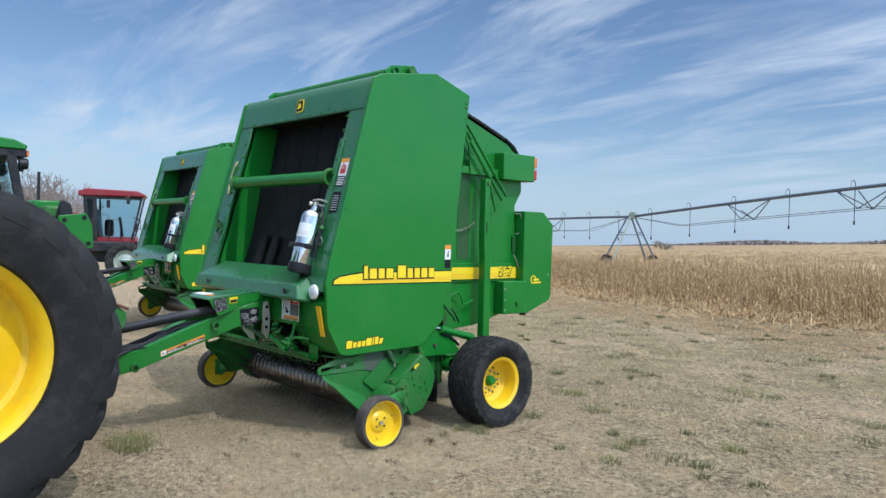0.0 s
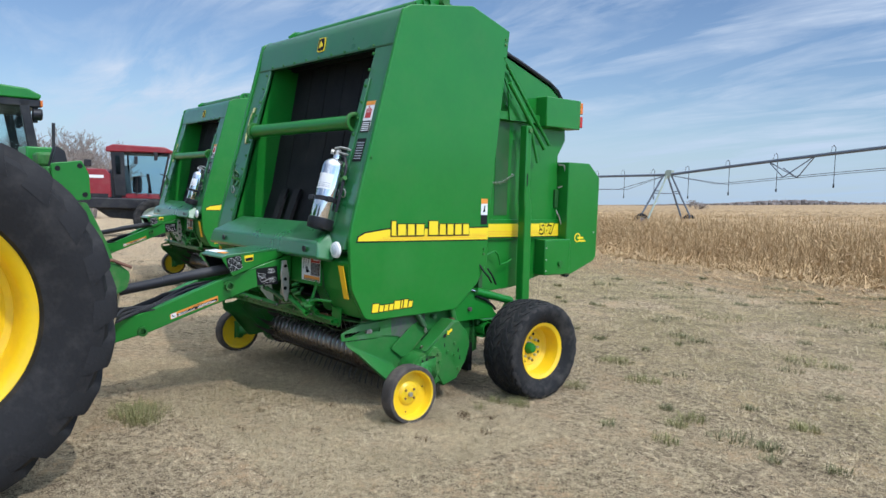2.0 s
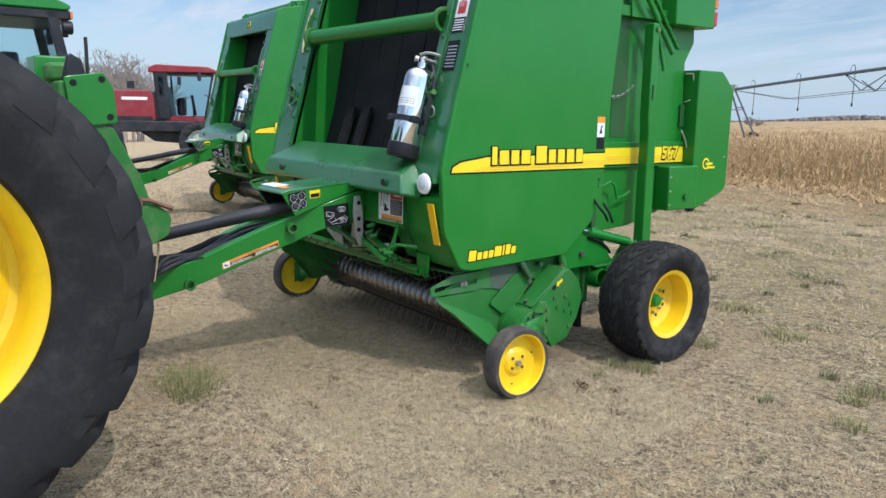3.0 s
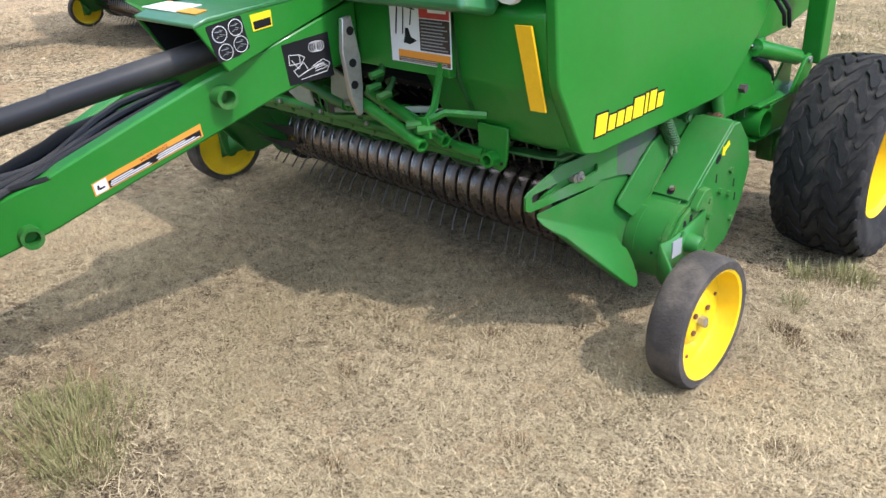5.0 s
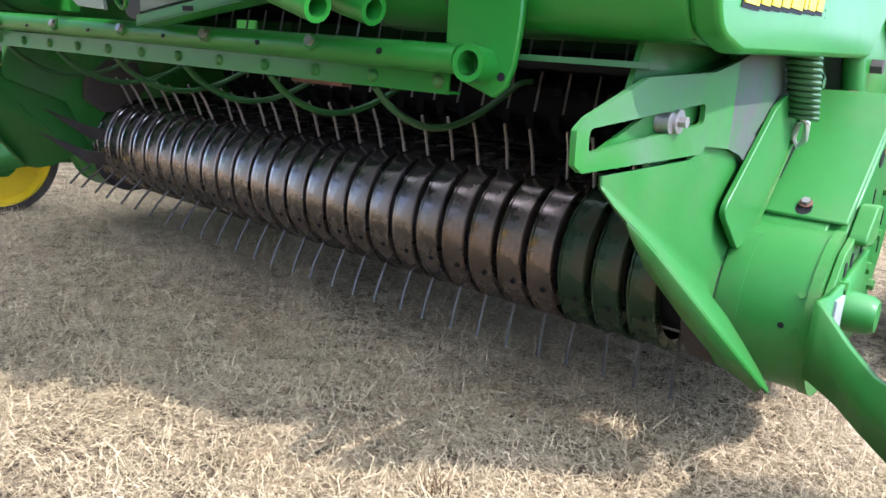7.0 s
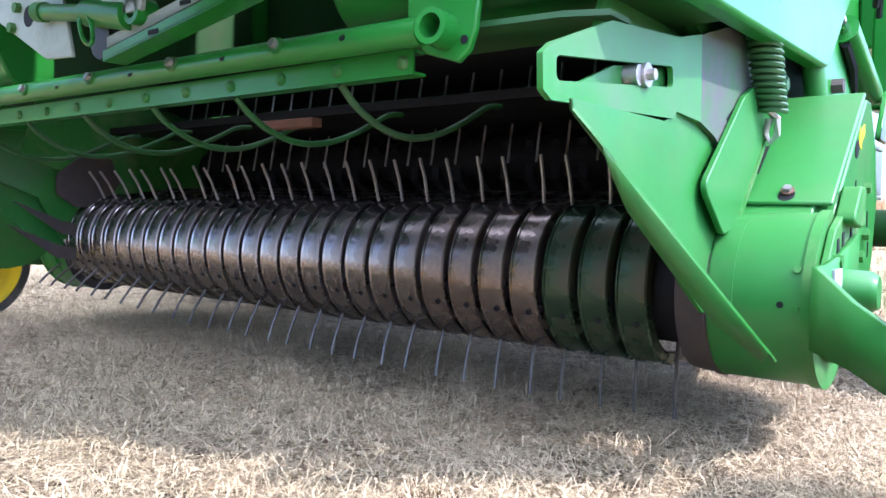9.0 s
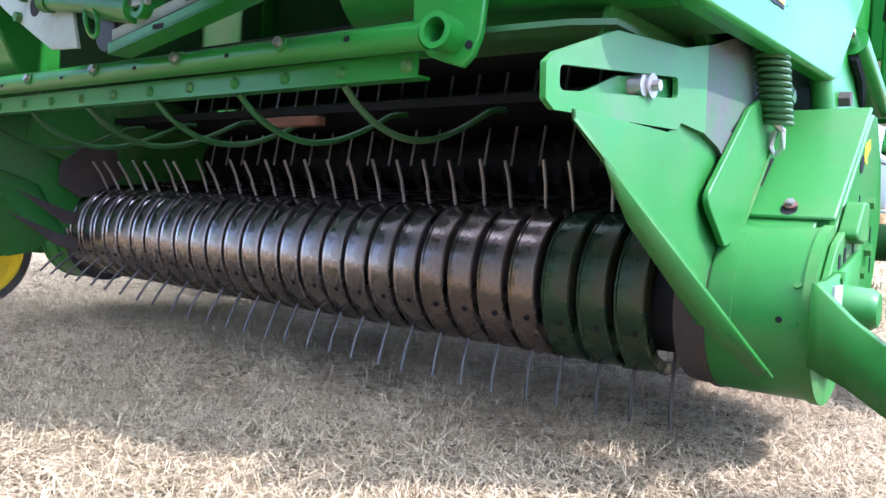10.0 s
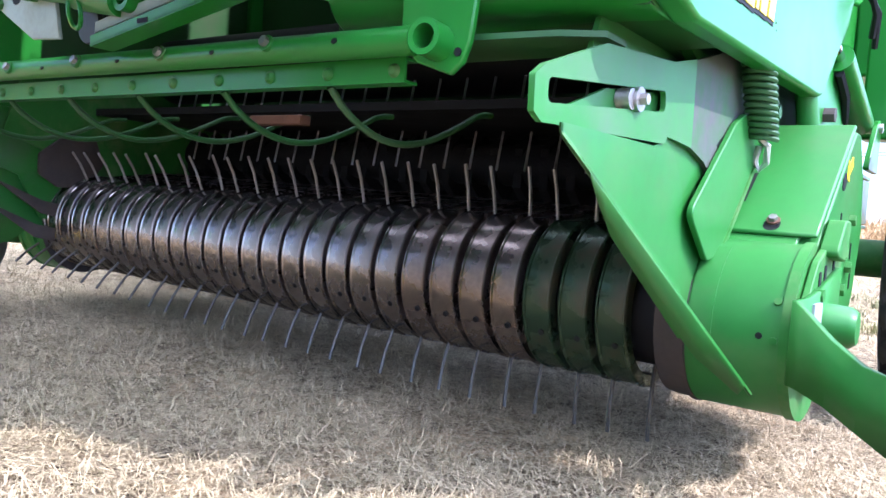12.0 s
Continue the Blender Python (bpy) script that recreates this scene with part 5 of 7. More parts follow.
    B("side_hole", Shape().prism([(0.300 + 0.017 * math.cos(a) + 0.006 * math.sin(a), 0.527 + 0.017 * math.sin(a)) for a in np.linspace(0, 6.0, 12)], X(1.1955), X(1.1975)), DECAL_K, cb)
    B("arrow_decal", Shape().prism([(0.322, 0.534), (0.345, 0.530), (0.340, 0.542), (0.374, 0.562), (0.366, 0.578), (0.333, 0.558), (0.326, 0.570)], X(1.1955), X(1.1974)), DECAL_Y, cb)
    # small slots and bolts in the side plate
    for y, z in ((0.19, 0.405), (0.205, 0.418), (0.30, 0.455), (0.44, 0.40), (0.46, 0.34)):
        B("side_slot", Shape().prism(round_poly([(y - 0.004, z - 0.016), (y + 0.004, z - 0.016), (y + 0.004, z + 0.016), (y - 0.004, z + 0.016)], 0.004), X(1.1955), X(1.1975)), DECAL_K, cb)
    for y, z in ((0.40, 0.46), (0.40, 0.37), (0.44, 0.26), (0.33, 0.40)):
        B("side_bolt", Shape().cyl((X(1.196), y, z), (X(1.208), y, z), 0.012, 6), GREEN_WORN, cb)
    # bolted end plate that carries the gauge arm
    ep = B("end_plate", Shape().prism(round_poly([(-0.02, 0.30), (0.06, 0.385), (0.165, 0.425), (0.235, 0.435), (0.265, 0.39), (0.26, 0.30), (0.22, 0.20), (0.10, 0.165), (0.01, 0.20)], 0.025), X(1.198), X(1.210)), GREEN_WORN, cb, bevel=0.002)
    B("plate_tab", Shape().prism(round_poly([(0.10, 0.395), (0.165, 0.455), (0.215, 0.455), (0.19, 0.385)], 0.012), X(1.198), X(1.228)), GREEN_WORN, ep, bevel=0.003)
    for y, z in ((0.165, 0.415), (0.225, 0.40), (0.235, 0.335), (0.215, 0.25), (0.045, 0.335)):
        B("plate_bolt", Shape().cyl((X(1.210), y, z), (X(1.224), y, z), 0.0115, 6), GREEN_WORN, ep)
    for y, z in ((0.115, 0.365), (0.155, 0.335), (0.185, 0.375), (0.075, 0.355)):
        B("plate_slot", Shape().prism(round_poly([(y - 0.008, z - 0.015), (y + 0.008, z - 0.015), (y + 0.008, z + 0.015), (y - 0.008, z + 0.015)], 0.007), X(1.2095), X(1.2115)), DECAL_K, ep)
    B("grease_cap", Shape().lathe([(0.0, s * 0.062), (0.026, s * 0.060), (0.033, s * 0.050), (0.036, s * 0.0)], (X(1.208), 0.094, 0.286), 24), GREEN_USED, ep, "rounded green bearing cap")
    # coil spring and its lugs
    pts = [(X(1.082 - 0.008 * a / (2 * math.pi * 17) + 0.0245 * math.cos(a)), 0.062 + 0.130 * a / (2 * math.pi * 17) + 0.0245 * math.sin(a), 0.765 - 0.175 * a / (2 * math.pi * 17)) for a in np.linspace(0, 2 * math.pi * 17, 17 * 12)]
    B("coil_spring", Shape().sweep(pts, 0.0052, 6), GREEN_DARK, label="green coil spring")
    B("spring_hook", Shape().sweep([(X(1.070), 0.195, 0.592), (X(1.082), 0.200, 0.580), (X(1.080), 0.210, 0.550), (X(1.068), 0.213, 0.538), (X(1.060), 0.210, 0.552), (X(1.066), 0.205, 0.580)], 0.006, 6), ZINC)
    B("spring_arm", Shape().sweep([(X(1.10), 0.50, 0.56), (X(1.09), 0.47, 0.66), (X(1.08), 0.44, 0.78)], 0.022, 10), GREEN_USED)
    B("spring_stud", Shape().cyl((X(1.0), 0.30, 0.655), (X(1.075), 0.30, 0.655), 0.013, 10), GREEN_DARK)
    B("stud_nut", Shape().cyl((X(1.055), 0.30, 0.655), (X(1.070), 0.30, 0.655), 0.021, 6), GREEN_DARK)
    B("spring_stud", Shape().cyl((X(1.06), 0.46, 0.625), (X(1.115), 0.46, 0.625), 0.012, 12), RUST)
    B("stud_nut", Shape().cyl((X(1.09), 0.46, 0.625), (X(1.106), 0.46, 0.625), 0.020, 6), RUST)
    # gauge wheel arm
    pa = [(1.216, 0.20, 0.375, 0.215), (1.216, 0.06, 0.345, 0.205), (1.214, -0.02, 0.334, 0.203), (1.205, -0.055, 0.331, 0.207), (1.208, -0.068, 0.331, 0.209), (1.222, -0.078, 0.322, 0.207), (1.265, -0.105, 0.288, 0.195), (1.31, -0.145, 0.265, 0.178), (1.375, -0.185, 0.252, 0.150), (1.392, -0.22, 0.25, 0.14)]
    ash = Shape()
    vs = []
    for a, b, zt, zb in pa:
        vs += [(X(a), b, zt), (X(a), b, zb)]
    ash.add(vs, [(2 * i, 2 * i + 1, 2 * i + 3, 2 * i + 2) for i in range(len(pa) - 1)])
    ga_ = B("gauge_arm", ash, GREEN_USED, label="bent green gauge-wheel arm")
    ao = ga_.modifiers.new("thickness", "SOLIDIFY"); ao.thickness = 0.011; ao.offset = 0
    B("arm_decal", Shape().box(X(1.2195), X(1.2235), -0.015, 0.045, 0.265, 0.325), DECAL_G, ga_)
    SHIFT[0] = Vector((0, 0, 0)) if s > 0 else Vector((0, 0.05, 0.006))
    # gauge wheel: rubber band tyre on a pressed yellow disc
    GC = (X(1.435), -0.22, 0.203)
    gw = B("gauge_wheel", Shape().cyl((X(1.37), *GC[1:]), (X(1.458), *GC[1:]), 0.013, 12), RUST, label="yellow gauge wheel with a worn rubber tyre")
    tp = [(0.176, -0.055), (0.199, -0.055), (0.206, -0.047), (0.208, -0.02), (0.208, 0.02), (0.206, 0.047), (0.199, 0.055), (0.176, 0.055)]
    B("tyre", Shape().lathe(tp, GC, 64, closed=True), RUBBER_W, gw)
    rp = [(0.0, 0.008), (0.06, 0.008), (0.070, 0.004), (0.085, -0.012), (0.155, -0.014), (0.161, 0.0), (0.166, 0.05), (0.1755, 0.054), (0.177, 0.0), (0.177, -0.05), (0.167, -0.05), (0.156, -0.022), (0.08, -0.02), (0.0, -0.004)]
    if s < 0:
        rp = [(r, -o) for r, o in rp]
    B("rim", Shape().lathe(rp, GC, 64), YELLOW, gw)
    for i, (a, r_) in enumerate(((15, 0.130), (165, 0.132), (262, 0.130))):
        a = radians(a)
        B("rim_bolt", Shape().cyl((X(1.418), GC[1] + r_ * math.cos(a), GC[2] + r_ * math.sin(a)), (X(1.426), GC[1] + r_ * math.cos(a), GC[2] + r_ * math.sin(a)), 0.006, 8), RUST, gw)
    for a in (40, 140, 215, 320):
        a = radians(a)
        B("hub_bolt", Shape().cyl((X(1.440), GC[1] + 0.047 * math.cos(a), GC[2] + 0.047 * math.sin(a)), (X(1.451), GC[1] + 0.047 * math.cos(a), GC[2] + 0.047 * math.sin(a)), 0.0085, 6), RUST, gw)
    B("hub_nut", Shape().cyl((X(1.443), *GC[1:]), (X(1.464), *GC[1:]), 0.017, 6), ZINC, gw)
    wb = B("wheel_bracket", Shape().prism(round_poly([(-0.285, 0.31), (-0.155, 0.31), (-0.180, 0.155), (-0.205, 0.135), (-0.235, 0.135), (-0.258, 0.155)], 0.015), X(1.362), X(1.378)), GREEN_WORN, gw, bevel=0.002)
    B("bracket_slot", Shape().prism(round_poly([(-0.232, 0.235), (-0.208, 0.235), (-0.212, 0.165), (-0.228, 0.165)], 0.008), X(1.3605), X(1.3625)), YELLOW, wb)

SHIFT[0] = Vector((0, 0.02, 0.04))
for s in (1, -1):
    B("inner_plate", Shape().prism([(-0.20, 0.52), (-0.15, 0.69), (0.80, 0.70), (0.80, 0.30), (0.10, 0.40)], s * 0.975, s * 0.987), GREEN_WORN)
# left crop divider cone
cc = B("crop_plate", Shape().prism(round_poly([(-0.10, 0.46), (-0.02, 0.525), (0.08, 0.52), (0.11, 0.44), (0.05, 0.36), (-0.04, 0.36), (-0.10, 0.40)], 0.015), -0.972, -0.960), DARK_RUST, label="dark rusty divider plate", bevel=0.002)
for z0, z1, y0, y1 in ((0.376, 0.296, -0.235, -0.095), (0.309, 0.222, -0.258, -0.11)):
    B("divider_blade", Shape().prism([(y0, z0), (y1, z1 + 0.022), (y1 + 0.06, z1 + 0.01), (y1 + 0.06, z1 - 0.03), (y1, z1 - 0.018)], -0.955, -0.943), DARK_RUST, cc)
SHIFT[0] = Vector((0, 0, 0))
for s in (1, -1):
    B("lower_wall", Shape().prism([(0.20, 0.62), (0.80, 0.70), (0.80, 0.34), (0.50, 0.22), (0.30, 0.18), (0.14, 0.20)], s * 1.000, s * 1.016), GREEN_USED)
    B("lower_wall", Shape().prism([(-0.10, 0.70), (0.75, 0.72), (0.75, 0.40), (0.15, 0.60)], s * 1.012, s * 1.03), GREEN_USED)

# ------------------------------------------------ main wheels and axle
def wheel_tyre(par, m, r, w, rim_r, lug_n, lug_h, style, material, label=""):
    """Tyre about the x axis, put at m under the wheel par, with its moulded lugs as pieces."""
    h = w / 2
    prof = [(rim_r, -h * 0.62), (rim_r + 0.02, -h * 0.78), (r * 0.80, -h * 0.99), (r * 0.90, -h), (r * 0.955, -h * 0.95), (r - 0.012, -h * 0.80), (r, -h * 0.4), (r + 0.002, 0)]
    prof = prof + [(a, -b) for a, b in prof[-2::-1]] + [(rim_r - 0.015, h * 0.5), (rim_r - 0.015, -h * 0.5)]
    ty = part("tyre", Shape().lathe(prof, (0, 0, 0), 72, closed=True), material, par, label, sharp=32)
    ty.matrix_basis = m

    def surf(a, x, hh):
        rad = np.interp(abs(x), [0, h * 0.4, h * 0.80, h * 0.95, h * 1.01], [r + 0.002, r, r - 0.012, r * 0.955, r * 0.90]) + hh
        return (x, rad * math.cos(a), rad * math.sin(a))
    step = 2 * math.pi / lug_n
    meshes = []
    if style == "block":
        # interlocking wavy blocks, worn round at the corners, in five rows
        for row in range(5):
            xc, flip = h * (-0.80 + 0.40 * row), (-1, 1, -1, 1, -1)[row]
            vs, n = [], 6
            for lev in (-0.006, lug_h):
                thin = 0.86 if lev > 0 else 1.0
                for k in range(n + 1):
                    u = -1 + 2 * k / n
                    wide = (0.62 if k in (0, n) else 1.0) * thin
                    a = flip * step * (0.34 * u + 0.15 * math.sin(math.pi * u))
                    for e in (-1, 1):
                        vs.append(surf(a + e * 0.36 * step * wide, xc + h * 0.195 * u * thin, lev))
            fs, o = [], 2 * (n + 1)
            for k in range(n):
                a0 = 2 * k
                fs += [(o + a0, o + a0 + 1, o + a0 + 3, o + a0 + 2), (a0, a0 + 2, o + a0 + 2, o + a0), (a0 + 1, o + a0 + 1, o + a0 + 3, a0 + 3)]
            fs += [(0, o, o + 1, 1), (2 * n, 2 * n + 1, o + 2 * n + 1, o + 2 * n)]
            meshes.append((Shape().add(vs, fs).mesh("lug", material, 50), (0.0, 0.42, 0.1, 0.6, 0.92)[row]))
    else:
        for sd in (1, -1):
            vs, n = [], 8
            for lev in (-0.01, lug_h):
                for k in range(n + 1):
                    u = k / n
                    x = sd * h * (1.01 - 1.06 * u)
                    half = step * (0.30 if lev < 0 else 0.19) * (1.15 - 0.35 * u)
                    hh = lev if k else min(lev, lug_h * 0.6)
                    for e in (-1, 1):
                        vs.append(surf(step * (0.95 * u ** 0.8) + e * half, x, hh))
            fs, o = [], 2 * (n + 1)
            for k in range(n):
                a0 = 2 * k
                fs += [(o + a0, o + a0 + 1, o + a0 + 3, o + a0 + 2), (a0, a0 + 2, o + a0 + 2, o + a0), (a0 + 1, o + a0 + 1, o + a0 + 3, a0 + 3)]
            fs += [(0, o, o + 1, 1), (2 * n, 2 * n + 1, o + 2 * n + 1, o + 2 * n)]
            meshes.append((Shape().add(vs, fs).mesh("lug", material, 50), 0.5 if sd > 0 else 0))
    for me, off in meshes:
        for i in range(lug_n):
            ob = part("lug", me, None, par)
            ob.matrix_basis = m @ Matrix.Rotation(step * (i + off), 4, "X")
    return ty


def baler_wheel(s):
    c = Matrix.Translation((s * 1.395, 1.05, 0.385))
    flip = Matrix.Diagonal((s, 1, 1, 1))
    wh = B("wheel", Shape().lathe([(0.0, 0.035), (0.03, 0.03), (0.043, 0.012), (0.047, -0.12)], (0, 0, 0), 24).move(c @ flip), GREEN, label="broad block-tread flotation wheel with yellow rim")
    wheel_tyre(wh, c, 0.386, 0.34, 0.212, 24, 0.010, "block", RUBBER, "black block-tread tyre dusted with earth")
    rp = [(0.05, -0.02), (0.125, -0.02), (0.135, -0.015), (0.145, -0.02), (0.185, 0.0), (0.190, 0.06), (0.197, 0.115), (0.215, 0.125), (0.226, 0.130), (0.228, 0.118), (0.205, 0.10), (0.200, 0.0), (0.195, -0.10), (0.14, -0.10), (0.13, -0.04)]
    B("rim", Shape().lathe(rp, (0, 0, 0), 64).move(c @ flip), YELLOW, wh, "deep yellow steel rim")
    for i in range(8):
        a = 2 * math.pi * i / 8
        B("wheel_bolt", Shape().cyl((-0.02, 0.085 * math.cos(a), 0.085 * math.sin(a)), (0.005, 0.085 * math.cos(a), 0.085 * math.sin(a)), 0.011, 6).move(c @ flip), ZINC, wh)
        a += math.pi / 8
        B("rim_hole", Shape().cyl((-0.0205, 0.118 * math.cos(a), 0.118 * math.sin(a)), (-0.0185, 0.118 * math.cos(a), 0.118 * math.sin(a)), 0.012, 10).move(c @ flip), DECAL_K, wh)
    return wh


for s in (1, -1):
    baler_wheel(s)
    B("axle_stub", Shape().cyl((s * 0.95, 1.05, 0.375), (s * 1.36, 1.05, 0.375), 0.05, 18), GREEN_WORN)
    B("axle_leg", Shape().prism(round_poly([(0.97, 0.47), (1.14, 0.47), (1.12, 0.31), (0.98, 0.31)], 0.03), s * 1.03, s * 1.10), GREEN_WORN, bevel=0.006)
    beam = B("axle_beam", Shape().pipe((s * 1.02, 0.83, 0.518), (s * 1.122, 0.83, 0.518), 0.060, 0.050, 28), GREEN, label="green axle beam with an open pivot tube")
    for z0, z1 in ((0.588, 0.600), (0.452, 0.462)):
        B("beam_flange", Shape().box(s * 0.99, s * 1.115, 0.77, 1.24, z0, z1), GREEN, beam, bevel=0.003)
    B("beam_web", Shape().prism(round_poly([(0.875, 0.465), (0.885, 0.52), (0.87, 0.586), (1.24, 0.586), (1.24, 0.465)], 0.01), s * 1.104, s * 1.114), GREEN, beam, bevel=0.002)
    B("beam_web", Shape().box(s * 0.992, s * 1.002, 0.78, 1.24, 0.462, 0.588), GREEN_DARK, beam)
    B("axle_gusset", Shape().prism(round_poly([(0.48, 0.60), (0.50, 0.86), (0.80, 0.86), (0.92, 0.66), (0.98, 0.603), (0.70, 0.603)], 0.012), s * 1.075, s * 1.088), GREEN, bevel=0.003)
    B("gusset_bolt", Shape().cyl((s * 1.085, 0.638, 0.695), (s * 1.112, 0.638, 0.695), 0.017, 6), DARK_RUST, label="rusty bolt")
    B("clevis_plate", Shape().prism(round_poly([(0.99, 0.603), (1.10, 0.735), (1.14, 0.75), (1.165, 0.72), (1.17, 0.603)], 0.012), s * 1.125, s * 1.139), GREEN, bevel=0.002)
    B("clevis_plate", Shape().prism(round_poly([(0.99, 0.603), (1.10, 0.735), (1.14, 0.75), (1.165, 0.72), (1.17, 0.603)], 0.012), s * 1.045, s * 1.057), GREEN, bevel=0.002)
    B("clevis_pin", Shape().cyl((s * 1.03, 1.13, 0.725), (s * 1.147, 1.13, 0.725), 0.014, 12), ZINC)
    # gate cylinder low on the side
    B("cylinder_body", Shape().cyl((s * 1.095, 0.70, 0.835), (s * 1.095, 1.10, 0.735), 0.033, 18), GREEN, label="green hydraulic cylinder")
    B("cylinder_rod", Shape().cyl((s * 1.095, 0.60, 0.860), (s * 1.095, 0.71, 0.833), 0.014, 12), CHROME)
    B("hose", Shape().sweep([(s * 1.10, 0.70, 0.80), (s * 1.10, 0.80, 0.765), (s * 1.09, 0.88, 0.72), (s * 1.07, 0.95, 0.67)], 0.011, 7), DECAL_K)
    B("hose", Shape().sweep([(s * 1.14, 0.83, 0.905), (s * 1.15, 0.79, 0.95), (s * 1.14, 0.74, 1.0), (s * 1.10, 0.72, 1.06)], 0.008, 6), DECAL_K)
    B("hose", Shape().sweep([(s * 1.14, 0.88, 0.89), (s * 1.15, 0.83, 0.96), (s * 1.12, 0.80, 1.02)], 0.008, 6), DECAL_K)
    B("bent_rod", Shape().sweep([(s * 1.06, 0.74, 0.99), (s * 1.06, 0.83, 1.12), (s * 1.06, 0.93, 1.155), (s * 1.06, 0.97, 1.13), (s * 1.06, 1.0, 1.04), (s * 1.06, 1.08, 1.055), (s * 1.06, 1.13, 1.08)], 0.008, 8), GREEN)

# ------------------------------------------------ tailgate
GATE = [(0.70, 2.86), (0.93, 2.83), (1.60, 2.59), (1.70, 2.52), (1.80, 2.40), (1.82, 2.12), (1.73, 1.98), (1.76, 0.97), (1.20, 0.83), (0.70, 0.80)]
for s in (1, -1):
    gw_ = B("gate_side", Shape().prism(round_poly(GATE, [0, 0, 0.05, 0.08, 0.06, 0.05, 0.03, 0.05, 0.05, 0]), s * 0.97, s * 1.0), GREEN, label="green tailgate side", bevel=0.005)
    rail = B("stripe_rail", Shape().box(s * 1.0, s * 1.022, 0.75, 1.755, 1.245, 1.415), GREEN, bevel=0.004)
    B("stripe", Shape().box(s * 1.0225, s * 1.0245, 0.78, 1.745, 1.268, 1.378), DECAL_Y, rail, "yellow stripe decal")
    for k in range(3):
        B("stripe_line", Shape().box(s * 1.0238, s * 1.0258, 0.78, 1.745, 1.285 + 0.014 * k, 1.2878 + 0.014 * k), DECAL_O, rail)
    B("stripe_shadow_line", Shape().box(s * 1.0225, s * 1.0240, 0.78, 1.745, 1.258, 1.266), DECAL_K, rail)
    # model number
    fc = bpy.data.curves.new("number", "FONT")
    fc.body, fc.size, fc.extrude, fc.align_x = "567", 0.125, 0.0012, "CENTER"
    fc.offset = 0.002
    tmp = bpy.data.objects.new("number", fc)
    scene.collection.objects.link(tmp)
    bpy.context.view_layer.update()
    me = bpy.data.meshes.new_from_object(tmp.evaluated_get(bpy.context.evaluated_depsgraph_get()))
    fc.offset = 0.008
    bpy.context.view_layer.update()
    me_k = bpy.data.meshes.new_from_object(tmp.evaluated_get(bpy.context.evaluated_depsgraph_get()))
    bpy.data.objects.remove(tmp)
    me.materials.clear(); me.materials.append(DECAL_Y)
    me_k.materials.clear(); me_k.materials.append(DECAL_K)
    rot = Matrix.Rotation(radians(90), 4, "Z") @ Matrix.Rotation(radians(90), 4, "X") if s > 0 else Matrix.Rotation(radians(-90), 4, "Z") @ Matrix.Rotation(radians(90), 4, "X")
    for mesh, dx, dy, dz, nm in ((me_k, 0.0268, 0.006, -0.006, "number_shadow"), (me, 0.0310, 0.0, 0.0, "number")):
        t = part(nm, mesh, None, rail, "yellow model number 567" if nm == "number" else "")
        t.matrix_basis = Matrix.Translation((s * (1.0 + dx), 1.585 + dy, 1.296 + dz)) @ rot
    # dark plate stands in for the shaded gap before the gate post
    B("gate_gap_shade", Shape().box(s * 0.999, s * 1.004, 0.96, 1.11, 1.45, 2.23), GREEN_DARK)
    # lamp box and lamps
    lb = B("lamp_box", Shape().box(s * 0.98, s * 1.125, 1.43, 1.87, 2.215, 2.47), GREEN, label="green lamp box at the rear", bevel=0.008)
    B("tail_lamp", Shape().box(s * 1.04, s * 1.12, 1.87, 1.91, 2.355, 2.455), AMBER, lb, "amber lamp", bevel=0.006)
    B("tail_lamp", Shape().box(s * 1.04, s * 1.12, 1.87, 1.91, 2.235, 2.335), REDLENS, lb, "red lamp", bevel=0.006)
    # cross rail and gusset
    B("gate_rail", Shape().box(s * 1.0, s * 1.05, 0.80, 1.52, 2.24, 2.31), GREEN, bevel=0.006)
    B("gusset", Shape().prism([(1.02, 2.49), (1.05, 2.24), (1.24, 2.24)], s * 1.05, s * 1.065), GREEN)
    # post
    po = [(1.155, 2.20), (1.215, 2.20), (1.215, 1.62), (1.245, 1.54), (1.255, 0.70), (1.165, 0.70), (1.165, 1.52), (1.155, 1.58)]
    B("gate_post", Shape().prism(po, s * 1.085, s * 1.165), GREEN, label="bent green gate post", bevel=0.008)
    B("post_slot", Shape().box(s * 1.1645, s * 1.1665, 1.172, 1.185, 1.70, 1.80), DECAL_K)
    B("post_bolt", Shape().cyl((s * 1.09, 1.19, 2.16), (s * 1.18, 1.19, 2.16), 0.02, 10), GREEN_WORN)
    # gas strut, long coil-sheathed rod
    pts = [(s * 1.10, 0.92 + 0.58 * u, 2.72 - 0.66 * u) for u in np.linspace(0, 1, 90)]
    B("strut_rod", Shape().cyl(pts[0], pts[-1], 0.013, 10), GREEN)
    coil = [(a + 0.017 * math.cos(i * 1.2), b, c + 0.017 * math.sin(i * 1.2)) for i, (a, b, c) in enumerate(pts)]
    B("strut_spring", Shape().sweep(coil, 0.005, 5), GREEN)
    B("strut", Shape().cyl((s * 1.12, 0.98, 2.53), (s * 1.12, 1.42, 2.02), 0.017, 12), GREEN)
    B("strut", Shape().cyl((s * 1.12, 1.24, 2.20), (s * 1.12, 1.34, 1.90), 0.012, 10), GREEN)
    B("strut_plate", Shape().prism([(0.94, 2.62), (1.0, 2.62), (1.12, 2.45), (1.06, 2.42)], s * 1.055, s * 1.07), GREEN)
    # chain
    for i in range(11):
        u = i / 10
        c = Vector((s * 1.03, 0.90 + 0.24 * u, 1.72 + 0.07 * u - 0.03 * math.sin(math.pi * u)))
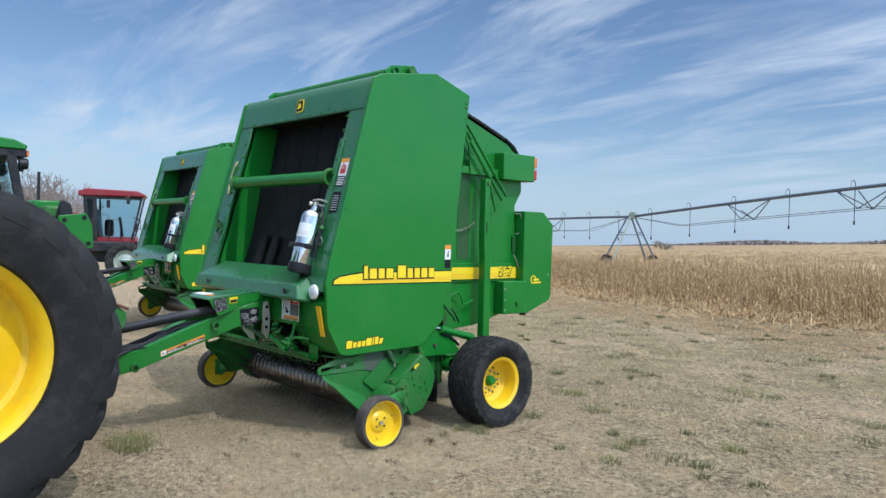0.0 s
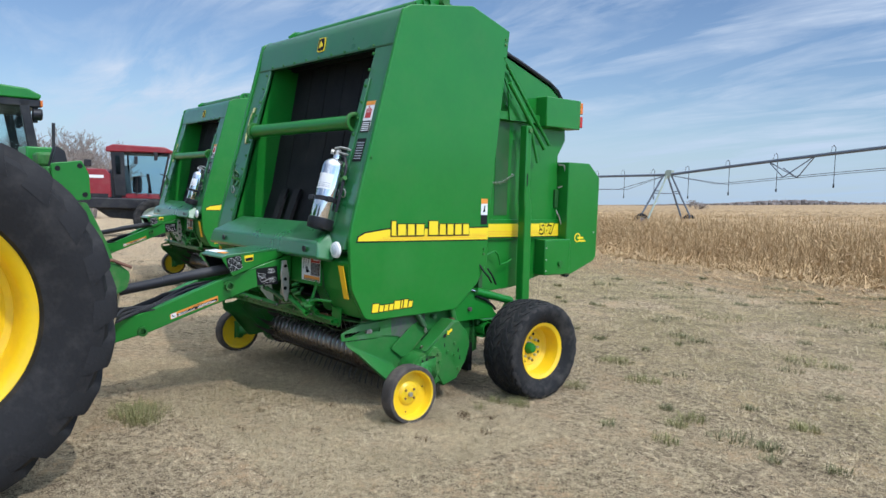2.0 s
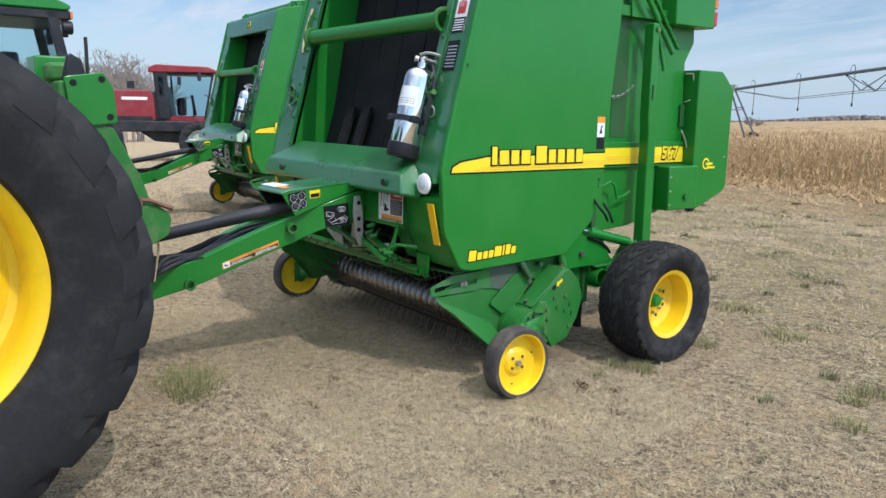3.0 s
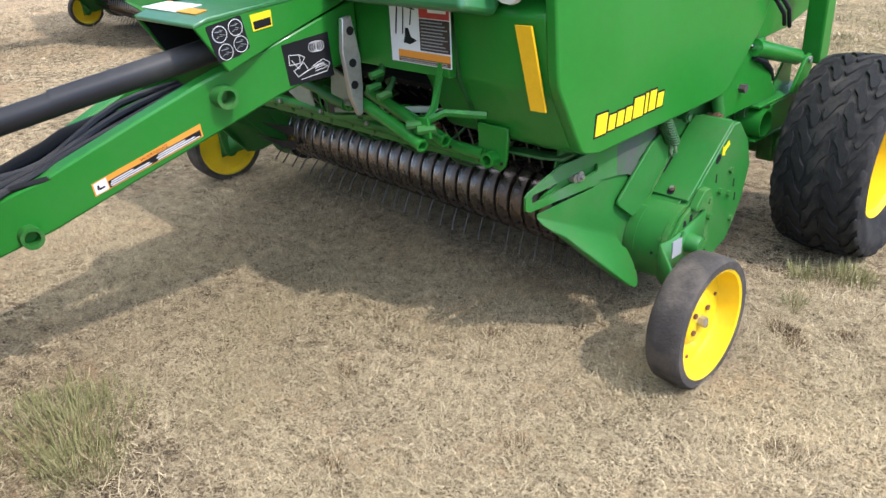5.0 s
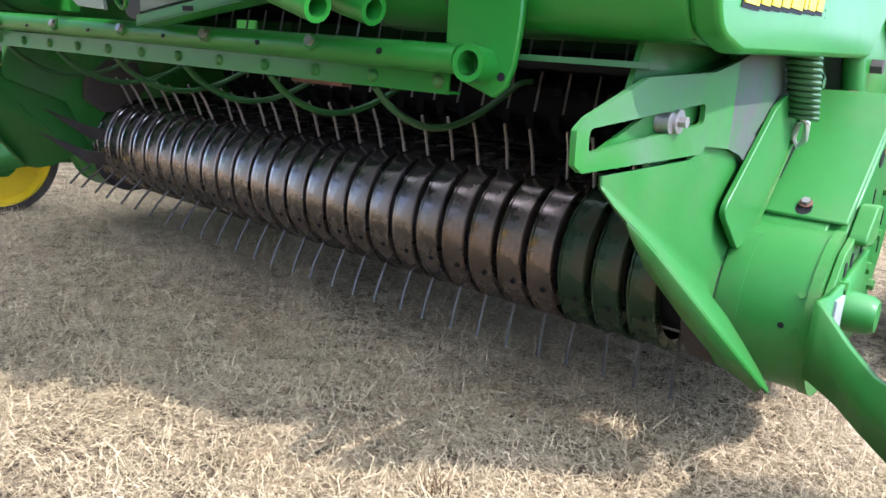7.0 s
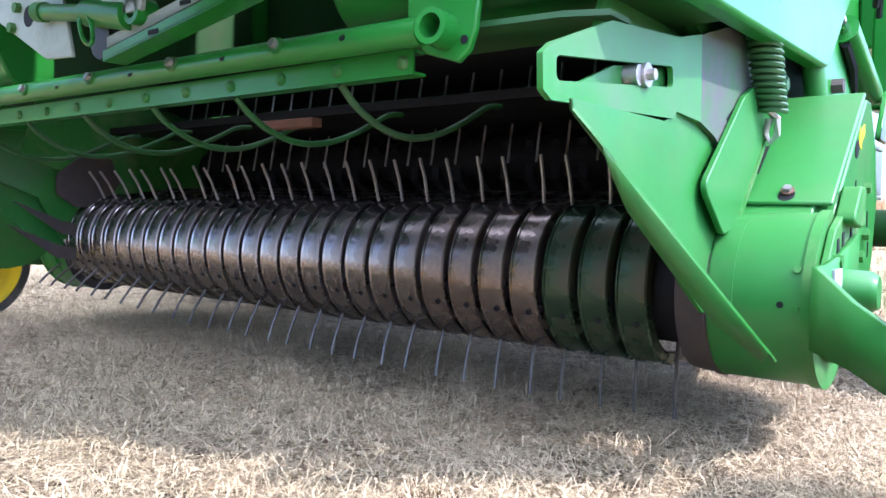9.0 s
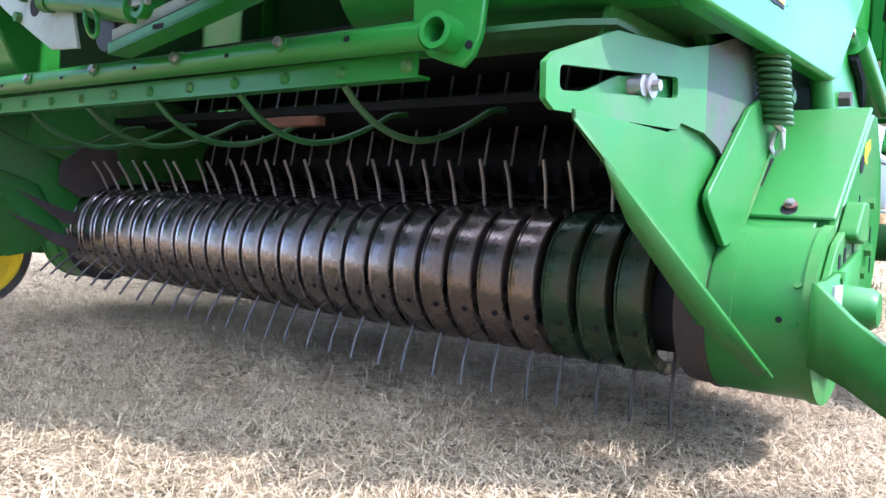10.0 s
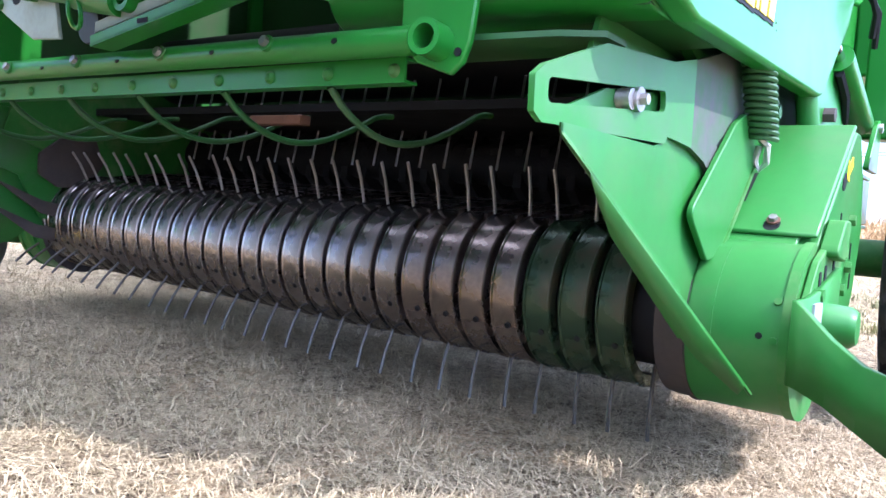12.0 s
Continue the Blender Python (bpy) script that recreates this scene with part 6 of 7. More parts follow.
        lk = Shape().lathe([(0.008, -0.002), (0.011, 0.0), (0.008, 0.002)], (0, 0, 0), 10, closed=True).move(Matrix.Translation(c) @ Matrix.Rotation(radians(90 * (i % 2)), 4, "Y") @ Matrix.Diagonal((1, 1.5, 1, 1)))
        B("chain_link", lk, ZINC)
    # small box low at the rear
    sb = B("side_box", Shape().box(s * 1.0, s * 1.13, 1.47, 1.80, 0.93, 1.245), GREEN, bevel=0.01)
    B("box_knob", Shape().cyl((s * 1.13, 1.66, 1.03), (s * 1.15, 1.66, 1.03), 0.025, 14), GREEN_WORN, sb)
    for i in range(3):
        B("box_bolt", Shape().cyl((s * 1.128, 1.485, 0.97 + 0.1 * i), (s * 1.134, 1.485, 0.97 + 0.1 * i), 0.008, 6), ZINC, sb)
    B("box_hinge", Shape().box(s * 1.0, s * 1.02, 1.69, 1.735, 1.52, 1.68), GREEN_DARK)
    B("latch_rod", Shape().sweep([(s * 1.03, 1.70, 1.50), (s * 1.05, 1.72, 1.44), (s * 1.05, 1.76, 1.36), (s * 1.05, 1.76, 1.24)], 0.006, 6), ZINC)
    B("grab_handle", Shape().sweep([(s * 1.02, 1.72, 1.90), (s * 1.07, 1.74, 1.90), (s * 1.07, 1.77, 1.80), (s * 1.07, 1.77, 1.72), (s * 1.02, 1.73, 1.70)], 0.006, 6), ZINC)
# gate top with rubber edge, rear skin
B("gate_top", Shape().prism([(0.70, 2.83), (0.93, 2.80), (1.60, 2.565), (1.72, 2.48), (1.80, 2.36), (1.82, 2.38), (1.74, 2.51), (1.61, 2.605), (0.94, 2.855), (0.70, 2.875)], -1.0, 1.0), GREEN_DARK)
for s in (1, -1):
    B("edge_trim", Shape().sweep([(s * 1.0, 0.80, 2.865), (s * 1.0, 1.2, 2.745), (s * 1.0, 1.58, 2.61), (s * 1.0, 1.69, 2.55), (s * 1.0, 1.76, 2.47), (s * 1.0, 1.80, 2.40)], 0.016, 6), BLACK)
B("gate_back", Shape().box(-0.98, 0.98, 1.70, 1.74, 0.95, 2.45), GREEN)
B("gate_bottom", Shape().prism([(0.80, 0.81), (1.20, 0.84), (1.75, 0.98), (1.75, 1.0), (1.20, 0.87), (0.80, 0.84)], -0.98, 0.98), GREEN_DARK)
# net-wrap box across the rear
WRAP = [(1.75, 1.925), (2.03, 1.925), (2.18, 1.80), (2.17, 1.05), (1.82, 0.925), (1.75, 0.94)]
wb = B("wrap_box", Shape().prism(round_poly(WRAP, [0.01, 0.05, 0.05, 0.08, 0.02, 0.01], 5), -1.12, 1.12), GREEN, label="green net-wrap box with rounded edges", bevel=0.008)
for s in (1, -1):
    lgo = B("mark", Shape().lathe([(0.030, 0), (0.036, 0.001), (0.042, 0)], (s * 1.1215, 1.90, 1.255), 20), DECAL_Y, wb, "small yellow mark")
    for i in range(2):
        B("mark_bar", Shape().box(s * 1.1205, s * 1.122, 1.90 + 0.015 * i, 1.98 + 0.03 * i, 1.245 - 0.028 * i, 1.262 - 0.028 * i), DECAL_Y, lgo)
    B("box_screw", Shape().cyl((s * 1.12, 2.12, 1.30), (s * 1.126, 2.12, 1.30), 0.008, 8), ZINC, wb)
    B("box_foot", Shape().cyl((s * 1.05, 1.80, 0.93), (s * 1.10, 1.80, 0.93), 0.03, 12), BLACK, wb)

# ---------------------------------------------------------------- second baler
SECOND = pose(-6.8, 1.85, 0.0, 0, 0, -3.8)
baler_far = copy_thing(baler, SECOND)
tagged(baler_far, "green round baler with yellow wheels, hitched to the farther tractor")

# ---------------------------------------------------------------- fire extinguishers
ext = thing("fire_extinguisher", "polished steel fire extinguisher strapped to a baler front", "fire extinguisher", "fire extinguishers on the balers")
EM = Matrix.Translation((0.80, lean(1.34) - 0.075, 1.335)) @ Matrix.Rotation(radians(-15), 4, "X")


def E_(name, sh, material, label="", **kw):
    return part(name, sh.move(EM), material, ext, label, **kw)


E_("cylinder", Shape().lathe([(0.0, 0.04), (0.085, 0.04), (0.089, 0.05), (0.089, 0.46), (0.084, 0.49), (0.062, 0.515), (0.030, 0.53), (0.030, 0.555), (0.0, 0.555)], (0, 0, 0), 40, "z"), CHROME, "mirror-polished steel cylinder")
E_("cup", Shape().lathe([(0.0, 0.0), (0.090, 0.0), (0.096, 0.01), (0.097, 0.075), (0.091, 0.078)], (0, 0, 0), 36, "z"), BLACK, "black rubber foot cup")
lab = Shape()
k = 14
vs = [(0.0902 * math.cos(radians(205 + 130 * i / k)), 0.0902 * math.sin(radians(205 + 130 * i / k)), z) for i in range(k + 1) for z in (0.285, 0.40)]
lab.add(vs, [(2 * i, 2 * i + 2, 2 * i + 3, 2 * i + 1) for i in range(k)])
paper = E_("label_sheet", lab, DECAL_W, "white paper label with small print")
for zz in (0.30, 0.312, 0.326, 0.345, 0.36, 0.375, 0.388):
    lb = Shape()
    a0, a1 = (212, 262) if zz > 0.34 else (215, 325)
    vs = [(0.0906 * math.cos(radians(a0 + (a1 - a0) * i / 8)), 0.0906 * math.sin(radians(a0 + (a1 - a0) * i / 8)), z) for i in range(9) for z in (zz, zz + 0.0045)]
    lb.add(vs, [(2 * i, 2 * i + 2, 2 * i + 3, 2 * i + 1) for i in range(8)])
    part("text_bar", lb.move(EM), DECAL_G, paper)
E_("strap", Shape().lathe([(0.0905, 0.20), (0.0935, 0.202), (0.0935, 0.232), (0.0905, 0.234)], (0, 0, 0), 36, "z"), BLACK, "black rubber strap")
E_("strap_buckle", Shape().box(-0.12, -0.06, -0.085, -0.05, 0.198, 0.237), BLACK, bevel=0.006)
E_("strap_buckle", Shape().box(0.07, 0.12, -0.06, -0.02, 0.195, 0.235), BLACK, bevel=0.006)
E_("mount", Shape().box(-0.05, 0.09, 0.075, 0.13, 0.03, 0.40), BLACK, bevel=0.006)
E_("valve", Shape().lathe([(0.0, 0.55), (0.024, 0.55), (0.024, 0.585), (0.016, 0.60), (0.0, 0.60)], (0, 0, 0), 16, "z"), ZINC)
E_("lever", Shape().sweep([(-0.01, -0.03, 0.60), (0.03, -0.01, 0.615), (0.085, 0.01, 0.61), (0.125, 0.02, 0.60)], 0.009, 6), ZINC, "steel squeeze lever")
E_("carry_handle", Shape().sweep([(-0.01, -0.02, 0.585), (0.04, 0.0, 0.575), (0.10, 0.02, 0.565)], 0.008, 6), ZINC)
E_("pressure_gauge", Shape().cyl((-0.02, -0.025, 0.575), (-0.03, -0.045, 0.575), 0.018, 14), ZINC)
E_("nozzle", Shape().sweep([(0.02, 0.0, 0.58), (0.07, 0.02, 0.55), (0.105, 0.03, 0.47), (0.11, 0.035, 0.30), (0.105, 0.035, 0.14)], 0.012, 8), BLACK)
copy_thing(ext, SECOND)

# ---------------------------------------------------------------- near tractor: rear wheels, axle and hitch
tractor = thing("tractor", "green tractor with big yellow-rimmed rear wheels, hitched to the baler", "tractor", "tractors in front of the balers")
TY, TZ = -3.15, 0.945


def tractor_wheel(par, x, y, s):
    c = Matrix.Translation((x, y, TZ))
    flip = Matrix.Diagonal((s, 1, 1, 1))
    wh = part("wheel", Shape().lathe([(0.0, 0.06), (0.10, 0.055), (0.13, 0.03), (0.14, -0.2)], (0, 0, 0), 32).move(c @ flip), YELLOW, par, "tall lugged rear tractor wheel")
    wheel_tyre(wh, c @ Matrix.Rotation(radians(7), 4, "X"), 0.915, 0.50, 0.572, 22, 0.048, "bar", RUBBER_B, "black tractor tyre with deep bar lugs")
    rp = [(0.10, 0.03), (0.22, 0.03), (0.25, 0.02), (0.38, -0.06), (0.47, -0.08), (0.503, -0.06), (0.513, 0.06), (0.524, 0.12), (0.556, 0.15), (0.572, 0.165), (0.583, 0.16), (0.577, 0.14), (0.54, 0.09), (0.53, -0.1), (0.10, -0.1)]
    part("rim", Shape().lathe(rp, (0, 0, 0), 72).move(c @ flip), YELLOW, wh, "dished yellow steel rim")
    for i in range(10):
        a = 2 * math.pi * i / 10
        part("wheel_bolt", Shape().cyl((0.025, 0.19 * math.cos(a), 0.19 * math.sin(a)), (0.05, 0.19 * math.cos(a), 0.19 * math.sin(a)), 0.018, 6).move(c @ flip), ZINC, wh)


tractor_wheel(tractor, 1.25, TY, 1)
tractor_wheel(tractor, -1.25, TY, -1)
part("axle", Shape().cyl((-1.2, TY, TZ), (1.2, TY, TZ), 0.11, 20), GREEN_DARK, tractor)
part("transmission", Shape().prism(round_poly([(-0.30, 0.55), (0.30, 0.55), (0.34, 0.85), (0.28, 1.25), (-0.28, 1.25), (-0.34, 0.85)], 0.05), TY - 0.8, TY + 0.45, "y"), GREEN, tractor, bevel=0.01)
part("drawbar", Shape().box(-0.05, 0.05, TY + 0.2, -2.22, 0.44, 0.495), STEEL, tractor, bevel=0.006)
part("shaft_shield", Shape().prism([(-0.22, 0.66), (-0.24, 0.92), (0.24, 0.92), (0.22, 0.66), (0.20, 0.66), (0.21, 0.89), (-0.21, 0.89), (-0.20, 0.66)], TY + 0.45, TY + 0.68, "y"), BLACK, tractor)
for s in (1, -1):
    part("lift_arm", Shape().sweep([(s * 0.35, TY + 0.2, 0.62), (s * 0.40, TY + 0.6, 0.72), (s * 0.43, TY + 1.05, 0.92)], 0.045, 8), GREEN, tractor)
    part("lift_rod", Shape().cyl((s * 0.38, TY + 0.35, 1.38), (s * 0.41, TY + 0.7, 0.78), 0.03, 12), GREEN, tractor)
    part("rocker_arm", Shape().prism(round_poly([(TY + 0.05, 1.30), (TY + 0.05, 1.44), (TY + 0.40, 1.46), (TY + 0.44, 1.38), (TY + 0.35, 1.30)], 0.03), s * 0.33, s * 0.39), GREEN, tractor, bevel=0.006)

# three-point quick coupler carried on the tractor's lift arms
coupler = thing("quick_coupler", "green bolted three-point quick coupler with hooks, behind a tractor", "hitch", m=Matrix.Translation((0, -0.10, 0.015)))
for s in (1, -1):
    x0, x1 = s * 0.36, s * 0.46
    leg = part("side_leg", Shape().prism([(-2.20, 1.50), (-1.985, 1.48), (-1.86, 1.22), (-1.80, 1.04), (-1.94, 1.00), (-2.02, 1.20), (-2.12, 1.36)], x0, x1), GREEN_WORN, coupler, bevel=0.008)
    pl = part("corner_plate", Shape().prism(round_poly([(-2.20, 1.72), (-2.02, 1.745), (-1.975, 1.66), (-1.965, 1.50), (-2.17, 1.48)], 0.015), s * 0.455, s * 0.475), GREEN, coupler, bevel=0.004)
    for y, z in ((-2.16, 1.69), (-2.03, 1.71), (-2.13, 1.52), (-2.0, 1.53)):
        part("plate_hole", Shape().cyl((s * 0.4745, y, z), (s * 0.4765, y, z), 0.017, 10), DECAL_K, pl)
    part("hook", Shape().prism(round_poly([(-1.99, 1.06), (-1.80, 1.09), (-1.72, 1.02), (-1.74, 0.92), (-1.86, 0.86), (-1.98, 0.92)], 0.05), x0 + 0.02 * s, x1 + 0.02 * s), GREEN_WORN, coupler, bevel=0.006)
    part("hook_pin", Shape().cyl((s * 0.34, -1.90, 1.10), (s * 0.50, -1.90, 1.10), 0.03, 14), RUST, coupler)
    part("latch_lever", Shape().sweep([(s * 0.48, -1.93, 1.12), (s * 0.49, -1.84, 1.11), (s * 0.49, -1.72, 1.06)], 0.012, 6), RUST, coupler)
part("top_beam", Shape().box(-0.45, 0.45, -2.22, -2.06, 1.56, 1.70), GREEN_WORN, coupler, bevel=0.012)
part("centre_box", Shape().box(-0.12, 0.12, -2.26, -2.04, 1.58, 1.83), GREEN, coupler, bevel=0.01)
part("beam_cap", Shape().box(0.18, 0.34, -2.24, -2.08, 1.70, 1.79), GREEN_WORN, coupler, bevel=0.02)
for x in (0.37, 0.44):
    part("ear", Shape().prism([(-2.19, 1.70), (-2.09, 1.70), (-2.11, 1.80), (-2.16, 1.83)], x - 0.012, x + 0.012), BLACK, coupler, bevel=0.004)
# remote hoses hanging down to the tongue
for k in range(3):
    p0 = Vector((0.30 - 0.08 * k, -2.05, 1.30))
    pts = [(p0.x - 0.06 * u + 0.03 * math.sin(5 * u + k), -2.05 + 0.28 * math.sin(math.pi * u * 0.9) + 0.03 * k, 1.30 - 0.62 * u) for u in np.linspace(0, 1, 20)]
    part("hydraulic_hose", Shape().sweep(pts, 0.014, 8), BLACK, coupler)
for k in range(3):
    e = 0.022 * k
    pts = [(0.36 - e, -1.93 + e, 1.02), (0.36 - e, -1.90, 0.90 - e), (0.30, -1.86 + e, 0.78), (0.22 + e, -1.84, 0.67 - e), (0.13, -1.76 + e, 0.625 + e), (0.05 - e, -1.60, 0.665 + e), (0.02 - e, -1.40, 0.72), (0.03 - e, -1.15, 0.80 + e), (0.05 - e, -0.90, 0.88)]
    fine = []
    for q in range(len(pts) - 1):
        p_, a_, b_, n_q = (Vector(pts[max(0, q - 1)]), Vector(pts[q]), Vector(pts[q + 1]), Vector(pts[min(len(pts) - 1, q + 2)]))
        for u in (0.0, 0.25, 0.5, 0.75):
            fine.append(tuple(0.5 * ((2 * a_) + (b_ - p_) * u + (2 * p_ - 5 * a_ + 4 * b_ - n_q) * u * u + (3 * a_ - p_ - 3 * b_ + n_q) * u ** 3)))
    part("hydraulic_hose", Shape().sweep(fine, 0.0125, 8), BLACK, coupler)
part("cord", Shape().sweep([(0.44, -1.80, 1.05), (0.42, -1.78, 0.85), (0.38, -1.80, 0.66)], 0.006, 6), mat("tan_rope", (0.42, 0.33, 0.2), 0.9), coupler)

# ---------------------------------------------------------------- farther tractor
ft = thing("tractor", "green tractor with cab, amber corner lamp and yellow wheels", "tractor", "tractors in front of the balers", m=pose(-6.66, 1.80, 0.0, 0, 0, -3.8))
tractor_wheel(ft, 1.25, TY, 1)
tractor_wheel(ft, -1.25, TY, -1)
F = lambda name, sh, material, label="", bevel=0.0: part(name, sh, material, ft, label, bevel)
F("axle", Shape().cyl((-1.2, TY, TZ), (1.2, TY, TZ), 0.11, 16), GREEN_DARK)
F("transmission", Shape().box(-0.32, 0.32, TY - 2.6, TY + 0.45, 0.6, 1.3), GREEN_DARK, bevel=0.02)
F("engine_hood", Shape().prism(round_poly([(-0.42, 1.2), (-0.45, 1.75), (-0.3, 1.95), (0.3, 1.95), (0.45, 1.75), (0.42, 1.2)], 0.06), TY - 3.6, TY - 1.0, "y"), GREEN, bevel=0.01)
roof = F("roof", Shape().prism(round_poly([(TY - 1.35, 2.74), (TY - 1.25, 2.86), (TY - 0.2, 2.91), (TY + 0.32, 2.87), (TY + 0.50, 2.79), (TY + 0.48, 2.73)], 0.04), -0.86, 0.86), GREEN, "green cab roof", 0.02)
F("roof_edge", Shape().box(-0.84, 0.84, TY - 1.25, TY + 0.49, 2.62, 2.735), BLACK, bevel=0.02)
for s in (1, -1):
    part("corner_lamp", Shape().box(s * 0.66, s * 0.85, TY + 0.485, TY + 0.515, 2.635, 2.72), AMBER, roof, "amber corner lamp", 0.006)
    wl_ = part("work_lamp", Shape().lathe([(0.0, 0.05), (0.070, 0.05), (0.082, 0.03), (0.07, -0.06), (0.0, -0.08)], (s * 0.80, TY + 0.46, 2.53), 20, "y"), BLACK, roof, "round work lamp")
    part("lens", Shape().disc((s * 0.80, TY + 0.512, 2.53), 0.060, "y", 20), LENS, wl_)
    part("lamp_arm", Shape().box(s * 0.70, s * 0.80, TY + 0.40, TY + 0.46, 2.42, 2.66), BLACK, roof, bevel=0.01)
    F("pillar", Shape().prism([(TY + 0.22, 2.72), (TY + 0.34, 2.72), (TY + 0.52, 1.72), (TY + 0.40, 1.72)], s * 0.76, s * 0.84), BLACK, bevel=0.012)
    F("pillar", Shape().box(s * 0.78, s * 0.84, TY - 1.1, TY - 1.02, 1.3, 2.72), BLACK, bevel=0.01)
    g = F("side_glass", Shape().prism([(TY - 1.05, 1.4), (TY - 1.05, 2.70), (TY + 0.24, 2.70), (TY + 0.42, 1.72), (TY + 0.2, 1.4)], s * 0.800, s * 0.806), GLASS)
    g.visible_shadow = False
    F("fender", Shape().prism([(TY - 0.6, 1.78), (TY - 0.2, 1.95), (TY + 0.35, 1.92), (TY + 0.75, 1.66), (TY + 0.72, 1.62), (TY + 0.33, 1.86), (TY - 0.2, 1.88), (TY - 0.6, 1.70)], s * 0.82, s * 1.42), GREEN, bevel=0.01)
g = F("rear_glass", Shape().prism([(TY + 0.34, 2.70), (TY + 0.346, 2.70), (TY + 0.516, 1.74), (TY + 0.51, 1.74)], -0.76, 0.76), GLASS)
g.visible_shadow = False
F("cab_floor", Shape().box(-0.82, 0.82, TY - 1.1, TY + 0.5, 1.22, 1.42), BLACK, bevel=0.02)
F("rear_sill", Shape().box(-0.84, 0.84, TY + 0.36, TY + 0.56, 1.62, 1.73), GREEN, bevel=0.015)
F("seat", Shape().prism(round_poly([(-0.26, 1.4), (-0.27, 2.05), (-0.2, 2.25), (0.2, 2.25), (0.27, 2.05), (0.26, 1.4)], 0.08), TY - 0.25, TY - 0.05, "y"), BLACK, bevel=0.03)
F("antenna", Shape().cyl((0.98, TY + 0.62, 1.90), (0.98, TY + 0.62, 2.42), 0.022, 10), BLACK)
F("drawbar", Shape().box(-0.05, 0.05, TY + 0.2, -2.22, 0.44, 0.495), STEEL)

# ---------------------------------------------------------------- red windrower in the distance
CAMR, CAMF = Vector((0.672, 0.741, 0)), Vector((-0.741, 0.672, 0))
eye0 = Vector((6.17, -3.9, 1.67))
wpos = Vector((-24.3, 6.97, 0))
wz = float(ground_z(wpos.x, wpos.y))
wr = thing("windrower", "red self-propelled windrower with dark cab, parked on the grass", "windrower", m=Matrix.Translation((wpos.x, wpos.y, wz)) @ Matrix.Rotation(math.atan2(CAMR.y, CAMR.x) + radians(19), 4, "Z"))
W = lambda name, sh, material, label="", bevel=0.0, parent=None: part(name, sh, material, parent or wr, label, bevel)
for y in (-0.2, -3.0):
    sgn = 1 if y > -1 else -1
    cw = Matrix.Translation((0.33, y, 0.73)) @ Matrix.Rotation(radians(90), 4, "Z")
    wh = W("drive_wheel", Shape().cyl((0.33, y + 0.05, 0.73), (0.33, y - 0.30, 0.73), 0.12, 20), ZINC, "lugged drive wheel with grey rim")
    wheel_tyre(wh, cw, 0.66, 0.46, 0.40, 18, 0.035, "bar", RUBBER)
    W("rim", Shape().lathe([(0.05, -0.16), (0.2, -0.15), (0.30, -0.08), (0.36, -0.12), (0.40, -0.20), (0.41, -0.1), (0.05, 0.1)], (0.33, y, 0.73), 36, "y"), GALV_L, parent=wh)
W("chassis", Shape().box(-3.4, 0.5, -2.7, -0.45, 1.05, 1.42), BLACK, bevel=0.04)
W("leg", Shape().prism([(-0.2, 0.6), (0.25, 0.6), (0.35, 1.1), (-0.35, 1.1)], -0.62, -0.45, "y"), BLACK)
W("engine_hood", Shape().prism(round_poly([(-3.5, 1.42), (-3.55, 2.25), (-3.3, 2.40), (-1.30, 2.42), (-1.15, 2.25), (-1.10, 1.42)], 0.08), -2.6, -0.40, "y"), RED, "red engine hood", 0.03)
W("underframe", Shape().prism([(-1.7, 1.06), (-1.2, 0.72), (-0.3, 0.66), (0.1, 1.06)], -2.3, -0.9, "y"), BLACK, bevel=0.04)
W("hood_skirt", Shape().box(-3.3, -1.2, -2.615, -2.598, 1.42, 1.56), BLACK)
W("hood_stripe", Shape().box(-2.15, -1.35, -2.612, -2.598, 2.10, 2.20), DECAL_W, "plain white brand bar")
W("cab_base", Shape().prism(round_poly([(-1.2, 1.42), (-1.2, 2.3), (-1.05, 2.5), (-0.78, 2.6), (-0.6, 1.42)], 0.05), -2.5, -0.37, "y"), BLACK, bevel=0.03)
W("cab_roof", Shape().prism(round_poly([(-1.30, 3.02), (-1.28, 3.18), (-1.05, 3.28), (0.65, 3.24), (0.92, 3.12), (0.88, 3.04)], 0.05), -2.6, -0.35, "y"), RED, "red cab roof", 0.05)
W("cab_rear_wall", Shape().prism([(-0.98, 1.5), (-1.12, 3.05), (-0.70, 3.05), (-0.64, 1.5)], -2.56, -2.50, "y"), BLACK, bevel=0.01)
g = W("rear_quarter_glass", Shape().prism([(-0.95, 2.25), (-1.0, 2.9), (-0.82, 2.9), (-0.80, 2.25)], -2.570, -2.565, "y"), GLASS_T)
W("roof_lining", Shape().box(-1.15, 0.75, -2.5, -0.45, 2.98, 3.04), BLACK)
for y in (-0.46, -2.50):
    for x0, x1 in ((-0.98, -1.12), (-0.72, -0.78), (0.48, 0.80)):
        W("cab_post", Shape().cyl((x0, y, 1.5), (x1, y, 3.1), 0.036, 8), BLACK)
    g = W("cab_glass", Shape().prism([(-0.75, 1.55), (-0.78, 3.08), (0.78, 3.08), (0.48, 1.55)], y, y + 0.006, "y"), GLASS_T)
    g.visible_shadow = False
g = W("front_glass", Shape().add([(0.48, -2.5, 1.55), (0.80, -2.5, 3.08), (0.80, -0.46, 3.08), (0.48, -0.46, 1.55)], [(0, 1, 2, 3)]), GLASS_T)
g.visible_shadow = False
W("cab_sill", Shape().box(-0.8, 0.6, -2.5, -0.42, 1.40, 1.58), RED, bevel=0.03)
W("seat", Shape().box(-0.5, -0.2, -1.7, -1.25, 1.6, 2.2), BLACK, bevel=0.08)
W("steering_column", Shape().cyl((0.1, -1.5, 1.6), (0.0, -1.5, 2.3), 0.05, 8), BLACK)
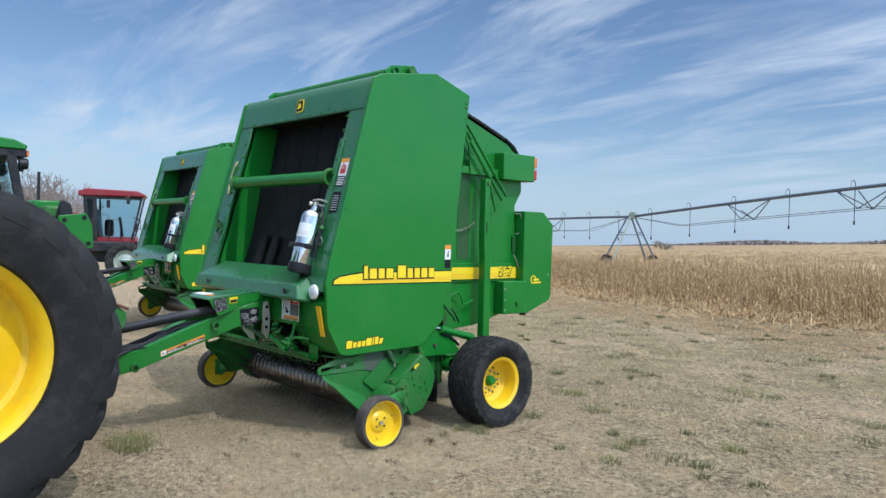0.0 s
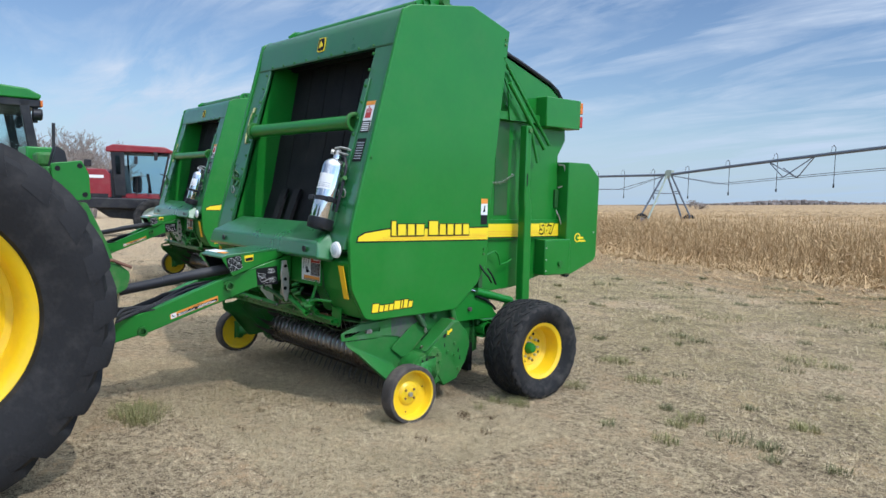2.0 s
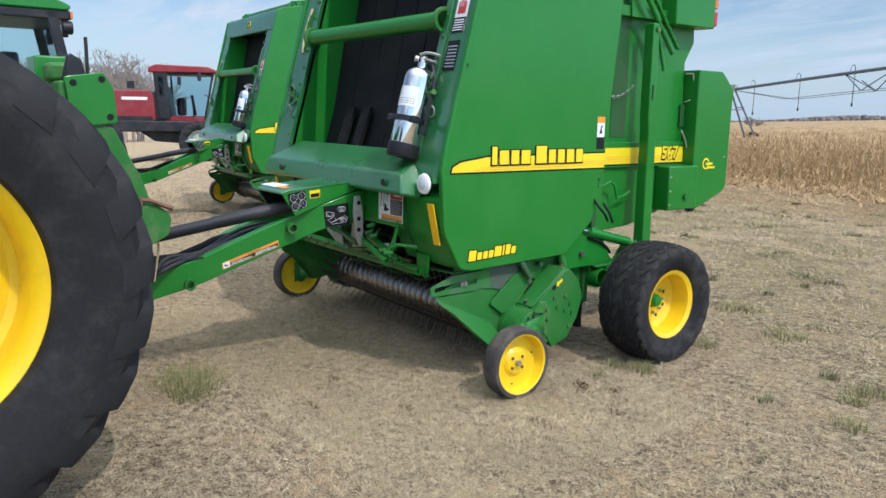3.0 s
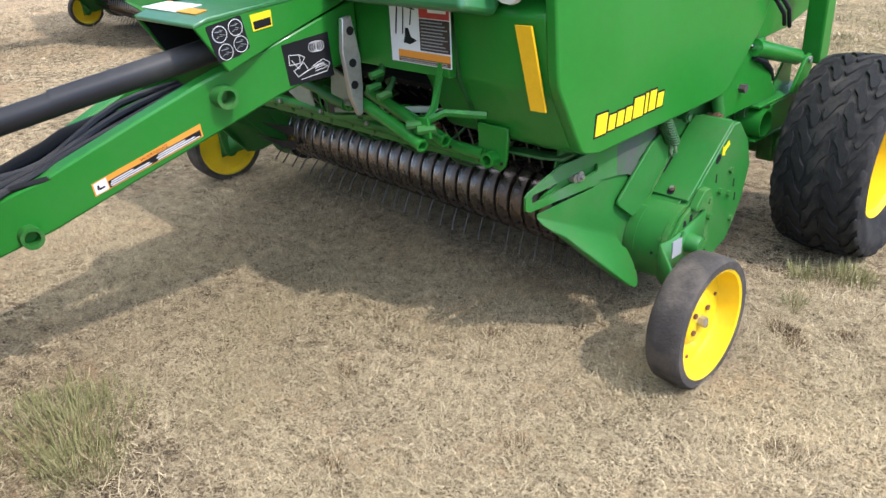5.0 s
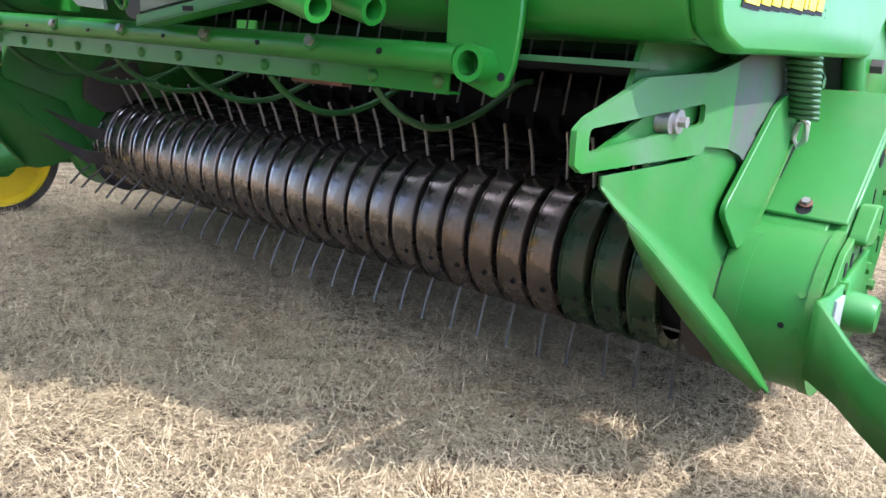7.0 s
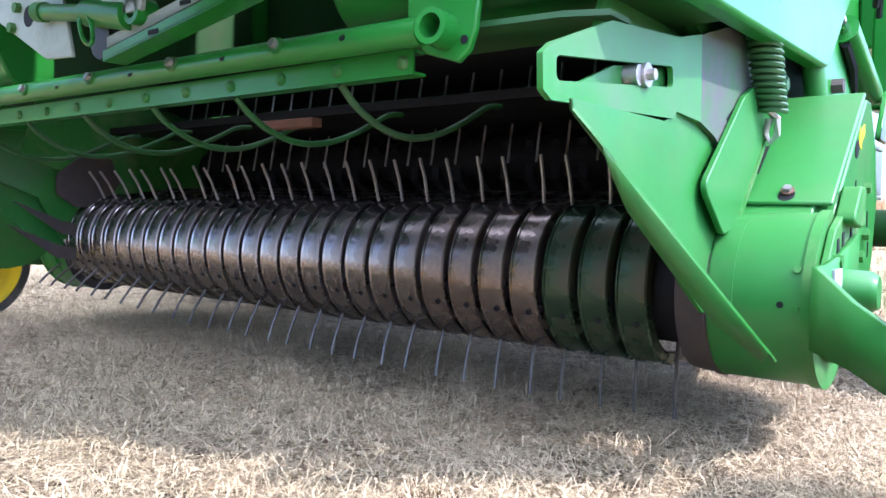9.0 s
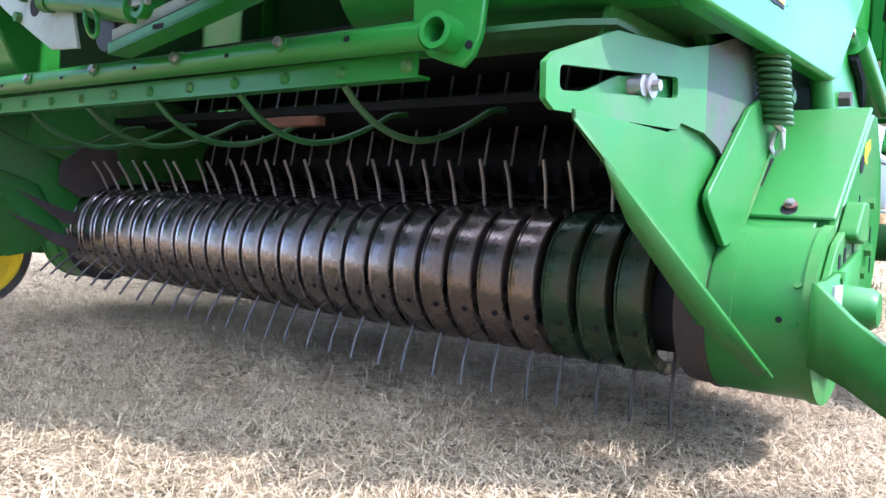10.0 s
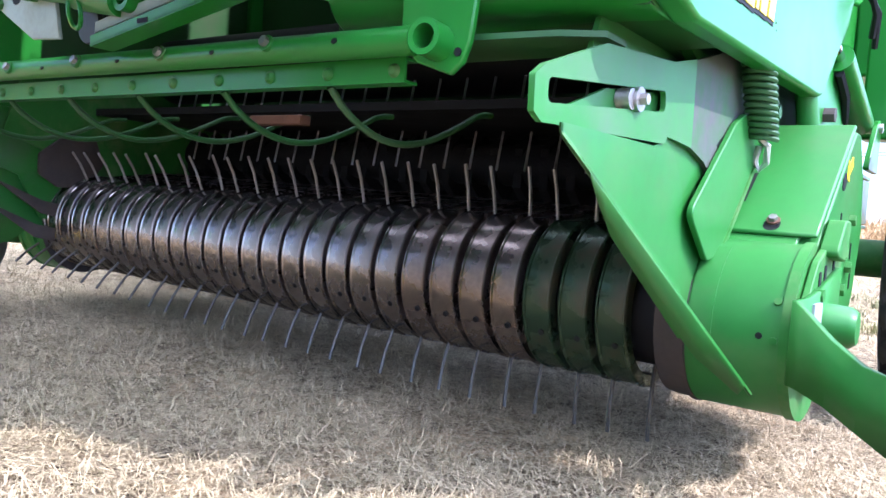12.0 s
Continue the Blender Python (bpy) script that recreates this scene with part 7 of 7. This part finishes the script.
for x, z in ((0.35, 2.9), (-0.3, 2.75), (0.62, 1.95)):
    W("mirror", Shape().box(x - 0.06, x + 0.06, -2.72, -2.67, z - 0.14, z + 0.14), BLACK, bevel=0.02)
W("mirror_arm", Shape().sweep([(0.5, -2.50, 2.3), (0.75, -2.68, 2.2), (0.78, -2.70, 1.9), (0.6, -2.68, 1.85)], 0.02, 6), BLACK)
for y in (-0.5, -2.4):
    W("header_arm", Shape().sweep([(0.3, y, 1.1), (1.1, y, 1.55), (1.5, y, 1.2), (1.7, y, 0.7)], 0.06, 8), RED)
W("step_rail", Shape().sweep([(0.1, -2.56, 1.5), (0.12, -2.66, 2.2), (-0.25, -2.66, 2.2), (-0.28, -2.56, 1.5)], 0.018, 6), BLACK)
W("work_lamp", Shape().box(-2.25, -2.0, -0.7, -0.55, 2.52, 2.78), BLACK, bevel=0.02)
for x in (-3.0,):
    cwh = W("caster_wheel", Shape().lathe([(0.10, -0.12), (0.38, -0.14), (0.44, -0.08), (0.44, 0.08), (0.38, 0.14), (0.10, 0.12)], (x, -0.9, 0.44), 28, "y"), RUBBER)
    W("caster_rim", Shape().lathe([(0.0, -0.13), (0.22, -0.12), (0.25, -0.16)], (x, -0.9, 0.44), 24, "y"), YELLOW, parent=cwh)
    W("caster_fork", Shape().sweep([(x + 0.5, -0.9, 1.1), (x + 0.3, -0.9, 0.9), (x, -0.9, 0.44)], 0.06, 8), BLACK)

# ---------------------------------------------------------------- centre-pivot irrigation line
pv = thing("pivot_irrigator", "grey galvanised centre-pivot irrigation line on a wheeled tower", "irrigation pivot")
PT = Vector((-24.7, 41.6, -0.36))
PD = Vector((0.9205, -0.3907, 0))
PN = Vector((0.3907, 0.9205, 0))
PIPE_Z = 3.29


def V_(along, across, z):
    """The line climbs with the land on one side of its tower."""
    return PT + PD * along + PN * across + Vector((0, 0, z - PT.z + (0.042 * along if along > 0 else 0.012 * along)))


def span_z(u, length):
    return PIPE_Z + 0.30 * math.sin(math.pi * u / length)


for L, nm in ((46, 1), (-46, -1)):
    pts = [V_(L * i / 16, 0, span_z(abs(L) * i / 16, abs(L)) + (0.0 if nm > 0 else -0.3 * i / 16)) for i in range(17)]
    sp = part("span_pipe", Shape().sweep(pts, 0.088, 12), GALV, pv, "long arched grey water pipe")
    for sd in (1, -1):
        low = [V_(L * u, 0.45 * sd * min(1, 6 * u, 6 * (1 - u)), span_z(abs(L) * u, abs(L)) - 1.0 * min(1, 8 * u, 8 * (1 - u)) - (0.0 if nm > 0 else 0.3 * u)) for u in np.linspace(0.0, 1, 25)]
        part("truss_rod", Shape().sweep(low, 0.018, 5), GALV, sp)
        for i in (5, 9, 13, 17, 21):
            u = (i + 0.1) / 24
            ptop = V_(L * u, 0, span_z(abs(L) * u, abs(L)) - (0.0 if nm > 0 else 0.3 * u))
            part("truss_brace", Shape().cyl(ptop, low[i + 1], 0.03, 5), GALV, sp)
            part("truss_brace", Shape().cyl(V_(L * (u + 0.075), 0, span_z(abs(L) * (u + 0.075), abs(L))), low[i + 1], 0.03, 5), GALV, sp)
            if sd > 0:
                other = V_(L * (i + 1) / 24, -0.45, low[i + 1].z)
                part("truss_tie", Shape().cyl(low[i + 1], other, 0.03, 5), GALV, sp)
    for i in range(11):
        u = (2.1 + 4.25 * i) / 48
        q = V_(L * u, 0, span_z(abs(L) * u, abs(L)))
        dp = [q + Vector((0, 0, 0.1)), q + Vector((0, 0, 0.35)) + PN * 0.05, q + Vector((0, 0, 0.42)) + PN * 0.18, q + Vector((0, 0, 0.30)) + PN * 0.28, q + Vector((0, 0, -1.1)) + PN * 0.28, q + Vector((0, 0, -1.5)) + PN * 0.28]
        dr_ = part("drop_hose", Shape().sweep(dp, 0.017, 6), BLACK, sp)
        part("sprinkler", Shape().cyl(dp[-1], dp[-1] - Vector((0, 0, 0.18)), 0.045, 8), BLACK, dr_)
for ac in (-1.75, 1.75):
    for al in (-0.22, 0.22):
        part("tower_leg", Shape().cyl(V_(al, ac * 0.10, PIPE_Z - 0.05), V_(al * 2.6, ac, PT.z + 0.5), 0.062, 8), GALV_L if ac < 0 and al > 0 else GALV, pv)
    part("tower_brace", Shape().cyl(V_(-0.35, ac * 0.45, PIPE_Z - 1.1), V_(0.35, ac * 0.45, PIPE_Z - 1.1), 0.035, 6), GALV, pv)
    part("tower_tie", Shape().cyl(V_(-0.55, ac * 0.98, PT.z + 0.55), V_(0.55, ac * 0.98, PT.z + 0.55), 0.05, 6), GALV, pv)
part("tower_brace", Shape().cyl(V_(-0.4, -0.85, PIPE_Z - 1.25), V_(0.4, 0.85, PIPE_Z - 1.25), 0.035, 6), GALV, pv)
part("tower_base", Shape().cyl(V_(0, -1.85, PT.z + 0.5), V_(0, 1.85, PT.z + 0.5), 0.07, 8), GALV, pv)
part("control_box", Shape().box(-0.2, 0.2, -0.15, 0.15, -0.15, 0.25, Matrix.Translation(V_(0.3, 0, PIPE_Z + 0.05))), GALV_L, pv)
part("pivot_joint", Shape().lathe([(0.0, -0.22), (0.17, -0.22), (0.19, 0.0), (0.17, 0.22), (0.0, 0.22)], V_(0, 0, PIPE_Z), 16, "z"), GALV_L, pv)
for ac in (-1.85, 1.85):
    c = V_(0, ac, PT.z + 0.5)
    tw = part("tower_wheel", Shape().cyl(c - PD * 0.2, c + PD * 0.2, 0.26, 20), GALV, pv, "lugged tower wheel")
    wheel_tyre(tw, Matrix.Translation(c) @ Matrix.Rotation(math.atan2(PD.y, PD.x), 4, "Z"), 0.50, 0.30, 0.28, 14, 0.03, "bar", RUBBER)

# ---------------------------------------------------------------- bare trees
BARK = mat("bare_twigs", (0.25, 0.205, 0.17), 0.9, var=0.25, scale=1.5, island=0.25)


def bare_tree(seed, height):
    rnd = random.Random(seed)
    tr = thing("tree", "bare leafless deciduous tree with fine twigs", "tree", "trees at the field edge")
    trunk, limbs = Shape(), Shape()

    def grow(p, d, length, r, depth):
        n = 3
        pts, q = [p], p
        for i in range(n):
            d = (d + Vector((rnd.uniform(-1, 1), rnd.uniform(-1, 1), rnd.uniform(-0.3, 0.8))) * 0.16).normalized()
            q = q + d * length / n
            pts.append(q)
        (trunk if depth == 0 else limbs).cyl(pts[0], pts[1], r, 5 if depth < 2 else 3, r * 0.86, False)
        for i in range(1, n):
            (trunk if depth == 0 else limbs).cyl(pts[i], pts[i + 1], r * (0.86 - 0.14 * (i - 1)), 5 if depth < 2 else 3, r * (0.72 - 0.14 * (i - 1)), False)
        if depth >= 6:
            return
        for k in range(rnd.choice((2, 3, 3)) if depth else 4):
            nd = (d + Vector((rnd.gauss(0, 1), rnd.gauss(0, 1), rnd.gauss(0.25, 0.5))) * 0.62).normalized()
            st = pts[-1] if k < 2 else pts[rnd.choice((1, 2))]
            grow(st, nd, length * rnd.uniform(0.64, 0.84), max(r * 0.62, 0.026), depth + 1)
    grow(Vector((0, 0, -0.2)), Vector((0, 0, 1)), height * 0.28, height * 0.026, 0)
    part("trunk", trunk, BARK, tr)
    part("crown", limbs, BARK, tr, "open crown of bare twigs")
    return tr


kinds = [bare_tree(11, 10.0), bare_tree(23, 9.0), bare_tree(37, 11.0)]
spots = [(-92, 23, 0.95), (-97, 25, 1.2), (-90, 21.5, 0.9), (-95, 19.4, 1.15), (-99, 22.4, 1.1), (-96, 17.5, 1.25), (-101, 18.2, 1.2), (-98, 20.6, 0.95), (-100, 26.2, 1.1), (-97, 23.4, 1.05), (-103, 24.4, 1.2), (-95, 26.8, 0.9), (-93, 20.2, 0.8), (-99, 16, 1.0)]
for i, (x, y, sc) in enumerate(spots):
    m = Matrix.Translation((x, y, float(ground_z(x, y)))) @ Matrix.Rotation(i * 1.9, 4, "Z") @ Matrix.Scale(sc, 4)
    if i < 3:
        kinds[i].matrix_world = m
    else:
        copy_thing(kinds[i % 3], m)

# far woods on the horizon
FARWOOD = mat("far_woods", (0.15, 0.125, 0.11), 0.95, var=0.25, scale=0.05, island=0.2)
fw = Shape()
rnd = random.Random(5)
for i in range(1500):
    a = rnd.uniform(-0.10, 0.62)
    d = rnd.uniform(760, 900)
    px = d * math.tan(a)
    c = eye0 + CAMF * d + CAMR * px
    zc = float(ground_z(c.x, c.y))
    edge = smooth01(0.19, 0.34, a) * 0.9 + 0.15
    h = rnd.uniform(2.2, 6.2) * float(edge) * (0.75 + 0.25 * math.sin(a * 37))
    w = rnd.uniform(1.8, 4.5)
    n = 7
    vs = [(c.x + w * math.cos(6.283 * k / n), c.y + w * math.sin(6.283 * k / n), zc - 3) for k in range(n)]
    vs += [(c.x + w * rnd.uniform(0.5, 0.9) * math.cos(6.283 * k / n), c.y + w * 0.7 * math.sin(6.283 * k / n), zc + h * rnd.uniform(0.5, 0.9)) for k in range(n)] + [(c.x, c.y, zc + h)]
    fw.add(vs, [(k, (k + 1) % n, n + (k + 1) % n, n + k) for k in range(n)] + [(n + k, n + (k + 1) % n, 2 * n) for k in range(n)])
tagged(part("far_woods", fw, FARWOOD), "hazy bare woods along the horizon", "woods", kind="stuff")
bush = bare_tree(51, 5.0)
c = eye0 + CAMF * 160 + CAMR * (160 * (1172 - 784) / 1366)
bush.matrix_world = Matrix.Translation((c.x, c.y, float(ground_z(c.x, c.y)) - 0.5)) @ Matrix.Diagonal((1.25, 1.25, 0.75, 1))

# ---------------------------------------------------------------- dead maize field
MAIZE = mat("dead_maize", (0.44, 0.305, 0.155), 0.9, var=0.25, scale=3, island=0.62, spec=0.2)
rng = np.random.default_rng(7)


def field_edge(x):
    return 12.5 - 0.27 * x + 0.5 * np.sin(x * 0.35) + 0.25 * np.sin(x * 1.1)


def quads_strip(base, tip, width, side, bend=None):
    """Tapered blades from base to tip points; arrays of (n,3)."""
    n = len(base)
    mid = (base + tip) / 2 if bend is None else (base + tip) / 2 + bend
    v = np.stack([base - side * width, base + side * width, mid + side * width * 0.8, mid - side * width * 0.8, tip + side * width * 0.15, tip - side * width * 0.15], 1).reshape(-1, 3)
    i = np.arange(n)[:, None] * 6
    f = np.concatenate([i + np.array([[0, 1, 2, 3]]), i + np.array([[3, 2, 4, 5]])], 0)
    return v, f


def maize(n, x0, x1, depth0, depth1, hscale, wscale, leaves):
    x = rng.uniform(x0, x1, n)
    dep = depth0 + (depth1 - depth0) * rng.random(n) ** 1.2
    dep = np.round(dep / 0.76) * 0.76 + rng.normal(0, 0.09, n)
    y = field_edge(x) + dep
    z = ground_z(x, y)
    h = rng.uniform(0.45, 0.92, n) * hscale * np.clip(0.30 + dep / 4.2, 0.30, 1)
    lean_ = rng.normal(0, 0.11, (n, 2)) * h[:, None]
    flop = rng.random(n) < np.clip(0.85 - dep * 0.22, 0.12, 0.85)
    lean_[flop] *= 6
    h = np.where(flop, h * 0.45, h)
    base = np.stack([x, y, z - 0.02], 1)
    tip = np.stack([x + lean_[:, 0], y + lean_[:, 1], z + h], 1)
    a = rng.uniform(0, np.pi, n)
    side = np.stack([np.cos(a), np.sin(a), 0 * a], 1)
    side2 = np.stack([-np.sin(a), np.cos(a), 0 * a], 1)
    out = [quads_strip(base, tip, 0.0085 * wscale, side), quads_strip(base, tip, 0.0085 * wscale, side2)]
    for k in range(leaves):
        u = rng.uniform(0.25, 0.95, n)[:, None]
        p = base + (tip - base) * u
        ang = rng.uniform(0, 2 * np.pi, n)
        L = rng.uniform(0.08, 0.26, n) * hscale
        d = np.stack([np.cos(ang) * L, np.sin(ang) * L, rng.uniform(-0.40, 0.10, n)], 1)
        sd = np.stack([-np.sin(ang), np.cos(ang), rng.uniform(-0.5, 0.5, n)], 1)
        bend = np.stack([0 * L, 0 * L, L * rng.uniform(0.1, 0.4, n)], 1)
        out.append(quads_strip(p, p + d, 0.0065 * wscale, sd, bend))
    return out


def joined(chunks):
    vs, fs, o = [], [], 0
    for v, f in chunks:
        vs.append(v); fs.append(f + o); o += len(v)
    return np.concatenate(vs), np.concatenate(fs)


ch = maize(34000, -34, 16, 0.0, 9.0, 1.0, 1.0, 3) + maize(20000, -60, 32, 7.0, 34.0, 1.0, 1.5, 2) + maize(9000, -120, 60, 30.0, 110.0, 0.8, 2.4, 2)
# litter in front of the rows
nl = 15000
lx = rng.uniform(-30, 14, nl)
ly = field_edge(lx) + rng.normal(1.0, 1.3, nl)
la = rng.uniform(0, 2 * np.pi, nl)
lb_ = np.stack([lx, ly, ground_z(lx, ly) + rng.uniform(0.0, 0.05, nl)], 1)
ltp = lb_ + np.stack([np.cos(la), np.sin(la), rng.uniform(-0.05, 0.35, nl)], 1) * rng.uniform(0.15, 0.6, nl)[:, None]
ch.append(quads_strip(lb_, ltp, 0.012, np.stack([-np.sin(la), np.cos(la), 0 * la], 1)))
mv, mf = joined(ch)
tagged(new("maize_field", np_mesh("maize_field", mv, mf, MAIZE, False)), "dead straw-coloured maize stalks, broken and leaning", "maize", kind="stuff")


def canopy(x, y):
    e = field_edge(x)
    z = ground_z(x, y) + smooth01(6, 26, y - e) * 0.42 - smooth01(26, 6, y - e) * 0.0
    return z + 0.10 * np.sin(x * 1.9 + 0.7 * y) * np.sin(y * 2.3) + rng.normal(0, 0.07, np.shape(x))


cx = np.concatenate([-np.geomspace(1400, 70, 60), np.linspace(-68, 60, 190), np.geomspace(62, 900, 40)])
cy = np.concatenate([np.linspace(4, 70, 150), np.geomspace(71, 1500, 120)])
CX, CYY = np.meshgrid(cx, cy, indexing="ij")
CY = field_edge(CX) + CYY
CZ = canopy(CX, CY)
n_, m_ = CX.shape
ii = (np.arange(n_ - 1)[:, None] * m_ + np.arange(m_ - 1)[None, :]).ravel()
cano = np_mesh("maize_canopy", np.stack([CX.ravel(), CY.ravel(), CZ.ravel()], 1), np.stack([ii, ii + m_, ii + m_ + 1, ii + 1], 1), mat("maize_mass", (0.34, 0.238, 0.128), 0.95, var=0.55, scale=0.9, bump=1.0, bscale=3.5, spec=0.1, dirt=(0.12, 0.08, 0.045), dirt_amt=0.7, dirt_scale=2.2), False)
tagged(new("maize_canopy", cano), "distant mass of dead maize stalks", "maize", kind="stuff")

# ---------------------------------------------------------------- turf blades
STRAW = mat("straw_blades", (0.54, 0.43, 0.265), 0.8, var=0.30, scale=1.6, island=0.9, spec=0.2, dirt=(0.36, 0.30, 0.155), dirt_amt=0.6, dirt_scale=0.5)
GRASSG = mat("green_blades", (0.235, 0.225, 0.09), 0.8, var=0.2, scale=3.0, island=0.45, spec=0.25)


def clump(n, cx, cy, r, lmin, lmax, w):
    rr = r * np.sqrt(rng.random(n)) * rng.uniform(0.5, 1, n)
    t = rng.uniform(0, 2 * np.pi, n)
    x, y = cx + rr * np.cos(t), cy + rr * np.sin(t) * 0.7
    a = t + rng.normal(0, 0.9, n)
    el = np.clip(rng.normal(1.0, 0.3, n), 0.25, 1.5)
    L = rng.uniform(lmin, lmax, n)
    base = np.stack([x, y, ground_z(x, y)], 1)
    tip = base + np.stack([np.cos(a) * np.cos(el), np.sin(a) * np.cos(el), np.sin(el)], 1) * L[:, None]
    side = np.stack([-np.sin(a), np.cos(a), 0 * a], 1)
    bend = np.stack([0 * L, 0 * L, L * 0.15], 1)
    return quads_strip(base, tip, w, side, bend)


def single(n, x0, x1, y0, y1, lmin, lmax, w, up, clear=None, drop=0.0):
    """Blades of one tapered piece each, lying this way and that; drop thins them out in patches."""
    x, y = rng.uniform(x0, x1, n), rng.uniform(y0, y1, n)
    keep = rng.random(n) > drop * (0.5 + 0.5 * np.sin(x * 5.1 + 1.7 * np.sin(y * 3.7)) * np.sin(y * 6.3 + 1.3 * np.sin(x * 4.9)))
    if clear:
        keep &= ~((x > clear[0]) & (x < clear[1]) & (y > clear[2]) & (y < clear[3]))
    x, y = x[keep], y[keep]
    n = len(x)
    a = rng.uniform(0, 2 * np.pi, n)
    el = np.clip(rng.normal(up, 0.30, n), -0.05, 1.4)
    L = lmin + (lmax - lmin) * rng.random(n) ** 1.6
    base = np.stack([x, y, ground_z(x, y) + rng.uniform(0.0, 0.016, n)], 1)
    tip = base + np.stack([np.cos(a) * np.cos(el), np.sin(a) * np.cos(el), np.sin(el)], 1) * L[:, None]
    side = np.stack([-np.sin(a), np.cos(a), rng.uniform(-0.6, 0.6, n)], 1) * (w * rng.uniform(0.6, 1.4, n))[:, None]
    v = np.stack([base - side, base + side, tip + side * 0.25, tip - side * 0.25], 1).reshape(-1, 3)
    return v, np.arange(n)[:, None] * 4 + np.array([[0, 1, 2, 3]])


def strands(n, x0, x1, y0, y1, lmin, lmax, w, up, drop=0.0):
    """Longer bent strands standing out of the thatch."""
    x, y = rng.uniform(x0, x1, n), rng.uniform(y0, y1, n)
    keep = rng.random(n) > drop * (0.5 + 0.5 * np.sin(x * 7.3 + 1.9 * np.sin(y * 4.1)) * np.sin(y * 8.9 + 1.1 * np.sin(x * 6.1)))
    x, y = x[keep], y[keep]
    n = len(x)
    a = rng.uniform(0, 2 * np.pi, n)
    el = np.clip(rng.normal(up, 0.35, n), 0.05, 1.3)
    L = rng.uniform(lmin, lmax, n)
    base = np.stack([x, y, ground_z(x, y) + rng.uniform(0.004, 0.014, n)], 1)
    tip = base + np.stack([np.cos(a) * np.cos(el), np.sin(a) * np.cos(el), np.sin(el)], 1) * L[:, None]
    side = np.stack([-np.sin(a), np.cos(a), rng.uniform(-0.6, 0.6, n)], 1)
    bend = side * (L * rng.normal(0, 0.14, n))[:, None] + np.stack([0 * L, 0 * L, L * 0.12], 1)
    return quads_strip(base, tip, w, side, bend)


core_, near, mid = (-1.5, 2.3, -1.5, 0.6), (-3.0, 3.4, -2.6, 1.6), (-5, 6, -4.5, 5)
tv, tf = joined([single(190000, *core_, 0.012, 0.045, 0.00055, 0.14, None, 0.35), strands(150000, *core_, 0.018, 0.048, 0.0005, 0.32, 0.85), single(120000, *near, 0.015, 0.055, 0.0010, 0.25, core_, 0.5), strands(70000, *near, 0.025, 0.055, 0.0008, 0.36, 0.85), single(190000, *mid, 0.02, 0.07, 0.0018, 0.4, near, 0.7), single(100000, -11, 11, -3, 14, 0.03, 0.09, 0.0038, 0.45, mid, 0.8), single(30000, -30, 16, 4, 24, 0.05, 0.10, 0.007, 0.45, (-11, 11, -3, 14), 0.4)])
tagged(new("dry_grass", np_mesh("dry_grass", tv, tf, STRAW, False)), "short dry straw-coloured grass blades", "grass", kind="stuff")
def tuft_set(places, lmin, lmax, w):
    return joined([clump(n, x, y, r, lmin, lmax, w) for x, y, r, n in places])


# fresh green tufts; low dark sprouts dotted over the open turf; burnt-brown crowns by the gauge wheel
gvv, gff = joined([tuft_set(((0.22, -1.68, 0.33, 900), (0.40, -1.74, 0.20, 380), (1.56, 0.74, 0.13, 260), (1.42, 0.64, 0.08, 110), (1.50, 0.40, 0.06, 60), (1.45, 1.55, 0.16, 180), (0.4, 1.2, 0.22, 220)), 0.03, 0.085, 0.0013), tuft_set(((1.0, 2.7, 0.25, 240), (2.62, 1.3, 0.12, 120), (2.78, 0.93, 0.13, 120), (2.59, 1.51, 0.16, 150), (1.67, 2.22, 0.22, 200), (0.05, 6.2, 0.6, 260), (2.2, 4.4, 0.5, 260), (3.21, 1.99, 0.14, 150)), 0.03, 0.08, 0.0020)])
tagged(new("green_grass", np_mesh("green_grass", gvv, gff, GRASSG, False)), "green grass tufts sprouting in the dry turf", "grass", kind="stuff")
DARK_GRASS = mat("dark_olive_blades", (0.17, 0.165, 0.08), 0.85, var=0.2, scale=3.0, island=0.6, spec=0.2)
spots = []
for k in range(120):
    x, y = rng.uniform(-4, 8), rng.uniform(0.9, 11)
    spots.append((x, y, rng.uniform(0.04, 0.20) * (1 + 0.10 * y), int(rng.uniform(30, 120))))
dvv, dff = tuft_set(spots, 0.025, 0.065, 0.0030)
tagged(new("olive_grass", np_mesh("olive_grass", dvv, dff, DARK_GRASS, False)), "low dark olive sprouts scattered over the dry turf", "grass", kind="stuff")
BROWN_GRASS = mat("burnt_brown_blades", (0.17, 0.105, 0.055), 0.9, var=0.25, scale=5.0, island=0.7, spec=0.15)
bvv, bff = tuft_set(((1.534, 0.209, 0.07, 220), (1.606, 0.152, 0.05, 140), (1.822, -0.393, 0.09, 200), (0.817, -0.47, 0.05, 90), (1.72, 0.32, 0.05, 90), (1.25, -0.85, 0.06, 80), (0.62, -0.95, 0.05, 70), (1.95, 0.05, 0.06, 90), (0.95, -1.25, 0.05, 60)), 0.015, 0.04, 0.0011)
tagged(new("brown_grass", np_mesh("brown_grass", bvv, bff, BROWN_GRASS, False)), "burnt-brown grass crowns in the dry turf", "grass", kind="stuff")
